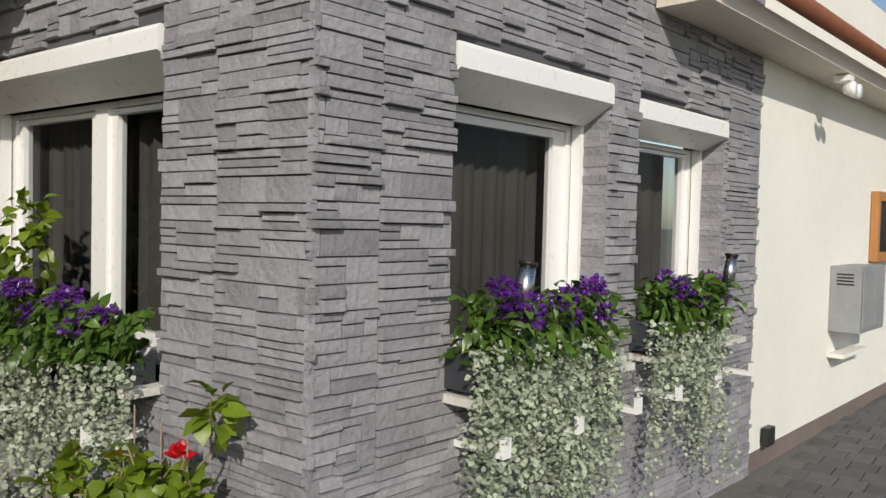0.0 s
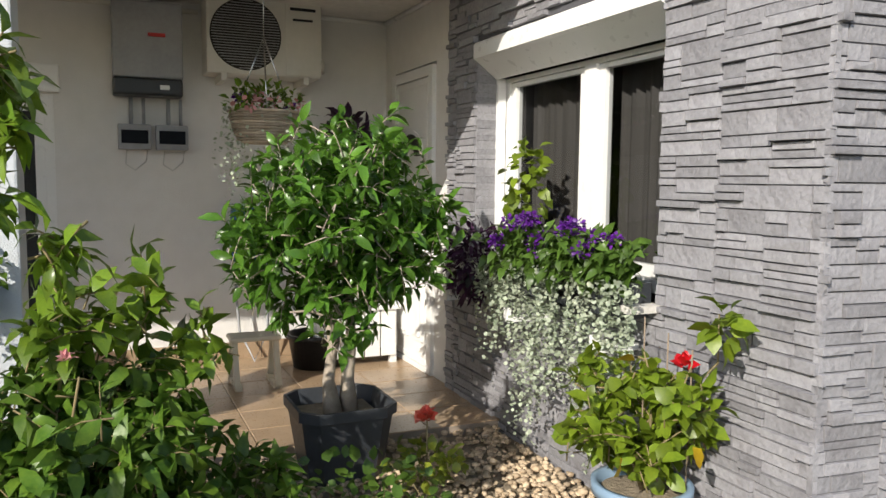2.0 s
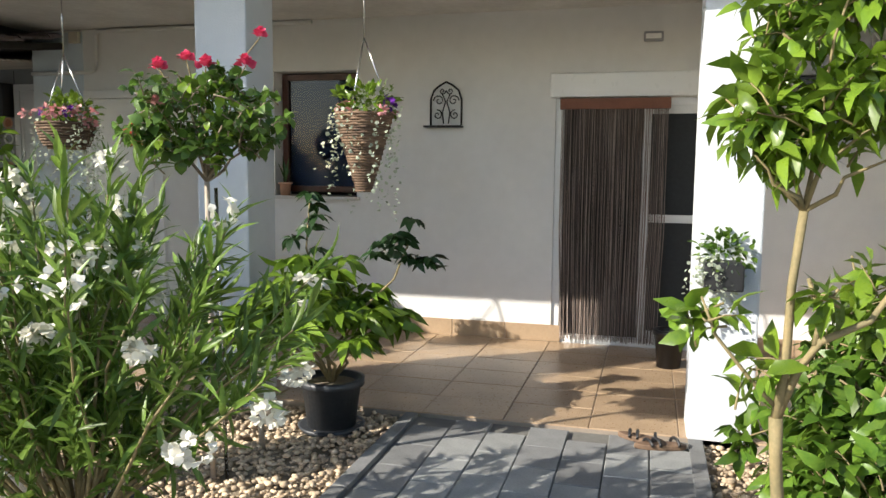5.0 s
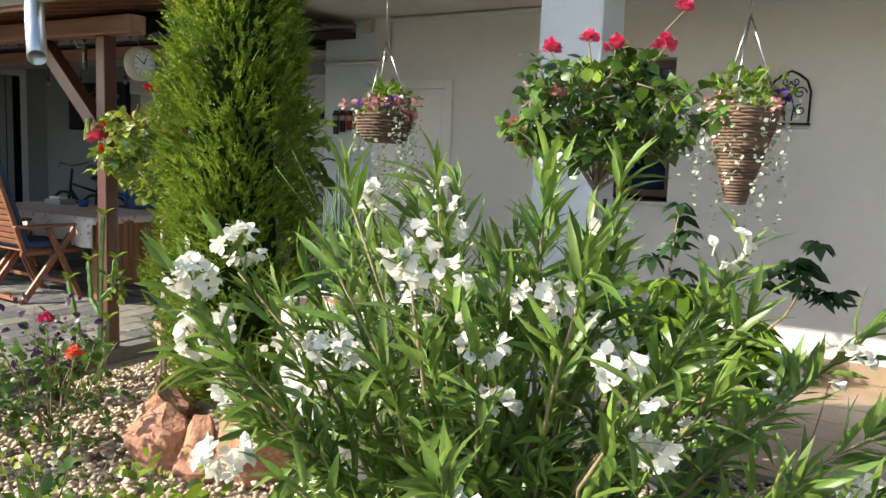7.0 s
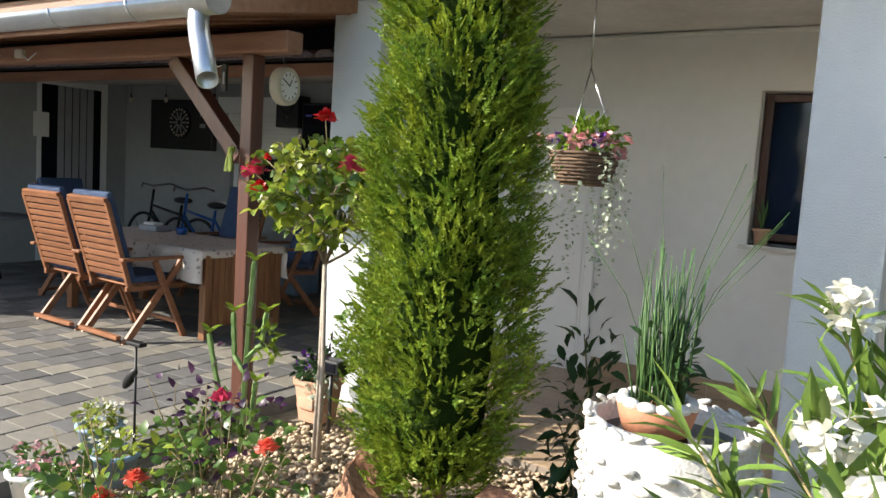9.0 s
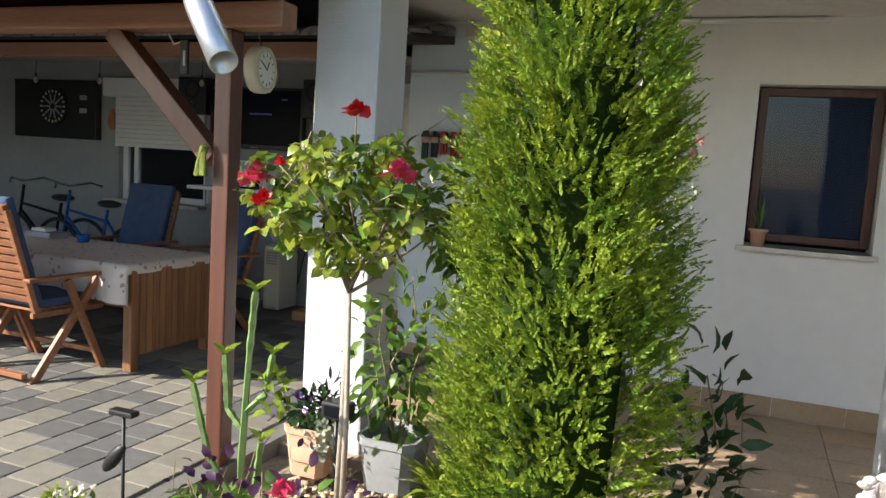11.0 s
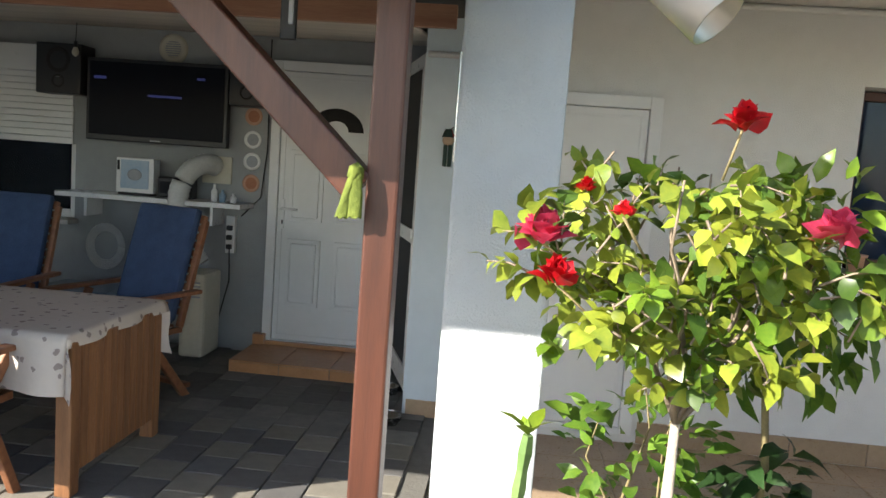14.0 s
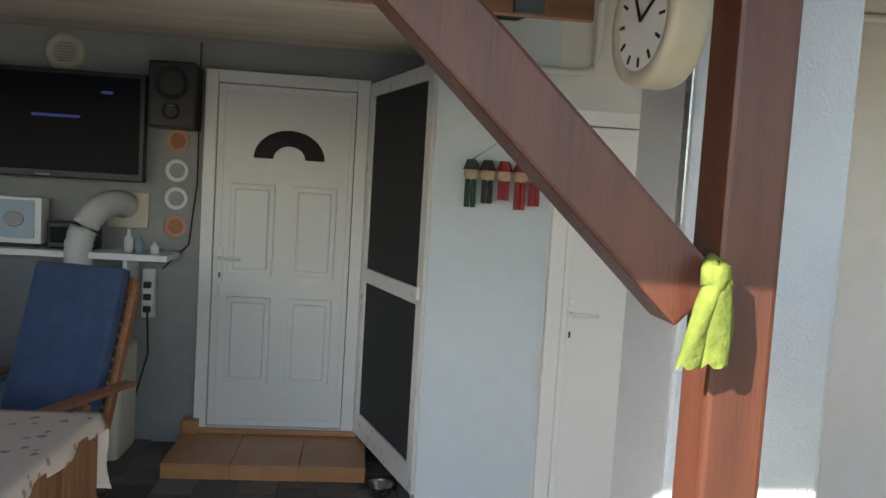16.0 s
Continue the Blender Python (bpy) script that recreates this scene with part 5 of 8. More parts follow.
# oleander
t = thing("oleander", (-2.42, 2.42, GZ), "large white-flowering oleander in a dark tub", "shrub")
pot(t, 0.24, 0.18, 0.3, "dark_pot")
rng = np.random.default_rng(6)
tips = [(0.72 * math.cos(a) * k, 0.6 * math.sin(a) * k, 0.78 + 0.55 * (1 - k * 0.7) + 0.12 * math.sin(5 * a)) for a in np.linspace(0, 6.1, 17) for k in (0.3, 0.65, 1.0)]
tips += [(-0.4, -0.55, 1.12), (-0.46, -0.38, 1.16), (-0.5, 0.15, 1.24), (-0.44, -0.48, 0.98), (-0.3, -0.2, 1.3), (0.05, -0.5, 1.2)]
branchy("stem", (0, 0, 0.25), tips, 0.008, "bark_green", t, 14, 0.05)
P, D = [], []
for tp in tips:
    b = np.array((0, 0, 0.25))
    e = np.array(tp)
    ax = (e - b) / np.linalg.norm(e - b)
    for k in range(82):
        P.append(b + (e - b) * rng.uniform(0.3, 1.06))
        D.append(ax * 0.9 + rng.normal(0, 0.5, 3))
leaves("foliage", P, D, 0.118, "oleander", t, 0.14, 0.12, 0.12, "", 0.3, 15)
for i, c in enumerate(tips):
    if i % 3 == 1 and i % 2:
        continue
    cc = np.array(c) * (1, 1, 1 - 0.09 * (i % 4) * (i < 51)) + (0, 0, 0.06)
    pp, dd = blob_points(np.random.default_rng(300 + i), 5 + 3 * (i % 4) + 9 * (i > 50), cc, (0.055, 0.055, 0.045), 0.5)
    FP, FD = [], []
    for q, w in zip(pp, dd):
        w = Vector(w).normalized()
        s = w.orthogonal().normalized()
        for j in range(5):
            p5 = Matrix.Rotation(j * 1.2566, 3, w) @ s
            FP.append(q)
            FD.append(tuple(p5 + w * 0.35))
    tagged(leaves("flower_cluster", FP, FD, 0.026, "white_fl", t, 0.95, 0.1, 0.1, "white oleander blossom cluster" if i == 0 else "", 0.12, i), kind="stuff")

# thuja
t = thing("thuja", (-4.36, 3.48, 0.1), "tall columnar thuja with yellow-green sprays", "conifer")
prof = [(0.02, 0.06), (0.26, 0.14), (0.38, 0.36), (0.41, 0.75), (0.37, 1.2), (0.32, 1.8), (0.25, 2.3), (0.13, 2.9), (0.01, 3.2)]
# solid body coloured near-black, painted as the shade deep in the foliage
lathe("inner_core", [(r * 0.48, z) for r, z in prof], "thuja_shade", t, seg=20)
rng = np.random.default_rng(8)
# upright fans of scale leaves in clumps; the near-black body fills the hollows between them
nc = 500
cz = rng.uniform(0.08, 3.05, nc)
ca = np.arange(nc) * 2.399963 + rng.normal(0, 0.25, nc)
P, D = [], []
for z0, a0 in zip(cz, ca):
    rad0 = np.interp(z0, [p[1] for p in prof], [p[0] for p in prof]) * rng.uniform(0.7, 1.04)
    out0 = np.array((math.cos(a0), math.sin(a0), 0))
    for _ in range(20):
        a1 = a0 + rng.normal(0, 0.055) / max(rad0, 0.08)
        out = np.array((math.cos(a1), math.sin(a1), 0))
        foot = out * rad0 * rng.uniform(0.68, 0.98) + np.array((0, 0, z0 + rng.normal(0, 0.055)))
        ax = out * rng.uniform(0.35, 0.9) + out0 * 0.2 + np.array((0, 0, rng.uniform(0.25, 0.9))) + rng.normal(0, 0.15, 3)
        ax /= np.linalg.norm(ax)
        flatdir = np.cross(ax, rng.normal(0, 1, 3))
        flatdir /= np.linalg.norm(flatdir)
        L = rng.uniform(0.05, 0.1)
        for k in range(11):
            f = k / 10
            w = 0.36 * L * (1 - f) ** 0.6
            for sgn in (-1, 1):
                P.append(foot + ax * L * f)
                D.append((ax * (0.75 + 0.3 * f) + flatdir * sgn * (0.85 - 0.6 * f)) * (w + 0.012))
P, D = np.array(P), np.array(D)
tagged(leaves("spray_foliage", P, D, np.linalg.norm(D, axis=1) * 0.34 + 0.006, "thuja", t, 0.42, 0.1, 0.1, "", 0.25, 16), kind="stuff")
tube("trunk", [(0, 0, -0.02), (0, 0, 0.5)], 0.05, "bark", t)


def rock(at, size, seed, label="rust-coloured split rock at the thuja's foot"):
    bm = bmesh.new()
    bmesh.ops.create_icosphere(bm, subdivisions=3, radius=1)
    r = random.Random(seed)
    cuts = [Vector((r.uniform(-1, 1), r.uniform(-1, 1), r.uniform(-0.3, 1))).normalized() for _ in range(9)]
    for v in bm.verts:
        for c in cuts:
            k = v.co.dot(c) - 0.62
            if k > 0:
                v.co -= c * k
        v.co += v.co.normalized() * noise.noise(v.co * 2.3 + Vector((seed, 0, 0))) * 0.1
        v.co = Vector((v.co.x * size[0], v.co.y * size[1], v.co.z * size[2] + size[2] * 0.5))
    ob = part("rock", bm, "rust_rock")
    ob.location = at
    ob.rotation_euler.z = seed
    return tagged(ob, label, "rock", "rocks round the thuja")


mound = lathe("planting_mound", [(0.46, 0.0), (0.36, 0.08), (0.25, 0.17), (0.001, 0.2)], "soil", None, "raised pebbled mound of earth under the thuja", 28, (-4.33, 3.5, GZ))
tagged(mound, category="mound", kind="structure")
for i, (x, y, sx, sz) in enumerate(((-4.58, 3.28, 0.16, 0.2), (-4.4, 3.12, 0.19, 0.16), (-4.02, 3.3, 0.18, 0.22), (-4.72, 3.55, 0.14, 0.2), (-4.2, 3.14, 0.12, 0.14))):
    rock((x, y, GZ + 0.02), (sx * 1.25, sx * 1.05, sz * 1.2), i + 2)

# cast-stone water urn with horsetail
t = thing("stone_urn", (-3.34, 3.02, GZ + 0.13), "white basket-weave cast-stone urn filled with water", "planter")
lathe("bowl", [(0.001, 0.3), (0.12, 0.3), (0.15, 0.36), (0.2, 0.44), (0.225, 0.56), (0.225, 0.74), (0.2, 0.76), (0.195, 0.66), (0.001, 0.62)], "white_stone", t, seg=40)
lathe("pedestal", [(0.001, -0.13), (0.17, -0.13), (0.17, 0.05), (0.11, 0.1), (0.1, 0.24), (0.14, 0.305), (0.001, 0.305)], "white_stone", t, seg=32)
lathe("water", [(0.001, 0.7), (0.198, 0.7)], "water", t, seg=32)
bm = bmesh.new()
for i in range(26):
    a = 2 * math.pi * i / 26
    m = Matrix.Translation((0.222 * math.cos(a), 0.222 * math.sin(a), 0.755 + 0.008 * math.sin(i * 2.3))) @ Matrix.Rotation(a, 4, "Z") @ Matrix.Rotation(0.5 * math.sin(i * 1.7), 4, "X") @ Matrix.Diagonal((0.014, 0.027, 0.008, 1))
    bmesh.ops.create_icosphere(bm, subdivisions=2, radius=1, matrix=m)
part("rim", bm, "white_stone", t, "ruffled leaf-moulded rim", True)
vs, fs = [], []
for r in range(6):
    z = 0.46 + r * 0.042
    rad = 0.2 + 0.026 * min(1, (z - 0.44) / 0.1)
    for i in range(30):
        if (i + r) % 2:
            continue
        a0, a1 = 2 * math.pi * i / 30, 2 * math.pi * (i + 1.25) / 30
        tube_data([(rad * math.cos(a0), rad * math.sin(a0), z), ((rad + 0.012) * math.cos((a0 + a1) / 2), (rad + 0.012) * math.sin((a0 + a1) / 2), z), (rad * math.cos(a1), rad * math.sin(a1), z)], 0.009, 6, vs, fs)
pydata("weave", vs, fs, "white_stone", t, "raised basket-weave moulding", True)
t = thing("horsetail", (-3.39, 3.05, GZ + 0.84), "tall horsetail reeds in a brown bowl standing in the urn", "plant")
lathe("bowl", [(0.001, 0.0), (0.09, 0.0), (0.11, 0.07), (0.1, 0.075), (0.001, 0.06)], "terracotta", t, seg=28)
vs, fs = [], []
for i in range(60):
    a, r = rng.uniform(0, 6.28), 0.065 * math.sqrt(rng.random())
    b = Vector((r * math.cos(a), r * math.sin(a), 0.05))
    e = b + Vector((rng.normal(0, 0.035), rng.normal(0, 0.035), rng.uniform(0.18, 0.48)))
    tube_data([b, b.lerp(e, 0.5) + Vector((rng.normal(0, 0.005), 0, 0)), e], [0.0035, 0.003, 0.0018], 5, vs, fs)
for i in range(10):
    a = rng.uniform(0, 6.28)
    b = Vector((0, 0, 0.1))
    e = Vector((0.28 * math.cos(a), 0.2 * math.sin(a), rng.uniform(0.5, 0.75)))
    tube_data([b, b.lerp(e, 0.5) + Vector((0, 0, 0.06)), e], 0.0012, 4, vs, fs)
pydata("reed_stand", vs, fs, "reed", t, smooth=True)
bm = bmesh.new()
for i in range(12):
    a = 2 * math.pi * i / 12
    bmesh.ops.create_icosphere(bm, subdivisions=2, radius=1, matrix=Matrix.Translation((0.092 * math.cos(a), 0.092 * math.sin(a), 0.08)) @ Matrix.Rotation(a, 4, "Z") @ Matrix.Diagonal((0.02, 0.028, 0.016, 1)))
tagged(part("pebble_ring", bm, "white_stone", t, smooth=True), kind="stuff")
crown(t, 90, (0.03, 0.0, 0.2), (0.06, 0.06, 0.13), 0.05, "dark_leaf", 84, 0.35, 0.2, 0.1, 0.4, 0.2)


# ---- porch things ----
# roller box, sliding door and string curtain
t = thing("patio_door", (-0.85, BY, PZ), "patio door with white frame, shutter box and insect screen", "door", kind="structure")
boxpart("shutter_box", (-0.69, 0.69, -0.06, 0.2, 1.88, 2.06), "white", t, bevel=0.01)
bm = bmesh.new()
for d in ((-0.65, -0.59, 0.02, 0.1, 0, 1.88), (0.59, 0.65, 0.02, 0.1, 0, 1.88), (-0.59, 0.59, 0.02, 0.1, 1.82, 1.88), (-0.59, 0.59, 0.02, 0.1, 0, 0.05)):
    bx(bm, *d, 0.004)
part("door_frame", bm, "white", t)
bm = bmesh.new()
for d in ((0.0, 0.06, 0.04, 0.08, 0.05, 1.82), (0.53, 0.59, 0.04, 0.08, 0.05, 1.82), (0.06, 0.53, 0.04, 0.08, 0.95, 1.01), (0.06, 0.53, 0.04, 0.08, 1.76, 1.82), (0.06, 0.53, 0.04, 0.08, 0.05, 0.12)):
    bx(bm, *d, 0.003)
part("screen_frame", bm, "white", t)
part("insect_mesh", bx(bmesh.new(), 0.06, 0.53, 0.058, 0.062, 0.12, 1.76), "net", t)
t = thing("string_curtain", (-1.06, BY - 0.05, PZ), "brown string curtain hanging in the patio doorway", "curtain")
boxpart("header", (-0.4, 0.4, -0.02, 0.02, 1.79, 1.87), "rod", t)
rng = np.random.default_rng(44)
vs, fs = [], []
for i in range(150):
    x = -0.39 + 0.78 * i / 150 + rng.normal(0, 0.002)
    y = rng.normal(0, 0.008)
    tube_data([(x, y, 1.8), (x + rng.normal(0, 0.006), y + rng.normal(0, 0.008), 0.9), (x * (0.93 + rng.normal(0, 0.01)), y + rng.normal(0, 0.012), 0.03 + 0.02 * rng.random())], 0.0022, 4, vs, fs)
tagged(pydata("string_strands", vs, fs, "curtain", t), kind="stuff")

# wall iron ornament with small shelf
t = thing("iron_wall_ornament", (-2.36, BY - 0.02, 1.61), "black scrolled iron ornament with small shelf on the wall", "wall ornament")
def wire(pts, r=0.006):
    tube("scroll", pts, r, "iron", t)
wire([(-0.125, 0, 0.02), (-0.125, 0, 0.22), (-0.1, 0, 0.29), (-0.05, 0, 0.33), (0, 0, 0.355), (0.05, 0, 0.33), (0.1, 0, 0.29), (0.125, 0, 0.22), (0.125, 0, 0.02)], 0.008)
for s in (-1, 1):
    for cx, cz, r0, ph in ((0.06, 0.21, 0.045, 0.0), (0.07, 0.1, 0.04, 1.5), (0.03, 0.285, 0.028, 3.0)):
        wire([(s * (cx + r0 * (1 - k / 16) * math.cos(ph + k * 0.62)), 0, cz + r0 * (1 - k / 16) * math.sin(ph + k * 0.62)) for k in range(14)], 0.0045)
    wire([(s * 0.02, 0, 0.03), (s * 0.03, 0, 0.12), (s * 0.005, 0, 0.2), (s * 0.03, 0, 0.26)], 0.005)
boxpart("shelf", (-0.165, 0.14, -0.08, 0.012, 0.0, 0.014), "iron", t)

t = thing("wall_lamp", (-0.8, BY, 2.26), "small grey bulkhead lamp on the porch wall", "lamp")
boxpart("body", (-0.07, 0.07, -0.07, 0, -0.035, 0.035), "panel_grey", t, bevel=0.015)
boxpart("diffuser", (-0.055, 0.055, -0.078, -0.068, -0.02, 0.015), "white", t)

# air conditioner
t = thing("air_conditioner", (1.13, 6.2, 1.99), "cream outdoor air-conditioner unit on wall brackets", "air conditioner")
boxpart("casing", (-0.39, 0.39, 0.0, 0.26, 0.0, 0.53), "ac", t, bevel=0.012)
boxpart("side_panel", (0.14, 0.392, -0.008, 0.0, 0.01, 0.52), "ac", t)
lathe_v, lathe_f = lathe_data([(0.001, 0.012), (0.22, 0.012), (0.225, 0.0), (0.24, 0.0)], 36)
# flat near-black disc paints the shade inside the fan opening
pydata("fan_opening", [(x - 0.13, -0.004 - z * 0.2, y + 0.265) for x, y, z in lathe_v], lathe_f, "near_black", t)
bm = bmesh.new()
for i in range(26):
    z = 0.265 - 0.225 + 0.45 * i / 25
    w = math.sqrt(max(0.0004, 0.23 ** 2 - (z - 0.265) ** 2))
    bx(bm, -0.13 - w, -0.13 + w, -0.014, -0.009, z - 0.0025, z + 0.0025)
tagged(part("grille_wire_field", bm, "panel_grey", t), kind="stuff")
boxpart("logo_bar", (0.17, 0.35, -0.012, -0.008, 0.455, 0.475), "iron", t, "dark maker's logo bar")
boxpart("logo_bar", (0.19, 0.33, -0.012, -0.008, 0.385, 0.4), "iron", t, "dark maker's logo bar")
for x in (-0.28, 0.28):
    boxpart("bracket", (x - 0.02, x + 0.02, -0.02, 0.3, -0.05, 0.0), "ac", t)
lathe_v, lathe_f = lathe_data([(0.001, 0), (0.05, 0), (0.05, 0.05), (0.001, 0.05)], 18)
pydata("valve_cover", [(0.39 + z, 0.12 + x, 0.1 + y) for x, y, z in lathe_v], lathe_f, "ac", t, smooth=True)

tube("cable_duct", [(-0.3, BY - 0.02, 2.44), (0.72, BY - 0.02, 2.43)], 0.018, "ac", None)
tagged(bpy.data.objects["cable_duct"], "cream cable duct along the porch ceiling", "duct")
t = thing("ceiling_trim", (0, 0, 0), "white cove strip between ceiling and side wall", "trim", kind="structure")
tube("strip", [(SX - 0.015, 4.9, 2.475), (SX - 0.015, 6.48, 2.475)], 0.016, "white", t)
tube("strip", [(SX - 0.02, 6.485, 2.475), (1.5, 6.485, 2.475)], 0.016, "white", t)

t = thing("solar_inverter", (0.38, BY, 1.94), "grey solar inverter with dark base on the porch wall", "inverter")
boxpart("casing", (-0.22, 0.22, -0.2, 0, 0.0, 0.5), "panel_grey", t, bevel=0.015)
boxpart("base", (-0.22, 0.215, -0.21, 0, -0.115, -0.002), "black", t, bevel=0.015)
boxpart("badge", (0.0, 0.11, -0.206, -0.199, 0.27, 0.295), "red", t, "red oval maker's badge")
boxpart("sticker", (0.07, 0.13, -0.214, -0.209, -0.075, -0.045), "white", t)
for k, x in enumerate((0.53, 0.29)):
    t = thing("fuse_box", (x, BY, 1.47), "grey fuse box with smoked lid on the porch wall", "fuse box", "fuse boxes on the porch wall")
    boxpart("casing", (-0.105, 0.105, -0.1, 0, 0, 0.17), "panel_grey", t, bevel=0.008)
    boxpart("lid", (-0.085, 0.085, -0.108, -0.099, 0.04, 0.13), "screen", t)
    tube("conduit", [(-0.02, -0.05, 0.17), (-0.02, -0.05, 0.35)], 0.014, "panel_grey", t)
    tube("conduit", [(0.06, -0.05, 0.17), (0.06, -0.05, 0.35)], 0.012, "panel_grey", t)
    tube("cable", [(-0.05, -0.05, 0), (-0.06, -0.06, -0.1), (0.0, -0.06, -0.14), (0.07, -0.05, -0.08), (0.08, -0.04, 0.0)], 0.005, "hose", t)

t = thing("blue_hose_box", (1.06, BY, 0.68), "blue plastic hose reel hung on the wall", "hose reel")
boxpart("casing", (-0.14, 0.14, -0.12, 0, 0, 0.4), "blue_plastic", t, bevel=0.03)
lathe_v, lathe_f = lathe_data([(0.001, 0.03), (0.07, 0.03), (0.09, 0)], 20)
pydata("hub", [(x, -0.12 - z, 0.24 + y) for x, y, z in lathe_v], lathe_f, "black", t, smooth=True)
tube("hose", [(-0.08, -0.06, 0), (-0.12, -0.1, -0.2), (-0.1, -0.12, -0.5), (0.0, -0.15, -0.72), (0.1, -0.14, -0.5), (0.1, -0.1, 0)], 0.01, "panel_grey", t)

t = thing("folding_stool", (0.95, 5.75, PZ), "cream plastic folding step stool", "stool")
for s in (-1, 1):
    for dx in (-0.12, 0.12):
        boxpart("leg", (dx - 0.02, dx + 0.02, s * 0.02, s * 0.15, 0, 0.03), "clock_white", t)
    for dx in (-0.13, 0.13):
        m = Matrix.Translation((dx, s * 0.09, 0.16)) @ Matrix.Rotation(s * 0.35, 4, "X")
        boxpart("side", (-0.018, 0.018, -0.02, 0.02, -0.16, 0.16), "clock_white", t, m=m)
boxpart("top", (-0.16, 0.16, -0.1, 0.1, 0.3, 0.33), "clock_white", t, bevel=0.01)
t = thing("black_tub", (1.45, 6.1, PZ), "black plastic tub standing by the wall", "tub")
pot(t, 0.2, 0.16, 0.24, "black", "tub", False)
t = thing("white_bench", (1.72, 6.15, PZ), "small white painted bench against the wall", "bench")
for i in range(5):
    boxpart("slat", (-0.3 + 0.12 * i, -0.19 + 0.12 * i, -0.18, -0.165, 0.06, 0.4), "white", t)
boxpart("top", (-0.32, 0.32, -0.2, 0.2, 0.4, 0.43), "white", t)
for x in (-0.28, 0.28):
    boxpart("leg", (x - 0.025, x + 0.025, -0.16, -0.11, 0, 0.4), "white", t)
t = thing("purple_pot_plant", (1.72, 6.15, PZ + 0.43), "dark purple-leaved plant in a white pot on the bench", "plant")
pot(t, 0.11, 0.08, 0.2, "white")
branchy("stem", (0, 0, 0.18), [(-0.1, 0, 0.9), (0.1, 0.02, 1.0), (0.0, -0.08, 1.1)], 0.01, "bark", t, 2)
crown(t, 150, (0.02, 0, 1.1), (0.2, 0.18, 0.3), 0.11, "purple_leaf", 77, 0.5, 0.3, 0.2, 0, 0.3)


def hanging_basket(at, top_z, r, h, label, mat, cone, trail_mat, blooms, seed, strand):
    t = thing("hanging_basket", at, label, "hanging basket", "hanging baskets on the porch")
    vs, fs = [], []
    rows = int(h / 0.014)
    for k in range(rows):
        f = k / (rows - 1)
        rad = r * (0.25 + 0.75 * f) if cone else r * (0.62 + 0.38 * math.sqrt(f))
        z = h * (f - 1)
        tube_data([(rad * (1 + 0.02 * math.sin(i * 2.5 + k * 3.1)) * math.cos(2 * math.pi * i / 20), rad * (1 + 0.02 * math.sin(i * 2.5 + k * 3.1)) * math.sin(2 * math.pi * i / 20), z) for i in range(21)], 0.009, 5, vs, fs)
    tagged(pydata("basket", vs, fs, mat, t, smooth=True), kind="stuff")
    lathe("liner", [(0.001, -h * 0.95), (r * (0.22 if cone else 0.58), -h * 0.95), (r * 0.95, -0.01), (0.001, -0.01)], "near_black", t, seg=18)
    apex = top_z - at[2]
    for k in range(3):
        a = 2.1 * k + 0.4
        tube("chain", [(r * 0.95 * math.cos(a), r * 0.95 * math.sin(a), 0), (0, 0, min(0.42, apex * 0.6))], 0.0045, "steel", t)
    tube("chain", [(0, 0, min(0.42, apex * 0.6)), (0, 0, apex)], 0.004, "steel", t)
    crown(t, 300, (0, 0, 0.06), (r * 1.1, r * 1.1, 0.12), 0.045, "lemon", seed, 0.6, 0.2, 0.2, 0.2, 0.3)
    st = [(r * 1.02 * math.cos(a), r * 1.02 * math.sin(a), 0.03) for a in np.linspace(0, 6.2, 24)]
    trails(t, 26, st, strand, 0.022, trail_mat, seed + 1, "trailing_foliage", 30)
    rr = random.Random(seed)
    for k in range(blooms):
        a = rr.uniform(0, 6.28)
        q = r * rr.uniform(0.7, 1.25)
        pp, dd = blob_points(np.random.default_rng(seed * 20 + k), 14, (q * math.cos(a), q * math.sin(a), rr.uniform(0.0, 0.08)), (0.03, 0.03, 0.025), 0.3)
        leaves("flower", pp, dd, 0.03, "pale_pink" if k % 4 else "violet", t, 0.9, 0.1, 0.1, "", 0.3, k)
    return t


hanging_basket((0.94, 5.27, 1.66), 2.49, 0.2, 0.17, "round wicker hanging basket with pink flowers and silver trails", "pale_wicker", False, "silver", 12, 101, 0.75)
hanging_basket((-2.33, 4.6, 1.58), 2.37, 0.16, 0.42, "cone-shaped brown wicker hanging basket with trailing plants", "wicker", True, "silver", 8, 103, 0.6)
hanging_basket((-4.3, 4.6, 1.54), 2.37, 0.17, 0.15, "brown wicker hanging basket with pale pink flowers", "wicker", False, "silver", 14, 105, 0.6)

# umbrella plant in round pot
t = thing("umbrella_plant", (-2.38, 4.25, GZ), "leafy umbrella plant in an anthracite round pot", "plant")
pot(t, 0.16, 0.125, 0.28, "dark_pot", rim=0.04)
lathe("saucer", [(0.001, 0.0), (0.16, 0.0), (0.18, 0.03), (0.165, 0.03), (0.001, 0.012)], "dark_pot", t, seg=30)
whorls = []
rng = np.random.default_rng(17)
for k in range(120):
    a = rng.uniform(0, 6.28)
    q = 0.46 * math.sqrt(rng.random())
    whorls.append((q * math.cos(a) - 0.1, q * math.sin(a), 0.5 + 0.52 * (1 - q / 0.5) * rng.uniform(0.2, 1) + rng.uniform(0, 0.1)))
whorls += [(-0.12 + rng.normal(0, 0.05), rng.normal(0, 0.05), z) for z in np.linspace(0.9, 1.25, 7)]
whorls += [(0.42 + rng.normal(0, 0.09), rng.normal(0, 0.06), 1.0 + rng.normal(0, 0.06)) for _ in range(10)]
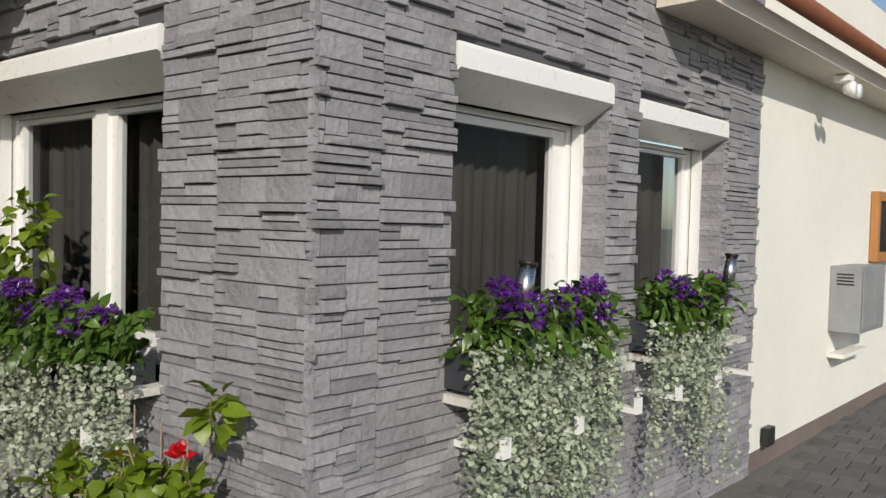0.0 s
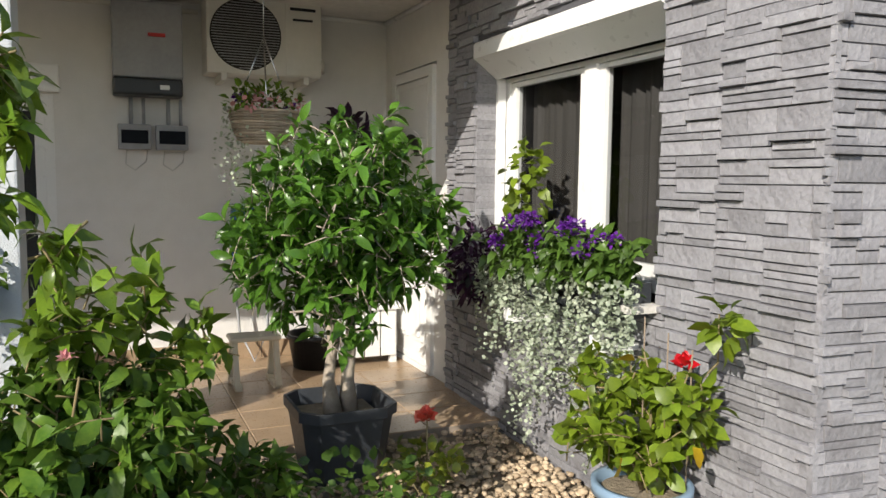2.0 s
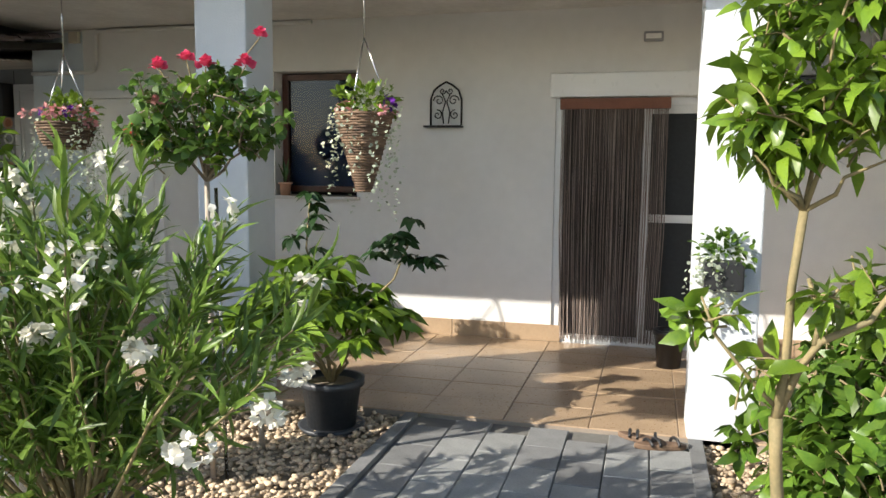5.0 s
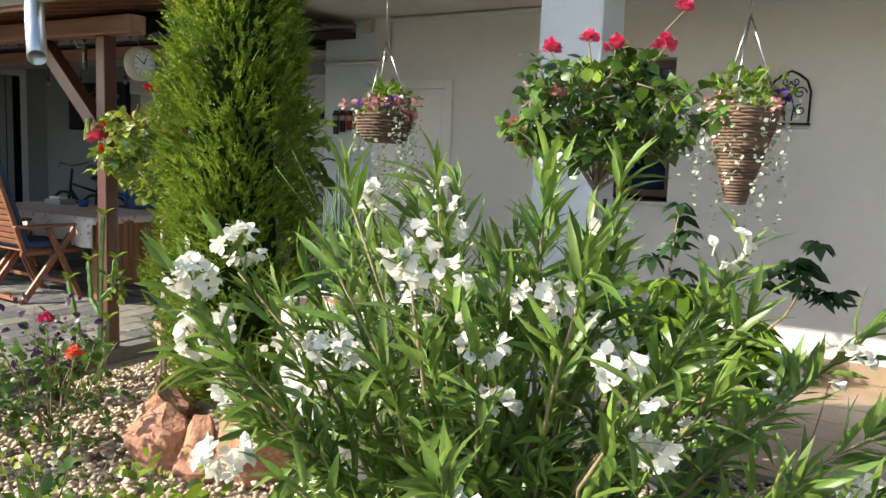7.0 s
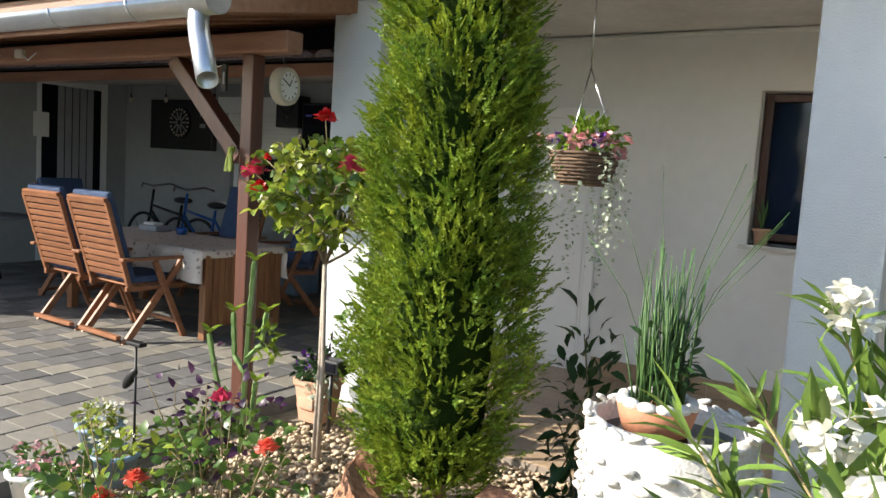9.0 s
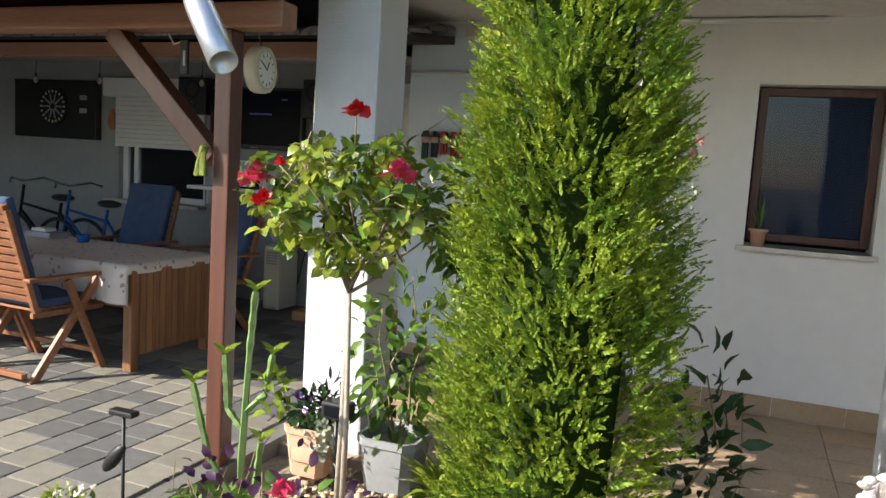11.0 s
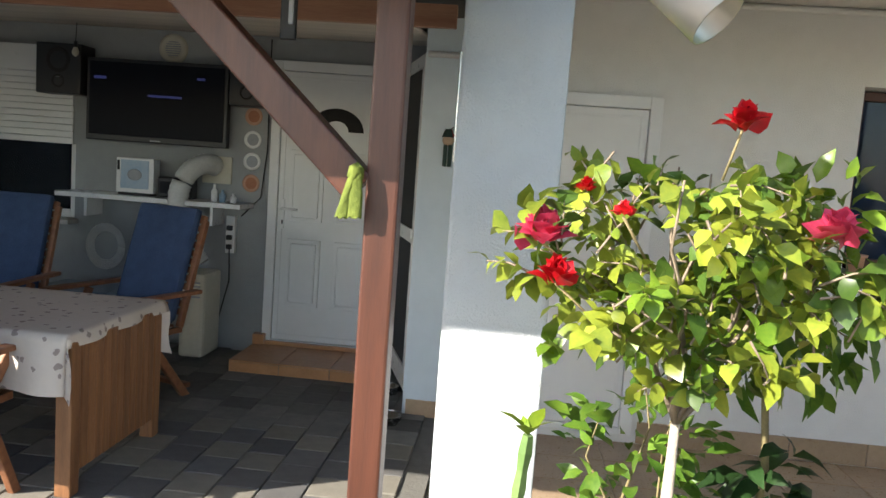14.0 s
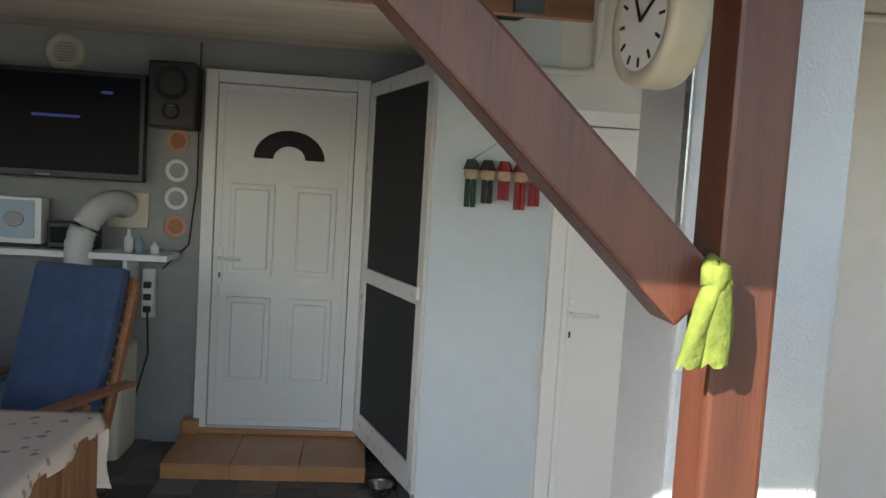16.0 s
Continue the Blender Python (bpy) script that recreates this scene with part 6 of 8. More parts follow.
branchy("stem", (0, 0, 0.25), [(-0.12, 0, 1.2), (0.42, 0, 1.0), (0.2, 0.1, 0.7), (-0.2, 0.1, 0.7), (0, -0.2, 0.65), (-0.25, -0.1, 0.6)], 0.012, "bark_green", t, 7)
P, D = [], []
for w in whorls:
    for k in range(8):
        a = 2 * math.pi * k / 8 + rng.uniform(0, 0.4)
        P.append(w)
        D.append((math.cos(a), math.sin(a), rng.uniform(-0.5, 0.1)))
leaves("foliage", P[: 120 * 8], D[: 120 * 8], 0.15, "lemon", t, 0.33, 0.15, 0.3, "", 0.25, 18)
leaves("foliage", P[120 * 8:], D[120 * 8:], 0.1, "dark_leaf", t, 0.42, 0.15, 0.25, "", 0.25, 19)

t = thing("column_planter", (-0.43, 4.5, 0.72), "small square planter hung on the porch column", "planter")
boxpart("planter_box", (-0.09, 0.09, -0.14, -0.004, 0, 0.14), "black", t, bevel=0.01)
crown(t, 120, (0, -0.08, 0.2), (0.13, 0.09, 0.11), 0.045, "shrub", 111, 0.7, 0.2)
trails(t, 24, [(x, -0.12, 0.16) for x in np.linspace(-0.12, 0.02, 10)], 0.4, 0.022, "silver", 112, "trailing_foliage", 22)
t = thing("porch_pot", (-0.62, 5.95, PZ), "tall black pot beside the patio door", "pot")
pot(t, 0.1, 0.08, 0.26, "black", "pot", True)
def sandal(at, rz):
    t = thing("sandal", at, "worn dark sandal lying beside the white porch column", "sandal", "pair of sandals by the column", rz=rz)
    vs = []
    outline = [(0.034 * math.cos(a) * (1 - 0.22 * math.sin(a) * (math.sin(a) < 0)) + 0.006 * math.sin(a), 0.125 * math.sin(a)) for a in np.linspace(0, 2 * math.pi, 24, endpoint=False)]
    for z, k in ((0.0, 0.96), (0.004, 1.0), (0.02, 1.0), (0.024, 0.95)):
        vs += [(x * k, y * k, z) for x, y in outline]
    fs = [(r * 24 + i, r * 24 + (i + 1) % 24, (r + 1) * 24 + (i + 1) % 24, (r + 1) * 24 + i) for r in range(3) for i in range(24)]
    fs += [tuple(range(24))[::-1], tuple(range(72, 96))]
    pydata("sole", vs, fs, "wicker", t)
    for y, h in ((0.06, 0.026), (0.02, 0.03), (-0.07, 0.034)):
        tube("strap", [(0.037 * math.cos(a), y + 0.012 * math.cos(a), 0.018 + h * math.sin(a)) for a in np.linspace(0, math.pi, 9)], 0.008, "black", t, seg=6)
    return t


sandal((-0.78, 4.38, GZ + 0.051), 70)
sandal((-0.69, 4.3, GZ + 0.051), 105)
t = thing("garden_stake", (-2.59, 3.88, GZ), "pale bare wooden stake standing in the pebbles", "stake")
tube("stake_pole", [(0, 0, -0.02), (-0.015, 0, 0.25), (-0.03, 0, 0.5)], 0.015, "pale_bark", t)
t = thing("sill_pot", (-3.78, BY + 0.03, 1.05), "pale pot with spiky plant on the window sill", "pot")
pot(t, 0.05, 0.04, 0.11, "peach_pot", "pot", True)
rng = np.random.default_rng(9)
leaves("foliage", [(0, 0, 0.1)] * 16, rng.normal(0, 0.25, (16, 3)) + (0, 0, 1), 0.2, "reed", t, 0.07, 0.05, 0.05, "", 0.3, 3)

# pipe, junction box and blue light switch on the blue wall
t = thing("wall_pipe", (0, 0, 0), "white painted pipe running up the porch wall", "pipe")
tube("pipe", [(-6.27, BY - 0.03, 2.11), (-5.66, BY - 0.03, 2.11), (-5.6, BY - 0.03, 2.13), (-5.58, BY - 0.03, 2.2), (-5.58, BY - 0.03, 2.42), (-5.55, BY - 0.03, 2.465), (-3.5, BY - 0.03, 2.468)], 0.018, "stucco", t, seg=10)
t = thing("junction_box", (-5.81, BY, 2.42), "cream square junction box on the wall", "junction box")
boxpart("casing", (-0.05, 0.05, -0.04, 0, -0.05, 0.05), "clock_white", t, bevel=0.006)

# hanging row of stuffed snowmen, plain shapes
t = thing("doll_garland", (-5.97, BY - 0.045, 1.63), "row of small stuffed winter dolls hanging on a wire", "garland")
fabric = [material("doll_" + n, c, 0.95, scale=30) for n, c in (("cream", (0.5, 0.36, 0.26)), ("red", (0.3, 0.035, 0.035)), ("green", (0.03, 0.06, 0.05)), ("black", (0.03, 0.03, 0.035)))]
for i, (x, hat, leg) in enumerate(((-0.15, 1, 2), (-0.075, 1, 3), (0.0, 3, 1), (0.075, 0, 1), (0.14, 1, 1))):
    bm = bmesh.new()
    bmesh.ops.create_uvsphere(bm, u_segments=14, v_segments=10, radius=0.034, matrix=Matrix.Translation((x, 0, 0)) @ Matrix.Diagonal((1, 0.7, 0.95, 1)))
    n0 = len(bm.faces)
    bmesh.ops.create_cone(bm, segments=14, radius1=0.038, radius2=0.02, depth=0.045, cap_ends=True, matrix=Matrix.Translation((x, 0, 0.04)))
    n1 = len(bm.faces)
    for dx in (-0.013, 0.014):
        bx(bm, x + dx - 0.011, x + dx + 0.011, -0.014, 0.008, -0.15 + 0.02 * (i % 3), -0.025, 0.003)
    bm.faces.ensure_lookup_table()
    for k, f in enumerate(bm.faces):
        f.material_index = 0 if k < n0 else hat if k < n1 else leg
    ob = part("doll", bm, None, t)
    for m in fabric:
        ob.data.materials.append(m)
tube("garland_wire", [(-0.15, 0.015, 0.06), (0.0, 0.035, 0.17), (0.15, 0.015, 0.06)], 0.0025, "steel", t)

# ---- terrace things ----
# tiled door step
t = thing("door_step", (-7.03, 7.27, TZ), "terracotta-coloured tiled step below the terrace door", "step", kind="structure")
boxpart("core", (-0.52, 0.52, -0.26, 0.26, 0, 0.07), "tile_grout", t)
step_tile = material("orange_step_tile", (0.5, 0.25, 0.11), 0.35, second=(0.4, 0.19, 0.08), scale=6, obj_rand=0.08)
for i in range(3):
    x0 = -0.525 + i * 0.35
    boxpart("tile", (x0 + 0.002, x0 + 0.347, -0.275, 0.26, 0.072, 0.082), step_tile, t, bevel=0.003)
    boxpart("tile", (x0 + 0.002, x0 + 0.347, -0.272, -0.262, 0.0, 0.069), step_tile, t, bevel=0.003)
boxpart("tile", (-0.525, -0.44, 0.2, 0.26, 0.083, 0.16), step_tile, t, bevel=0.003)
boxpart("sill_tile", (-0.44, 0.46, 0.22, 0.262, 0.083, 0.11), step_tile, t, bevel=0.003)

# open insect-screen door
t = thing("screen_door", (-6.57, 7.52, 0.1), "white insect-screen door standing open", "door", rz=-73)
L, H = 0.98, 2.03
bm = bmesh.new()
for d in ((0, 0.075, 0, H), (L - 0.075, L, 0, H), (0.075, L - 0.075, H - 0.075, H), (0.075, L - 0.075, 0, 0.13), (0.075, L - 0.075, 0.9, 0.98)):
    bx(bm, d[0], d[1], -0.015, 0.015, d[2], d[3], 0.004)
part("leaf_frame", bm, "white", t)
part("mesh_panel", bx(bmesh.new(), 0.075, L - 0.075, -0.002, 0.002, 0.98, H - 0.075), "net", t)
part("mesh_panel", bx(bmesh.new(), 0.075, L - 0.075, -0.002, 0.002, 0.13, 0.9), "net", t)
boxpart("catch", (L - 0.05, L - 0.03, -0.03, -0.015, 0.93, 0.99), "white", t)

# television, speakers, shelf
t = thing("television", (-8.34, 7.45, 1.49), "large black wall-mounted television, switched on dim", "television")
boxpart("casing", (-0.53, 0.53, 0.0, 0.07, 0, 0.59), "black", t, bevel=0.008)
boxpart("screen", (-0.505, 0.505, -0.004, -0.001, 0.04, 0.565), "screen", t)
boxpart("bracket", (-0.15, 0.15, 0.07, 0.15, 0.15, 0.45), "iron", t)
glow = bpy.data.materials.new("screen_text")
glow.use_nodes = True
glow.node_tree.nodes["Principled BSDF"].inputs["Base Color"].default_value = (0.01, 0.012, 0.03, 1)
glow.node_tree.nodes["Principled BSDF"].inputs["Emission Color"].default_value = (0.1, 0.12, 0.45, 1)
glow.node_tree.nodes["Principled BSDF"].inputs["Emission Strength"].default_value = 0.06
boxpart("text_bar", (-0.06, 0.19, -0.007, -0.005, 0.33, 0.345), glow, t, "dim blue line of screen text")
boxpart("text_bar", (-0.47, -0.38, -0.007, -0.005, 0.44, 0.46), glow, t, "dim blue line of screen text")
boxpart("text_bar", (0.3, 0.36, -0.007, -0.005, 0.47, 0.485), glow, t, "dim blue line of screen text")
boxpart("logo_bar", (-0.04, 0.04, -0.003, 0.0, 0.012, 0.02), "panel_grey", t)
for x, w in ((-9.06, 0.34), (-7.66, 0.25)):
    t = thing("loudspeaker", (x, 7.4, 1.8), "black two-way loudspeaker mounted on the wall", "loudspeaker", "loudspeakers beside the television")
    boxpart("cabinet", (-w / 2, w / 2, 0.0, 0.2, 0, 0.36), "black", t, bevel=0.012)
    for z, r in ((0.24, 0.085), (0.09, 0.045)):
        lv, lf = lathe_data([(0.001, 0.02), (r * 0.4, 0.004), (r * 0.85, 0.0), (r, -0.008), (r * 1.08, 0.0)], 24)
        pydata("cone", [(px_, pz_ + 0.0 - 0.001, py_ + z) for px_, py_, pz_ in lv], lf, "near_black", t, smooth=True)
    boxpart("badge", (-0.02, 0.02, -0.004, 0.0, 0.115, 0.123), "steel", t)
t = thing("wall_shelf", (-8.32, 7.6, 1.07), "white painted wall shelf", "shelf")
boxpart("board", (-0.69, 0.69, -0.3, 0, 0, 0.035), "white", t, bevel=0.004)
for x in (-0.5, 0.45):
    boxpart("bracket", (x - 0.012, x + 0.012, -0.22, 0, -0.14, -0.001), "white", t)
t = thing("boxed_appliance", (-8.46, 7.4, 1.105), "white product box with pictured appliance on the shelf", "box")
boxpart("carton", (-0.14, 0.14, 0, 0.1, 0.02, 0.27), "white", t)
pale = material("pale_blue_print", (0.3, 0.42, 0.55), 0.5, second=(0.42, 0.5, 0.58), scale=8)
boxpart("print_panel", (-0.105, 0.105, -0.004, 0, 0.05, 0.255), pale, t)
lv, lf = lathe_data([(0.001, 0.003), (0.05, 0.003), (0.055, 0)], 20)
pydata("pictured_dial", [(x, -0.005 - z, 0.15 + y * 0.75) for x, y, z in lv], lf, "panel_grey", t)
boxpart("text_bar", (-0.132, -0.115, -0.004, 0, 0.18, 0.25), "iron", t)
boxpart("stand", (-0.12, 0.12, -0.01, 0.1, 0, 0.02), "iron", t)
t = thing("radio", (-8.17, 7.42, 1.105), "black portable radio on the shelf", "radio")
boxpart("body", (-0.13, 0.13, 0, 0.11, 0, 0.15), "black", t, bevel=0.015)
boxpart("front", (-0.11, 0.11, -0.006, 0, 0.03, 0.12), "screen", t)
for x, h, m in ((-7.86, 0.13, "white"), (-7.8, 0.09, "blue_pot"), (-7.72, 0.07, "white")):
    t = thing("shelf_bottle", (x, 7.4, 1.105), "small bottle standing on the shelf", "bottle", "bottles on the shelf")
    lathe("body", [(0.001, 0), (0.022, 0), (0.024, h * 0.6), (0.01, h * 0.75), (0.009, h), (0.001, h)], m, t, seg=16)
t = thing("flexible_duct", (-7.98, 7.45, 0.55), "white flexible air duct bending down from the wall", "duct")
path = [Vector((0.06, 0.13, 0.8)), Vector((0.02, 0.02, 0.83)), Vector((-0.06, -0.09, 0.77)), Vector((-0.13, -0.12, 0.6)), Vector((-0.1, -0.12, 0.38)), Vector((0.0, -0.12, 0.2)), Vector((0.08, -0.12, 0.08))]
pts = []
for i in range(len(path) - 1):
    for k in range(9):
        pts.append(path[i].lerp(path[i + 1], k / 9))
sm = [sum((pts[max(0, min(len(pts) - 1, i + o))] for o in range(-4, 5)), Vector()) / 9 for i in range(len(pts))]
tube("hose", sm, [0.068 + 0.006 * (i % 2) for i in range(len(sm))], "hose", t, seg=16)
boxpart("wall_plate", (-0.05, 0.17, 0.13, 0.15, 0.68, 0.88), "clock_white", t)
t = thing("portable_cooler", (-7.9, 7.3, TZ), "cream portable air cooler under the shelf", "air cooler")
boxpart("body", (-0.09, 0.09, -0.14, 0.18, 0.02, 0.62), "clock_white", t, bevel=0.03)
for k in range(5):
    boxpart("vent_slat", (-0.06, 0.06, -0.146, -0.139, 0.45 + 0.025 * k, 0.462 + 0.025 * k), "panel_grey", t)
for i, z in enumerate((1.74, 1.57, 1.41, 1.25)):
    t = thing("wall_plate", (-7.66, 7.6, z), "small round decorative plate hung on the wall", "plate", "plates beside the terrace door")
    lv, lf = lathe_data([(0.001, 0.004), (0.042, 0.006), (0.064, 0.016), (0.066, 0.012)], 28)
    mm = "white" if i in (1, 2) else "peach_pot"
    pydata("plate", [(x, -z_, y) for x, y, z_ in lv], lf, mm, t, smooth=True)
    lv, lf = lathe_data([(0.001, 0.007), (0.044, 0.008)], 20)
    pydata("motif", [(x, -z_ - 0.001, y) for x, y, z_ in lv], lf, "panel_grey" if i in (1, 2) else "terracotta", t)
t = thing("wall_vent", (-8.29, 7.6, 2.19), "round cream vent grille above the television", "vent")
lv, lf = lathe_data([(0.001, 0.01), (0.06, 0.012), (0.075, 0.03), (0.105, 0.02), (0.11, 0)], 30)
pydata("ring", [(x, -z_, y) for x, y, z_ in lv], lf, "clock_white", t, smooth=True)
for k in range(7):
    w = math.sqrt(0.06 ** 2 - (0.016 * (k - 3)) ** 2)
    boxpart("slat", (-w, w, -0.02, -0.012, 0.016 * (k - 3) - 0.004, 0.016 * (k - 3) + 0.004), "panel_grey", t)
t = thing("power_strip", (-7.79, 7.6, 0.72), "white power strip with plugs on the wall", "socket")
boxpart("body", (-0.035, 0.035, -0.045, 0, 0, 0.28), "white", t, bevel=0.008)
for z in (0.05, 0.12, 0.19):
    boxpart("plug", (-0.02, 0.02, -0.075, -0.045, z - 0.018, z + 0.018), "black", t, bevel=0.006)
tube("cable", [(0, -0.05, 0.05), (0.02, -0.08, -0.2), (-0.06, -0.06, -0.5), (-0.2, -0.04, -0.65)], 0.005, "iron", t)
tube("speaker_cable", [(-7.55, 7.585, 2.3), (-7.545, 7.585, 1.5), (-7.58, 7.585, 1.15), (-7.72, 7.585, 1.0)], 0.004, "iron", None)
tagged(bpy.data.objects["speaker_cable"], "thin black cable running down the wall", "cable")
t = thing("hose_coil", (-8.75, 7.56, 0.7), "coiled white garden hose hanging on the wall", "hose")
for k in range(5):
    r = 0.1 + 0.012 * k
    tube("coil", [(r * math.cos(a) + 0.005 * k, -0.012 * k, r * 1.15 * math.sin(a)) for a in np.linspace(0, 6.3, 22)], 0.007, "hose", t)
t = thing("storage_crate", (-8.7, 7.2, TZ), "pale blue plastic crate under the shelf", "crate")
boxpart("body", (-0.25, 0.25, -0.18, 0.18, 0.0, 0.42), "blue_pot", t, bevel=0.02)
boxpart("lid", (-0.27, 0.27, -0.2, 0.2, 0.42, 0.46), "blue_pot", t, bevel=0.01)

# terrace window with half-lowered shutter
t = thing("window_5", (-9.6, 7.6, 0.88), "terrace window with white roller shutter half lowered", "window", kind="structure")
boxpart("shutter_box", (-0.69, 0.58, -0.12, 0.0, 1.08, 1.27), "white", t, bevel=0.01)
for k in range(11):
    boxpart("shutter_slat", (-0.6, 0.56, -0.03, -0.016, 0.56 + 0.048 * k, 0.56 + 0.046 + 0.048 * k), "white", t, bevel=0.006)
bm = bmesh.new()
for d in ((-0.57, -0.5, 0.06, 0.13, 0, 0.56), (0.5, 0.57, 0.06, 0.13, 0, 0.56), (-0.5, 0.5, 0.06, 0.13, 0, 0.06), (-0.42, -0.36, 0.06, 0.12, 0.06, 0.56)):
    bx(bm, *d, 0.004)
part("window_frame", bm, "white", t)
part("pane", bx(bmesh.new(), -0.5, 0.5, 0.09, 0.095, 0.06, 0.56), "glass", t).visible_shadow = False
boxpart("window_sill", (-0.65, 0.6, -0.14, 0.1, -0.035, 0.0), "white_stone", t)

# dart cabinet
t = thing("orange_wall_gourd", (-10.25, 7.58, 1.71), "small dull orange ornament hung on the grey wall", "ornament")
lathe("gourd_body", [(0.001, -0.1), (0.035, -0.08), (0.05, -0.02), (0.04, 0.05), (0.02, 0.09), (0.012, 0.12), (0.001, 0.125)], "terracotta", t, seg=16)
t = thing("hanging_light_bar", (-6.37, 4.06, 1.985), "slim dark light bar hanging under the pergola beam", "lamp")
boxpart("bar_body", (-0.022, 0.022, 0.05, 0.068, -0.19, -0.03), "iron", t, bevel=0.004)
boxpart("bar_lens", (0.002, 0.016, 0.044, 0.0495, -0.15, -0.08), "panel_grey", t)
tube("hanger_cable", [(-0.01, 0.059, -0.035), (-0.06, 0.055, -0.05), (-0.09, 0.05, 0.0)], 0.004, "hose", t)
t = thing("dartboard_cabinet", (-11.02, 7.6, 1.49), "black dartboard panel with pale number ring", "dartboard")
boxpart("panel", (-0.6, 0.6, -0.08, 0, 0, 0.63), "black", t, bevel=0.01)
lv, lf = lathe_data([(0.001, 0.02), (0.2, 0.02), (0.21, 0)], 40)
pydata("board", [(x, -0.08 - z, 0.34 + y) for x, y, z in lv], lf, "iron", t)
for k in range(20):
    a = 2 * math.pi * k / 20
    m = Matrix.Translation((0.165 * math.cos(a), -0.103, 0.34 + 0.165 * math.sin(a))) @ Matrix.Rotation(-a, 4, "Y")
    boxpart("number_mark", (-0.014, 0.014, -0.003, 0.003, -0.01, 0.01), "clock_white", t, bevel=0, m=m)
for k in range(10):
    a = 2 * math.pi * k / 10
    m = Matrix.Translation((0.085 * math.cos(a), -0.103, 0.34 + 0.085 * math.sin(a))) @ Matrix.Rotation(-a, 4, "Y")
    boxpart("segment", (-0.05, 0.05, -0.002, 0.002, -0.009, 0.009), "panel_grey", t, bevel=0, m=m)
for x, z in ((0.42, 0.42), (0.42, 0.28)):
    boxpart("score_bar", (x - 0.05, x + 0.05, -0.084, -0.079, z, z + 0.05), "panel_grey", t)

# string of lamp bulbs
for x in (-11.8, -11.1, -10.2, -9.5, -8.9):
    t = thing("string_bulb", (x, 7.35, 2.1), "small clear bulb on the terrace light string", "bulb", "light string bulbs")
    lathe("bulb", [(0.001, -0.04), (0.022, -0.02), (0.024, 0.0), (0.012, 0.03)], "clock_white", t, seg=14)
    lathe("socket", [(0.013, 0.028), (0.013, 0.07), (0.001, 0.07)], "black", t, seg=12)
    tube("lead", [(0, 0, 0.07), (0, 0.01, 0.2)], 0.003, "black", t)


# garden chairs
def garden_chair(name, at, rz, label):
    """Folding recliner of slatted wood; faces +y of its own frame."""
    t = thing(name, at, label, "chair", "wooden recliners round the table", rz=rz)
    tilt = Matrix.Translation((0, -0.2, 0.42)) @ Matrix.Rotation(radians(17), 4, "X")
    for s in (-1, 1):
        boxpart("back_stile", (s * 0.25 - 0.018, s * 0.25 + 0.018, -0.015, 0.02, 0, 0.66), "chair_wood", t, bevel=0.005, m=tilt)
        m = Matrix.Translation((s * 0.275, 0.0, 0.3)) @ Matrix.Rotation(radians(-38), 4, "X")
        boxpart("leg", (-0.016, 0.016, -0.025, 0.025, -0.42, 0.42), "chair_wood", t, bevel=0.005, m=m)
        m = Matrix.Translation((s * 0.3, 0.12, 0.3)) @ Matrix.Rotation(radians(24), 4, "X")
        boxpart("leg", (-0.016, 0.016, -0.022, 0.022, -0.34, 0.34), "chair_wood", t, bevel=0.005, m=m)
        boxpart("armrest", (s * 0.3 - 0.03, s * 0.3 + 0.03, -0.3, 0.28, 0.62, 0.645), "chair_wood", t, bevel=0.008)
        boxpart("seat_rail", (s * 0.24 - 0.015, s * 0.24 + 0.015, -0.22, 0.3, 0.385, 0.42), "chair_wood", t, bevel=0.004)
    for k in range(11):
        boxpart("back_slat", (-0.232, 0.232, -0.012, 0.004, 0.07 + 0.052 * k, 0.108 + 0.052 * k), "chair_wood", t, bevel=0.003, m=tilt)
    boxpart("top_rail", (-0.25, 0.25, -0.015, 0.02, 0.64, 0.69), "chair_wood", t, bevel=0.006, m=tilt)
    for k in range(7):
        boxpart("seat_slat", (-0.225, 0.225, -0.18 + 0.068 * k, -0.135 + 0.068 * k, 0.42, 0.435), "chair_wood", t, bevel=0.003)
    boxpart("stretcher", (-0.26, 0.26, -0.3, -0.26, 0.03, 0.06), "chair_wood", t, bevel=0.004)
    boxpart("stretcher", (-0.29, 0.29, 0.2, 0.23, 0.1, 0.13), "chair_wood", t, bevel=0.004)
    m2 = tilt @ Matrix.Translation((0, 0.03, 0))
    boxpart("back_cushion", (-0.235, 0.235, -0.005, 0.055, 0.02, 0.72), "blue_cushion", t, "navy blue padded cushion", 0.024, m2)
    boxpart("seat_cushion", (-0.235, 0.235, -0.17, 0.3, 0.44, 0.495), "blue_cushion", t, "navy blue padded cushion", 0.024)
    return t


first = garden_chair("garden_chair", (-8.03, 4.74, TZ), -3, "reclining slatted wooden garden chair with navy cushion")
copy_thing(first, pose(-8.68, 4.76, TZ, 0, 0, -1))
copy_thing(first, pose(-8.87, 6.35, TZ, 0, 0, 182))
copy_thing(first, pose(-7.95, 6.3, TZ, 0, 0, 160))
copy_thing(first, pose(-9.75, 5.4, TZ, 0, 0, -85))

# table with cloth
t = thing("garden_table", (-8.4, 5.37, TZ), "hardwood garden table with slatted folded end leaf", "table")
boxpart("tabletop", (-0.92, 0.92, -0.4, 0.4, 0.67, 0.695), "table_wood", t)
for x in (-0.86, 0.9):
    for y in (-0.37, 0.37):
        boxpart("leg", (x - 0.035, x + 0.035, y - 0.035, y + 0.035, 0, 0.668), "table_wood", t, bevel=0.006)
for k in range(11):
    y0 = -0.33 + 0.06 * k
    boxpart("end_slat", (0.915, 0.935, y0 + 0.002, y0 + 0.056, 0.1, 0.665), "table_wood", t, bevel=0.004)
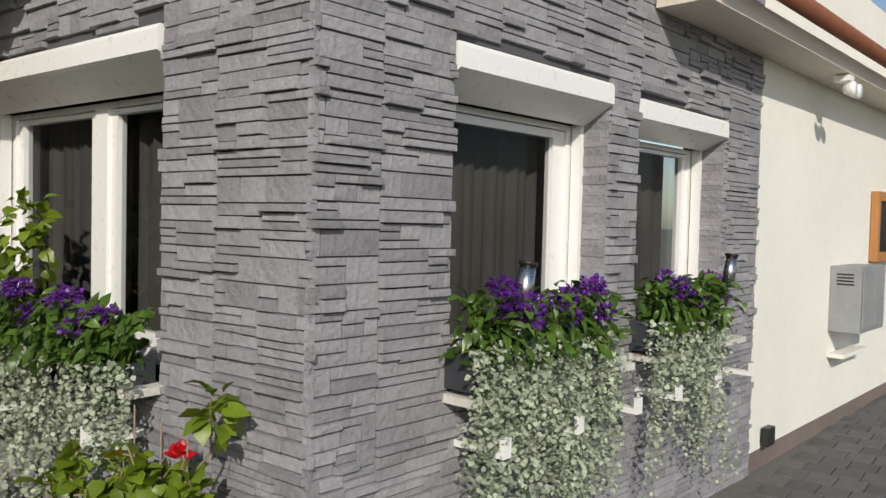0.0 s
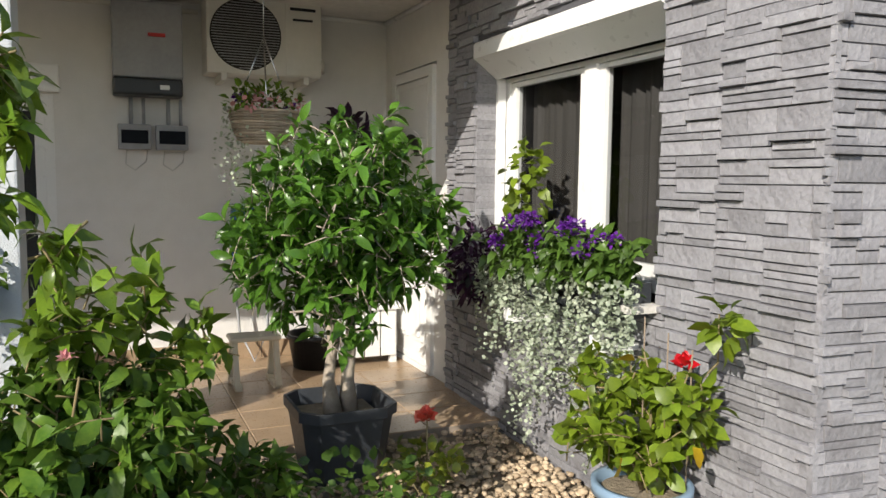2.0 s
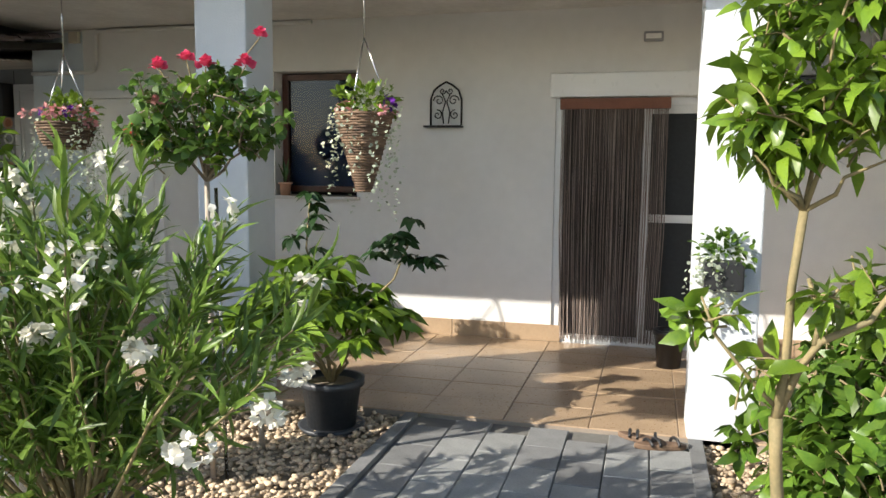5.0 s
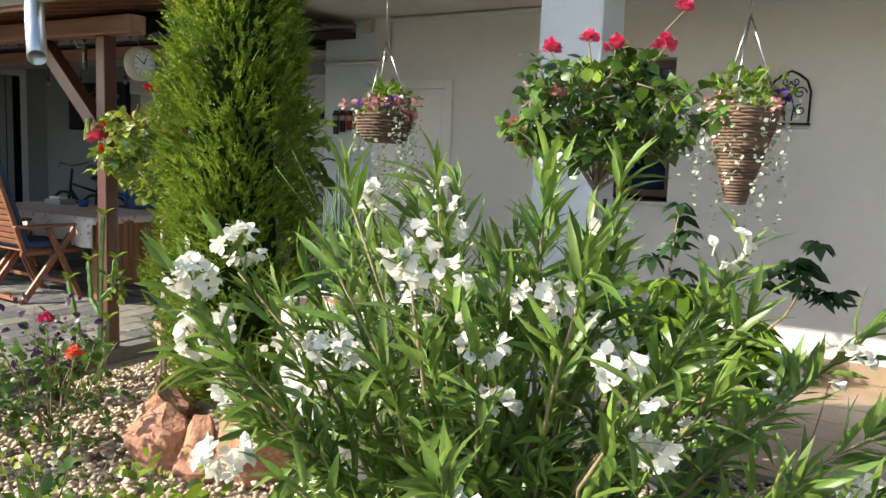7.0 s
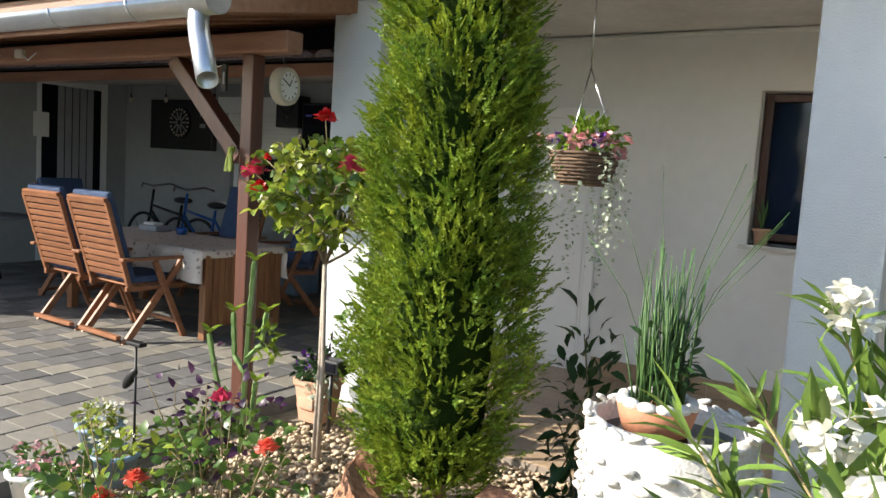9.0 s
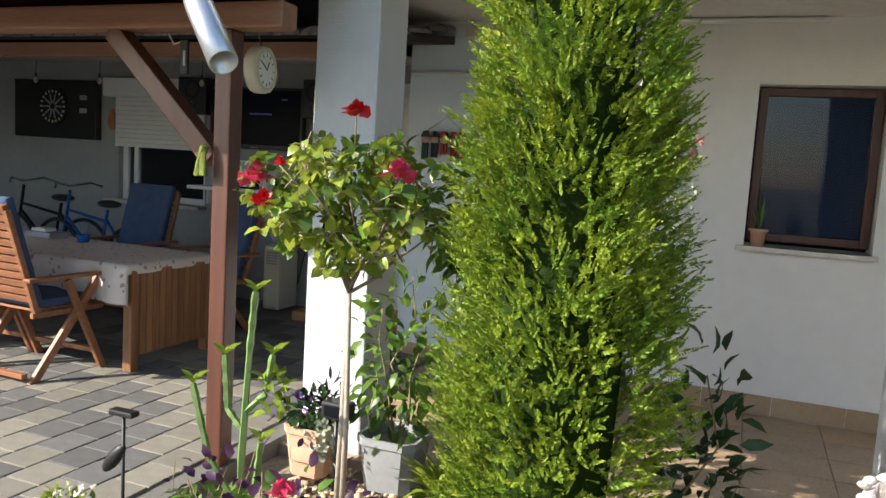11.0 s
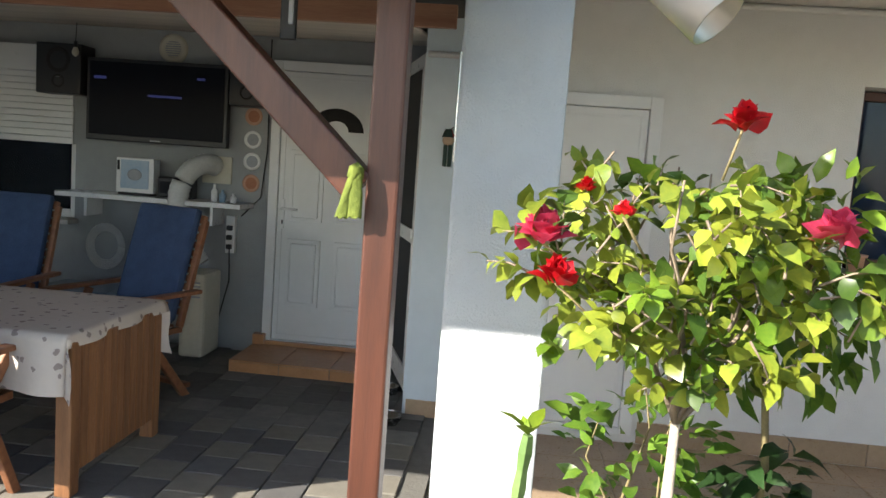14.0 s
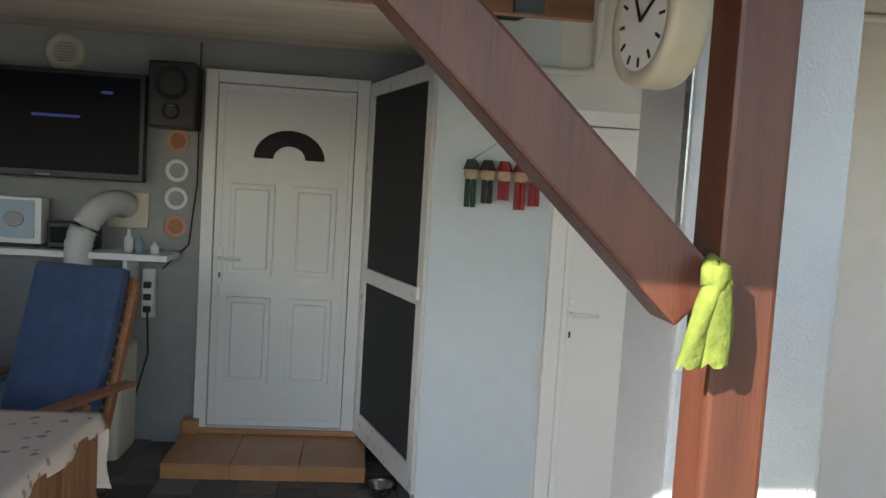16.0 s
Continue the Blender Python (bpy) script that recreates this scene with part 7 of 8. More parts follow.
boxpart("end_rail", (0.905, 0.914, -0.33, 0.33, 0.12, 0.17), "table_wood", t)
cl = material("floral_cloth", (0.62, 0.55, 0.49), 0.8, second=(0.58, 0.51, 0.45), scale=3, bump=0.002, bump_scale=30)
n_, l_ = cl.node_tree.nodes, cl.node_tree.links
co = n_.new("ShaderNodeTexCoord")
vo = n_.new("ShaderNodeTexVoronoi")
vo.inputs["Scale"].default_value = 16
wv = n_.new("ShaderNodeTexNoise")
wv.inputs["Scale"].default_value = 34
l_.new(co.outputs["Object"], vo.inputs["Vector"])
l_.new(co.outputs["Object"], wv.inputs["Vector"])
ad = n_.new("ShaderNodeMath")
ad.operation = "MULTIPLY_ADD"
ad.inputs[1].default_value = 0.55
l_.new(wv.outputs["Fac"], ad.inputs[0])
l_.new(vo.outputs["Distance"], ad.inputs[2])
lt = n_.new("ShaderNodeMath")
lt.operation = "LESS_THAN"
lt.inputs[1].default_value = 0.5
l_.new(ad.outputs[0], lt.inputs[0])
mx = n_.new("ShaderNodeMix")
mx.data_type = "RGBA"
mx.inputs["B"].default_value = (0.3, 0.24, 0.22, 1)
bs = n_["Principled BSDF"]
l_.new(bs.inputs["Base Color"].links[0].from_socket, mx.inputs["A"])
l_.new(lt.outputs[0], mx.inputs["Factor"])
l_.new(mx.outputs["Result"], bs.inputs["Base Color"])
vs, fs = [], []
NX, NY = 64, 44
hx, hy, drop = 0.95, 0.43, 0.24
for j in range(NY + 1):
    for i in range(NX + 1):
        u, v = -1.17 + 2.34 * i / NX - 0.0, -0.68 + 1.36 * j / NY
        x, y = max(-hx, min(0.93, u)), max(-hy, min(hy, v))
        ox, oy = abs(u - x), abs(v - y)
        if u > 0:
            ox *= 0.25
        d = math.hypot(ox, oy)
        wob = 0.025 * math.sin(u * 17) * min(1, oy / 0.1) + 0.02 * math.sin(v * 19) * min(1, ox / 0.1)
        z = 0.704 - d * 1.02 - 0.12 * min(ox * 4, oy) * (1 if u > 0 else 0.3)
        vs.append((x + (wob + 0.01 * min(1, ox * 30)) * (1 if u > x else -1) * (ox > 0), y + (0.012 + wob) * (1 if v > y else -1) * (oy > 0), z))
for j in range(NY):
    for i in range(NX):
        a = j * (NX + 1) + i
        fs.append((a, a + 1, a + NX + 2, a + NX + 1))
ob = pydata("tablecloth", vs, fs, cl, None, "pale floral cloth draped over the garden table", True)
ob.location = (-8.4, 5.37, TZ)
tagged(ob, category="tablecloth")
t = thing("blue_bowl", (-8.55, 5.6, TZ + 0.706), "small bright blue plastic bowl on the table", "bowl")
lathe("bowl", [(0.001, 0), (0.04, 0), (0.055, 0.06), (0.05, 0.06), (0.036, 0.01), (0.001, 0.008)], "blue_plastic", t, seg=22)
t = thing("glass_tray", (-8.95, 5.62, TZ + 0.706), "clear plastic tray with pale contents on the table", "tray")
boxpart("tray", (-0.13, 0.13, -0.09, 0.09, 0, 0.05), "panel_grey", t, bevel=0.012)
boxpart("packet", (-0.1, 0.05, -0.06, 0.05, 0.05, 0.075), "white", t, bevel=0.01)


def bicycle(at, rz, label, mat):
    t = thing("bicycle", at, label, "bicycle", "bicycles against the terrace wall", rz=rz)
    for x in (-0.52, 0.52):
        bm = bmesh.new()
        vs, fs = tube_data([(x + 0.33 * math.cos(a), 0, 0.34 + 0.33 * math.sin(a)) for a in np.linspace(0, 2 * math.pi, 41)], 0.02, 8)
        wheel = pydata("wheel", vs, fs, "black", t, smooth=True)
        vs, fs = [], []
        for k in range(14):
            a = 2 * math.pi * k / 14
            tube_data([(x, 0, 0.34), (x + 0.32 * math.cos(a), 0, 0.34 + 0.32 * math.sin(a))], 0.0015, 4, vs, fs)
        pydata("spoke_set", vs, fs, "steel", wheel)
        bm.free()
    for a, b in (((-0.52, 0, 0.34), (-0.08, 0, 0.3)), ((-0.08, 0, 0.3), (-0.2, 0, 0.82)), ((-0.52, 0, 0.34), (-0.18, 0, 0.72)), ((-0.18, 0, 0.7), (0.36, 0, 0.78)), ((-0.08, 0, 0.3), (0.37, 0, 0.7)), ((0.34, 0, 0.98), (0.4, 0, 0.66)), ((0.4, 0, 0.66), (0.52, 0, 0.34))):
        tube("frame_tube", [a, b], 0.016, mat, t)
    tube("handlebar", [(0.2, -0.28, 1.02), (0.28, -0.2, 1.06), (0.34, 0, 1.02), (0.28, 0.2, 1.06), (0.2, 0.28, 1.02)], 0.013, "steel", t)
    bm = bmesh.new()
    bmesh.ops.create_uvsphere(bm, u_segments=16, v_segments=8, radius=1, matrix=Matrix.Translation((-0.22, 0, 0.88)) @ Matrix.Diagonal((0.14, 0.09, 0.04, 1)))
    part("saddle", bm, "black", t, smooth=True)
    return t


bicycle((-10.75, 7.2, TZ), 180, "black city bicycle leaning at the terrace wall", "iron")
bicycle((-9.9, 7.0, TZ), 176, "blue bicycle standing behind the chairs", "blue_plastic")

# lime cloth over the brace
t = thing("lime_cloth", (-6.135, 3.998, 1.39), "lime yellow work cloth hung over the pergola brace", "cloth")
vs, fs = [], []
for s, x1, z1, w1 in ((-1, -0.028, -0.055, 0.016), (1, 0.008, -0.052, 0.02)):
    base = len(vs)
    for j in range(13):
        v = j / 12
        cx = 0.004 + (x1 - 0.004) * v ** 0.8
        cz = 0.07 + 0.008 * s * (1 - v) + (z1 - 0.07) * v
        w, d = 0.013 + (w1 - 0.013) * min(1, v * 1.6), 0.012 - 0.003 * v
        for i in range(14):
            a = 2 * math.pi * i / 14
            k = 1 + 0.13 * math.sin(3 * a + 4 * v + s) + 0.06 * math.sin(7 * a + 9 * v)
            vs.append((cx + w * k * math.cos(a), -0.016 - d + d * k * math.sin(a), cz + 0.004 * math.sin(5 * a) * v))
    for j in range(12):
        for i in range(14):
            fs.append((base + j * 14 + i, base + j * 14 + (i + 1) % 14, base + (j + 1) * 14 + (i + 1) % 14, base + (j + 1) * 14 + i))
pydata("cloth", vs, fs, "lime", t, smooth=True)
tube("cloth_fold", [(-0.008, -0.026, 0.05), (-0.004, -0.018, 0.073), (0.003, -0.002, 0.08), (0.011, -0.012, 0.073), (0.013, -0.026, 0.05)], [0.011, 0.012, 0.012, 0.012, 0.012], "lime", t, seg=10)

# round clock hanging from the beam
t = thing("round_clock", (-6.1, 4.34, 1.85), "round cream double-sided clock hanging under the beam", "clock", rz=8)
lv, lf = lathe_data([(0.001, -0.03), (0.085, -0.03), (0.09, -0.034), (0.108, -0.034), (0.112, -0.02), (0.112, 0.02), (0.108, 0.034), (0.09, 0.034), (0.085, 0.03), (0.001, 0.03)], 40)
pydata("case", [(z, x, y) for x, y, z in lv], lf, "clock_white", t, smooth=True)
for s in (-1, 1):
    lv, lf = lathe_data([(0.001, 0.001), (0.084, 0.001)], 32)
    pydata("dial", [(s * (0.031 + z), x, y) for x, y, z in lv], lf, "white", t)
    for k in range(12):
        a = 2 * math.pi * k / 12
        m = Matrix.Translation((s * 0.033, 0.07 * math.cos(a), 0.07 * math.sin(a))) @ Matrix.Rotation(a, 4, "X")
        boxpart("hour_mark", (-0.001, 0.001, -0.008, 0.008, -0.0025, 0.0025), "iron", t, bevel=0, m=m)
    for a, ln in ((1.1, 0.045), (2.6, 0.062)):
        m = Matrix.Translation((s * 0.035, 0, 0)) @ Matrix.Rotation(a, 4, "X")
        boxpart("hand", (-0.001, 0.001, 0, ln, -0.003, 0.003), "iron", t, bevel=0, m=m)
tube("hanger", [(0, 0, 0.11), (0, -0.06, 0.2), (0.0, -0.22, 0.22)], 0.004, "steel", t)

t = thing("thermometer_strip", (-5.995, 4.62, 1.5), "dark narrow metal rail fixed on the column", "rail")
boxpart("rail", (0.06, 0.075, -0.05, -0.02, 0, 0.36), "steel", t, bevel=0.002)

# cable boxes on the beam
for x in (-8.3, -8.75):
    t = thing("cable_box", (x, 4.0, 2.045), "small cream junction box with cable on the beam", "junction box", "junction boxes on the beam")
    boxpart("casing", (-0.045, 0.045, -0.035, 0, -0.03, 0.03), "clock_white", t, bevel=0.008)
    tube("cable", [(0.04, -0.02, 0), (0.12, -0.03, -0.05), (0.2, -0.015, 0.0)], 0.005, "hose", t)

# feeding bowls
for x, y, r in ((-6.43, 6.86, 0.07), (-6.34, 6.3, 0.085)):
    t = thing("metal_bowl", (x, y, TZ), "stainless steel pet bowl on the terrace floor", "bowl", "pet bowls by the screen door")
    lathe("bowl", [(0.001, 0.004), (r * 0.8, 0.0), (r, 0.05), (r * 1.05, 0.052), (r * 0.9, 0.045), (r * 0.7, 0.01), (0.001, 0.008)], "steel", t, seg=28)

# left wall: door, curtain, wreath, lantern
t = thing("door_left", (-12.25, 6.9, TZ), "dark glazed door with grey curtains in the side wall", "door", rz=90, kind="structure")
boxpart("door_frame", (-0.55, 0.4, -0.02, 0.0, 0, 2.3), "white", t)
boxpart("door_glass", (-0.5, 0.3, -0.03, -0.021, 0.03, 2.2), "screen", t)
for k in range(5):
    boxpart("curtain_fold", (-0.3 + 0.1 * k, -0.215 + 0.1 * k, -0.045, -0.031, 0.05, 2.2), "panel_grey", t, bevel=0.01)
boxpart("notice", (-0.62, -0.42, -0.05, -0.046, 1.55, 1.85), "white", t)
t = thing("dried_wreath", (-12.85, 6.33, 1.82), "dried brown wreath hanging on the grey wall", "wreath")
crown(t, 170, (0, -0.04, 0), (0.24, 0.05, 0.24), 0.09, "dark_leaf", 121, 0.4, 0.6)
t = thing("wall_lantern", (-12.75, 6.3, 2.2), "dark wall lantern on the grey wall", "lantern")
lathe("shade", [(0.02, 0.06), (0.14, 0.0), (0.13, -0.01)], "iron", t, seg=18)
lathe("glass", [(0.05, -0.01), (0.06, -0.1), (0.001, -0.12)], "panel_grey", t, seg=14)
t = thing("side_table", (-10.9, 5.0, TZ), "dark garden side table at the back of the terrace", "table")
lathe("tabletop", [(0.001, 0.68), (0.45, 0.68), (0.45, 0.71), (0.001, 0.71)], "grey_metal", t, seg=28)
for k in range(3):
    a = 2.1 * k
    tube("leg", [(0.1 * math.cos(a), 0.1 * math.sin(a), 0.68), (0.36 * math.cos(a), 0.36 * math.sin(a), 0.0)], 0.018, "iron", t)

# ---- garden bed by the terrace ----
t = thing("cactus", (-5.7, 3.72, GZ), "tall branching green cactus-like spurge", "succulent")
arms = [[(0, 0, 0), (0.01, 0, 0.4), (0.03, 0, 0.75), (0.05, 0, 1.0)], [(0.01, 0, 0.42), (-0.07, 0, 0.5), (-0.09, 0, 0.72)], [(-0.02, 0, 0.1), (-0.12, -0.05, 0.3), (-0.2, -0.06, 0.6)],
        [(0.02, 0, 0.5), (0.1, 0.02, 0.58), (0.13, 0.02, 0.75)], [(0.03, 0, 0.1), (0.1, -0.03, 0.2), (0.12, -0.03, 0.4)]]
for pts in arms:
    vs, fs = tube_data([Vector(pts[0]).lerp(Vector(pts[1]), k / 4) for k in range(4)] + [Vector(pts[-2]).lerp(Vector(pts[-1]), k / 6) for k in range(7)], [0.013 + 0.004 * (i % 2) for i in range(11)], 5)
    arm = pydata("arm", vs, fs, "succulent", t)
    tip = Vector(pts[-1])
    leaves("tip_leaf", [tip] * 6, [(math.cos(k), math.sin(k), 0.9) for k in range(6)], 0.07, "hibis", arm, 0.45)
crown(t, 26, (0.15, 0.0, 0.6), (0.06, 0.06, 0.1), 0.07, "hibis", 131, 0.5, 0.2)


def planter(name, at, kind, label, builder):
    t = thing(name, at, label, "planter")
    builder(t)
    return t


def peach(t):
    square_pot(t, 0.24, 0.18, 0.24, "peach_pot")
    boxpart("relief", (-0.06, 0.06, -0.112, -0.104, 0.08, 0.15), "peach_pot", t, bevel=0.008)
    crown(t, 220, (0, 0, 0.3), (0.17, 0.15, 0.1), 0.05, "dark_leaf", 141, 0.5, 0.2)
    trails(t, 14, [(0.1, -0.1, 0.28)] * 3, 0.2, 0.025, "silver", 142, "trailing_foliage", 12)
    crown(t, 40, (0.06, 0.02, 0.36), (0.09, 0.08, 0.09), 0.08, "purple_leaf", 143, 0.25, 0.1)
    crown(t, 14, (-0.05, -0.05, 0.34), (0.06, 0.04, 0.04), 0.03, "violet", 144, 0.9, 0.2, name="flower_cluster")


planter("terracotta_planter", (-5.68, 4.28, GZ + 0.05), "", "peach terracotta planter with mixed violas and dark foliage", peach)


def grey_pot_plant(t):
    square_pot(t, 0.3, 0.23, 0.26, "grey_metal")
    branchy("stem", (0, 0, 0.2), [(-0.1, 0, 0.85), (0.12, 0, 0.9), (0.02, 0.05, 1.0), (0.15, 0, 0.6), (-0.12, 0, 0.55)], 0.007, "bark_green", t, 3)
    crown(t, 230, (0.02, 0, 0.62), (0.24, 0.18, 0.36), 0.085, "shrub", 151, 0.5, 0.25, 0.2, 0, 0.4)


planter("potted_shrub", (-5.3, 4.38, GZ + 0.02), "", "green shrub in a grey square pot by the column", grey_pot_plant)


def dark_citrus(t):
    pot(t, 0.15, 0.11, 0.22, "black")
    tube("stem", [(0, 0, 0.2), (0.03, 0, 0.7), (-0.02, 0, 1.15), (0.0, 0, 1.5)], [0.014, 0.012, 0.01, 0.006], "bark_green", t)
    crown(t, 260, (-0.02, 0, 1.25), (0.27, 0.22, 0.3), 0.1, "shrub", 161, 0.48, 0.3, 0.35, 0, 0.3, hang=0.3)
    crown(t, 70, (0.06, 0, 1.5), (0.22, 0.18, 0.14), 0.09, "lemon", 162, 0.48, 0.3, 0.2, 0.2, 0.3)
    crown(t, 40, (0.05, 0, 0.6), (0.1, 0.08, 0.25), 0.12, "dark_leaf", 163, 0.5, 0.2, 0.3, -0.4)


planter("potted_citrus", (-4.9, 4.45, PZ - 0.03), "", "leaning dark-leaved citrus in a black pot", dark_citrus)


def spider(t):
    pot(t, 0.11, 0.08, 0.14, "black")
    rng = np.random.default_rng(31)
    n = 60
    leaves("foliage", [(0, 0, 0.14)] * n, rng.normal(0, 0.6, (n, 3)) + (0, 0, 0.7), 0.22, "rose_yellow", t, 0.1, 0.1, 0.35, "", 0.3, 32)


planter("spider_plant", (-4.95, 4.1, GZ), "", "variegated spider plant in a small black pot", spider)


def laurel(t):
    branchy("stem", (0, 0, 0), [(-0.05, 0, 0.9), (0.1, 0, 0.6), (-0.15, 0.05, 0.5)], 0.008, "bark_green", t, 9)
    crown(t, 130, (-0.03, 0, 0.55), (0.14, 0.12, 0.45), 0.09, "dark_leaf", 171, 0.4, 0.2, 0.2, 0.2, 0.3)
    crown(t, 90, (0.05, 0, 0.15), (0.25, 0.2, 0.16), 0.08, "dark_leaf", 172, 0.4, 0.2, 0.2, 0.2, 0.3)


planter("cherry_laurel", (-3.88, 3.85, GZ), "", "upright dark cherry laurel behind the urn", laurel)


def rose_low(at, seed, blooms, s=1.0):
    t = thing("garden_rose", at, "shrub rose with pink and coral blooms in pebbles", "rose", "shrub roses in the bed")
    rr = random.Random(seed)
    branchy("stem", (0, 0, 0), [(rr.uniform(-0.3, 0.3) * s, rr.uniform(-0.25, 0.25) * s, rr.uniform(0.4, 0.75) * s) for _ in range(9)], 0.005, "bark_green", t, seed, 0.04)
    crown(t, int(260 * s), (0, 0, 0.3 * s), (0.34 * s, 0.3 * s, 0.26 * s), 0.05, "rose", seed, 0.7, 0.25, 0.2, 0, 0.4)
    crown(t, int(60 * s), (0, 0, 0.5 * s), (0.3 * s, 0.25 * s, 0.22 * s), 0.045, "purple_leaf" if seed % 2 else "rose_yellow", seed + 1, 0.6, 0.2, 0.2, 0, 0.4)
    for k, (x, y, z, m) in enumerate(blooms):
        tube("flower_stem", [(x * 0.5, y * 0.5, z * 0.5), (x, y, z - 0.02)], 0.003, "bark_green", t)
        flower_head("flower", (x, y, z), 0.05, m, t, seed + k)


rose_low((-4.95, 2.95, GZ), 181, [(-0.05, 0, 0.6, "pink"), (0.3, -0.1, 0.52, "coral")])
rose_low((-5.05, 2.55, GZ), 182, [(0.1, 0.0, 0.42, "coral"), (-0.1, 0.0, 0.3, "coral")], 0.9)
rose_low((-5.55, 3.35, GZ), 183, [], 0.7)
rose_low((-3.95, 2.25, GZ), 184, [], 0.7)
t = thing("yellow_shrub", (-3.72, 2.5, GZ), "low yellow-green shrub in front of the urn", "shrub")
crown(t, 200, (0, 0, 0.2), (0.3, 0.25, 0.2), 0.05, "hibis", 185, 0.7, 0.2)
for i, (x, y) in enumerate(((-6.0, 3.12), (-5.78, 3.05), (-5.85, 2.72), (-5.62, 2.68))):
    t = thing("bedding_pot", (x, y, TZ if i < 1 else GZ + 0.03), "small pale pot of low flowers at the bed's edge", "pot", "small pots at the bed's edge")
    pot(t, 0.1, 0.075, 0.14, "blue_pot" if i < 2 else "white", "pot")
    crown(t, 130, (0, 0, 0.17), (0.12, 0.12, 0.06), 0.035, "rose_yellow" if i < 2 else "rose", 190 + i, 0.6, 0.2)
    crown(t, 50, (0, 0, 0.2), (0.11, 0.11, 0.05), 0.022, "white_fl" if i < 2 else "pale_pink", 195 + i, 0.9, 0.3, name="flower_cluster")
t = thing("heron_stake", (-5.72, 3.1, GZ), "black metal bird figure on a thin stake", "garden ornament")
tube("stake", [(0, 0, 0), (0, 0, 0.66)], 0.006, "iron", t)
bm = bmesh.new()
bmesh.ops.create_uvsphere(bm, u_segments=14, v_segments=8, radius=1, matrix=Matrix.Translation((-0.04, 0, 0.5)) @ Matrix.Rotation(0.7, 4, "Y") @ Matrix.Diagonal((0.025, 0.02, 0.07, 1)))
part("body", bm, "iron", t, smooth=True)
boxpart("solar_cap", (-0.05, 0.05, -0.02, 0.02, 0.655, 0.675), "iron", t, bevel=0.006)
t = thing("solar_light", (-5.52, 4.2, GZ), "black solar spotlight on a short stake", "lamp")
tube("stake", [(0, 0, 0), (0, 0, 0.36)], 0.01, "black", t)
boxpart("head", (-0.07, 0.07, -0.03, 0.05, 0.36, 0.44), "black", t, bevel=0.012)
boxpart("lens", (-0.05, 0.05, -0.034, -0.03, 0.375, 0.425), "screen", t)

# ---- street side things ----
rz = math.degrees(RA)
p = RC + RD * 5.2 + RN * -0.02
t = thing("meter_cabinet", (p.x, p.y, 0.64), "grey metal meter cabinet on the street wall", "cabinet", rz=rz)
boxpart("casing", (-0.33, 0.33, -0.22, 0, 0, 0.5), "grey_metal", t, bevel=0.006)
boxpart("door", (-0.3, 0.02, -0.23, -0.221, 0.03, 0.47), "grey_metal", t)
boxpart("door", (0.03, 0.3, -0.23, -0.221, 0.03, 0.47), "grey_metal", t)
for k in range(4):
    boxpart("vent_slot", (-0.335, -0.329, -0.17, -0.05, 0.36 + 0.025 * k, 0.37 + 0.025 * k), "iron", t)
boxpart("base_ledge", (-0.33, 0.33, -0.12, 0, -0.2, -0.17), "stucco_street", t)
p = RC + RD * 6.4 + RN * -0.025
t = thing("window_6", (p.x, p.y, 1.15), "orange pine-framed window in the street wall", "window", rz=rz, kind="structure")
bm = bmesh.new()
for d in ((-0.5, -0.42, 0, 0.6), (0.42, 0.5, 0, 0.6), (-0.42, 0.42, 0.52, 0.6), (-0.42, 0.42, 0, 0.08)):
    bx(bm, d[0], d[1], -0.06, 0.0, d[2], d[3], 0.004)
part("window_frame", bm, "wood_orange", t)
part("pane", bx(bmesh.new(), -0.42, 0.42, -0.03, -0.02, 0.08, 0.52), "screen", t)
p = RC + RD * 4.2 + RN * -0.25
t = thing("floodlight", (p.x, p.y, 2.34), "white twin-head floodlight under the eaves", "floodlight", rz=rz)
boxpart("base", (-0.05, 0.05, -0.05, 0.05, 0.06, 0.1), "white", t)
for s in (-1, 1):
    lv, lf = lathe_data([(0.001, -0.07), (0.045, -0.07), (0.05, -0.05), (0.03, 0.0), (0.001, 0.01)], 20)
    pydata("head", [(x + s * 0.06, z - 0.02, y) for x, y, z in lv], lf, "white", t, smooth=True)
p = RC + RD * 3.62 + RN * -0.03
t = thing("wall_flap", (p.x, p.y, 0.02), "black flap vent low on the street wall", "vent", rz=rz)
boxpart("flap", (-0.06, 0.06, -0.05, 0.0, 0, 0.12), "black", t, bevel=0.01)
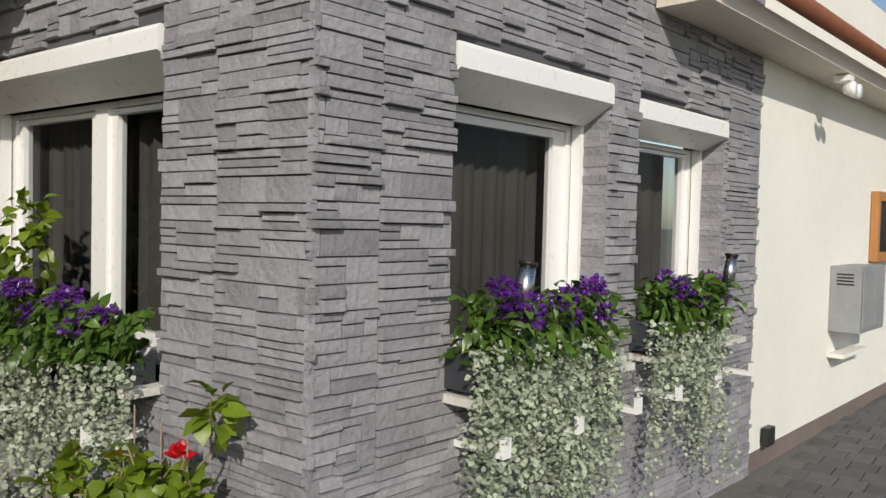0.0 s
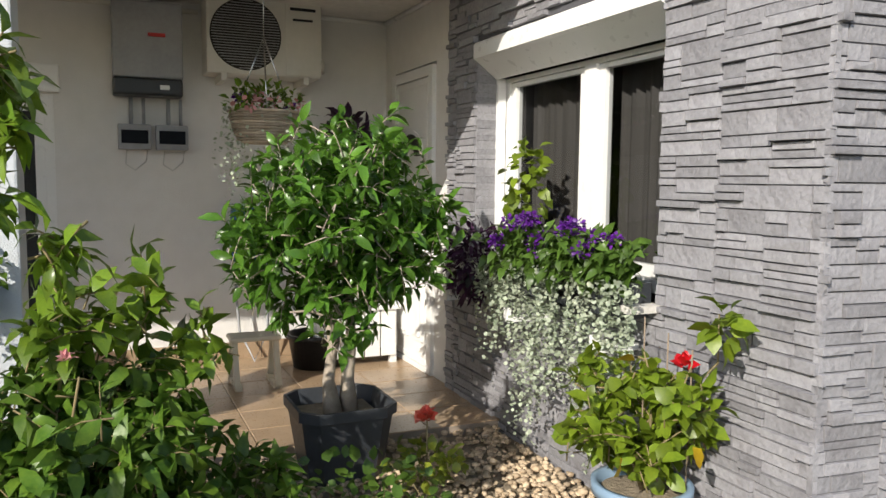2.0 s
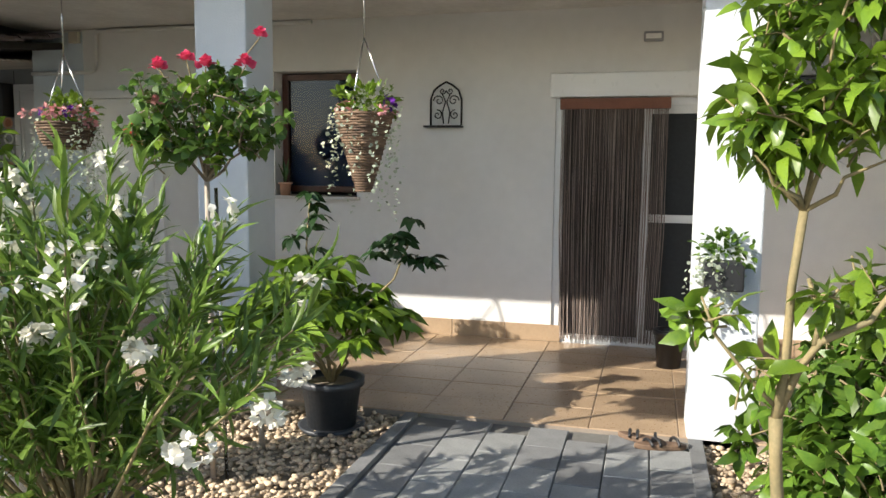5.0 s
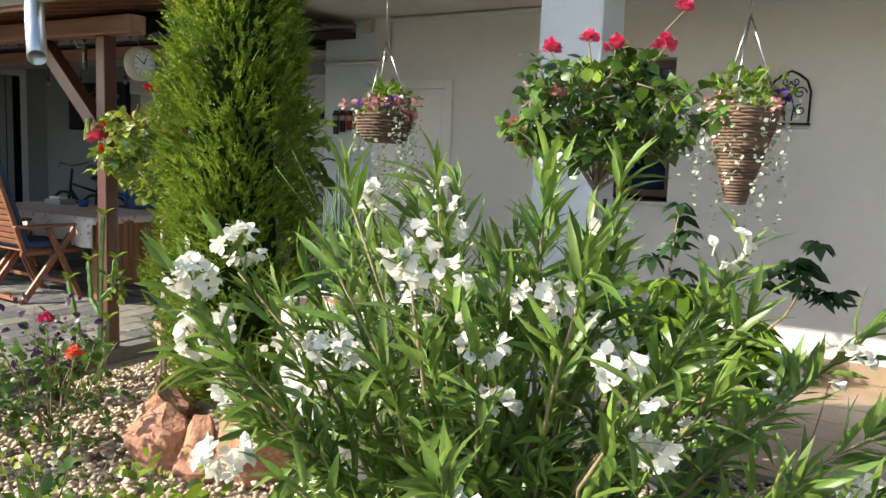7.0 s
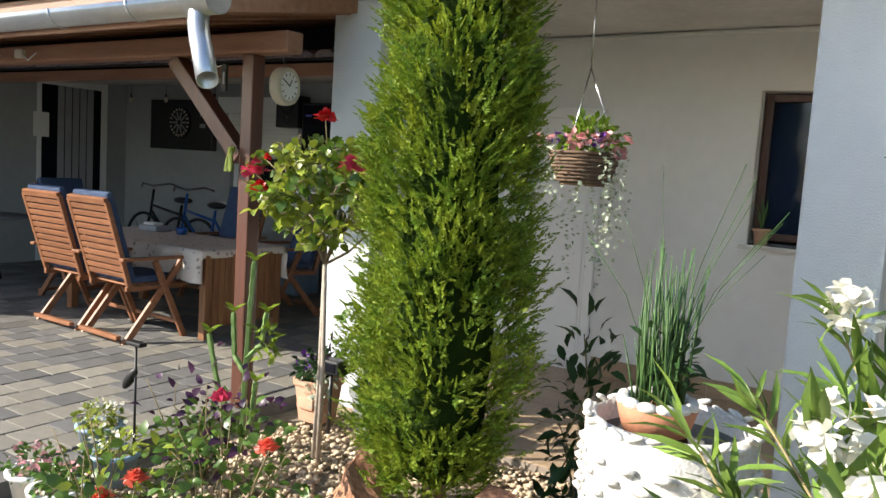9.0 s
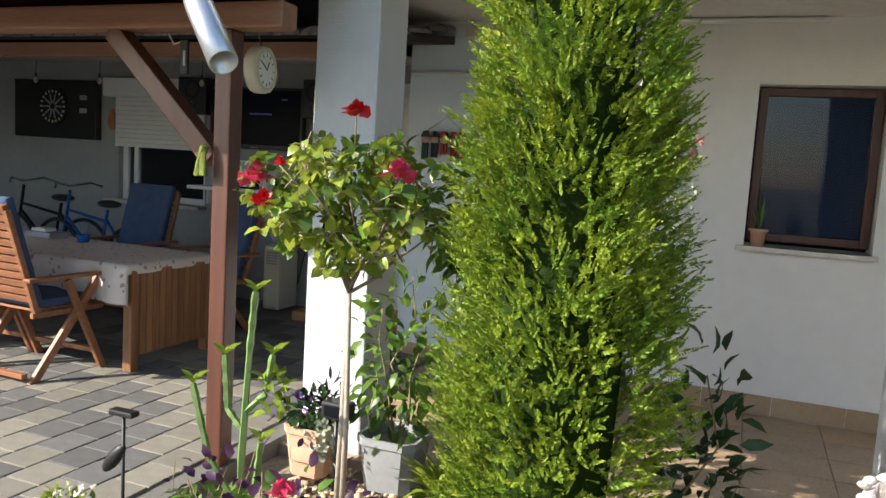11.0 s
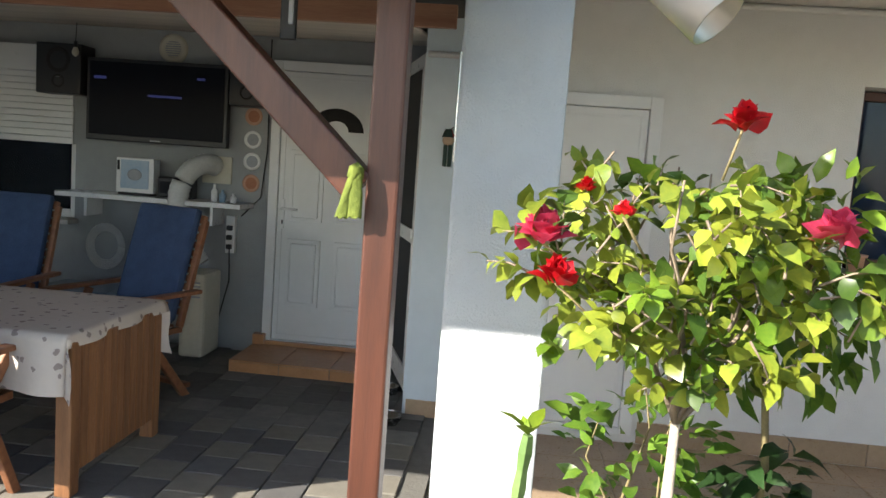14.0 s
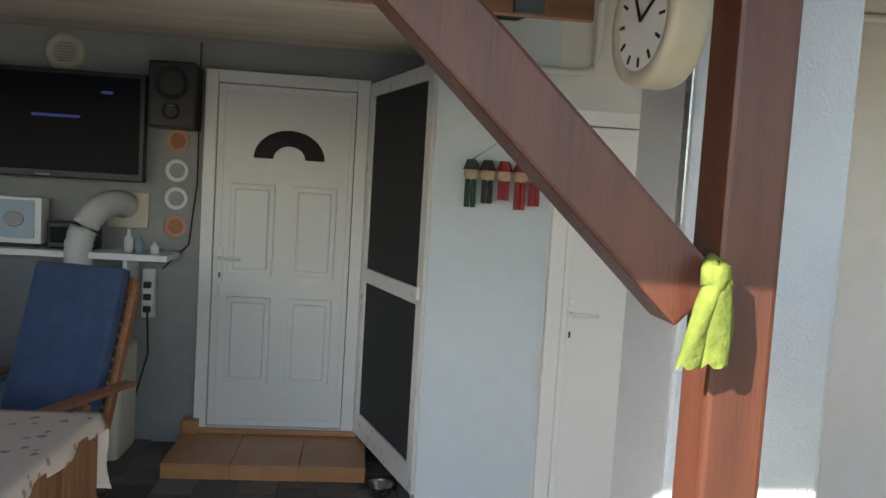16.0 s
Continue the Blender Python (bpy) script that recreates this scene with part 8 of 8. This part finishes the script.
for u in (0.74, 2.5):
    p = RC + RD * u + RN * -0.2
    t = thing("solar_torch", (p.x, p.y, 0.92), "chrome solar torch stuck in the flower box", "lamp", "solar torches in the flower boxes")
    tube("stake", [(0, 0, 0), (0.02, -0.01, 0.18)], 0.009, "steel", t)
    vs, fs = tube_data([(0.02, -0.01, 0.18), (0.04, -0.02, 0.34)], [0.034, 0.03], 16)
    pydata("head", vs, fs, "steel", t, smooth=True)
    vs, fs = tube_data([(0.04, -0.02, 0.34), (0.042, -0.021, 0.352)], [0.035, 0.034], 16)
    pydata("cap", vs, fs, "black", t, smooth=True)

# ---- floors and paving, piece by piece ----
xs = list(np.arange(-6.02, 2.13, 0.452))
grid_pieces(porch, "tile", xs, list(np.arange(4.5, 6.5, 0.332)), PZ, 0.004, 0.012, "tile", "tile", lambda x, y: True)
slabs = flat("garden_path", -2.02, -0.5, 0.3, 4.48, GZ + 0.03, "joint", "sand bed of the grey slab path", "path", thick=0.1)
grid_pieces(slabs, "slab", list(np.arange(-1.94, -0.52, 0.2)), list(np.arange(0.38, 4.48, 0.28)), GZ + 0.05, 0.005, 0.03, "slab slab_light", "slab", lambda x, y: True, 0.14)
for x in (-2.0, -0.52):
    for k in range(8):
        boxpart("border_slab", (x - 0.035, x + 0.035, 0.36 + 0.515 * k, 0.868 + 0.515 * k, GZ, GZ + 0.055), "slab", slabs)
grid_pieces(terrace, "paver", list(np.arange(-12.2, -6.0, 0.202)), list(np.arange(-1.2, 7.6, 0.208)), TZ, 0.006, 0.02, "paver paver_light", "paver_stuff",
            lambda x, y: -8.7 < x < -6.0 and 2.7 < y < 6.0, 0.104)
drive = flat("driveway", 2.6, 16, -2.5, 2.2, -0.13, "joint", "sand bed of the paved driveway", "pavement", thick=0.06)
grid_pieces(drive, "paver", list(np.arange(2.7, 12, 0.22)), list(np.arange(-0.6, 2.0, 0.165)), -0.115, 0.006, 0.02, "paver", "paver_stuff", lambda x, y: 5 < x < 9 and y > 0.9, 0.11, 120)
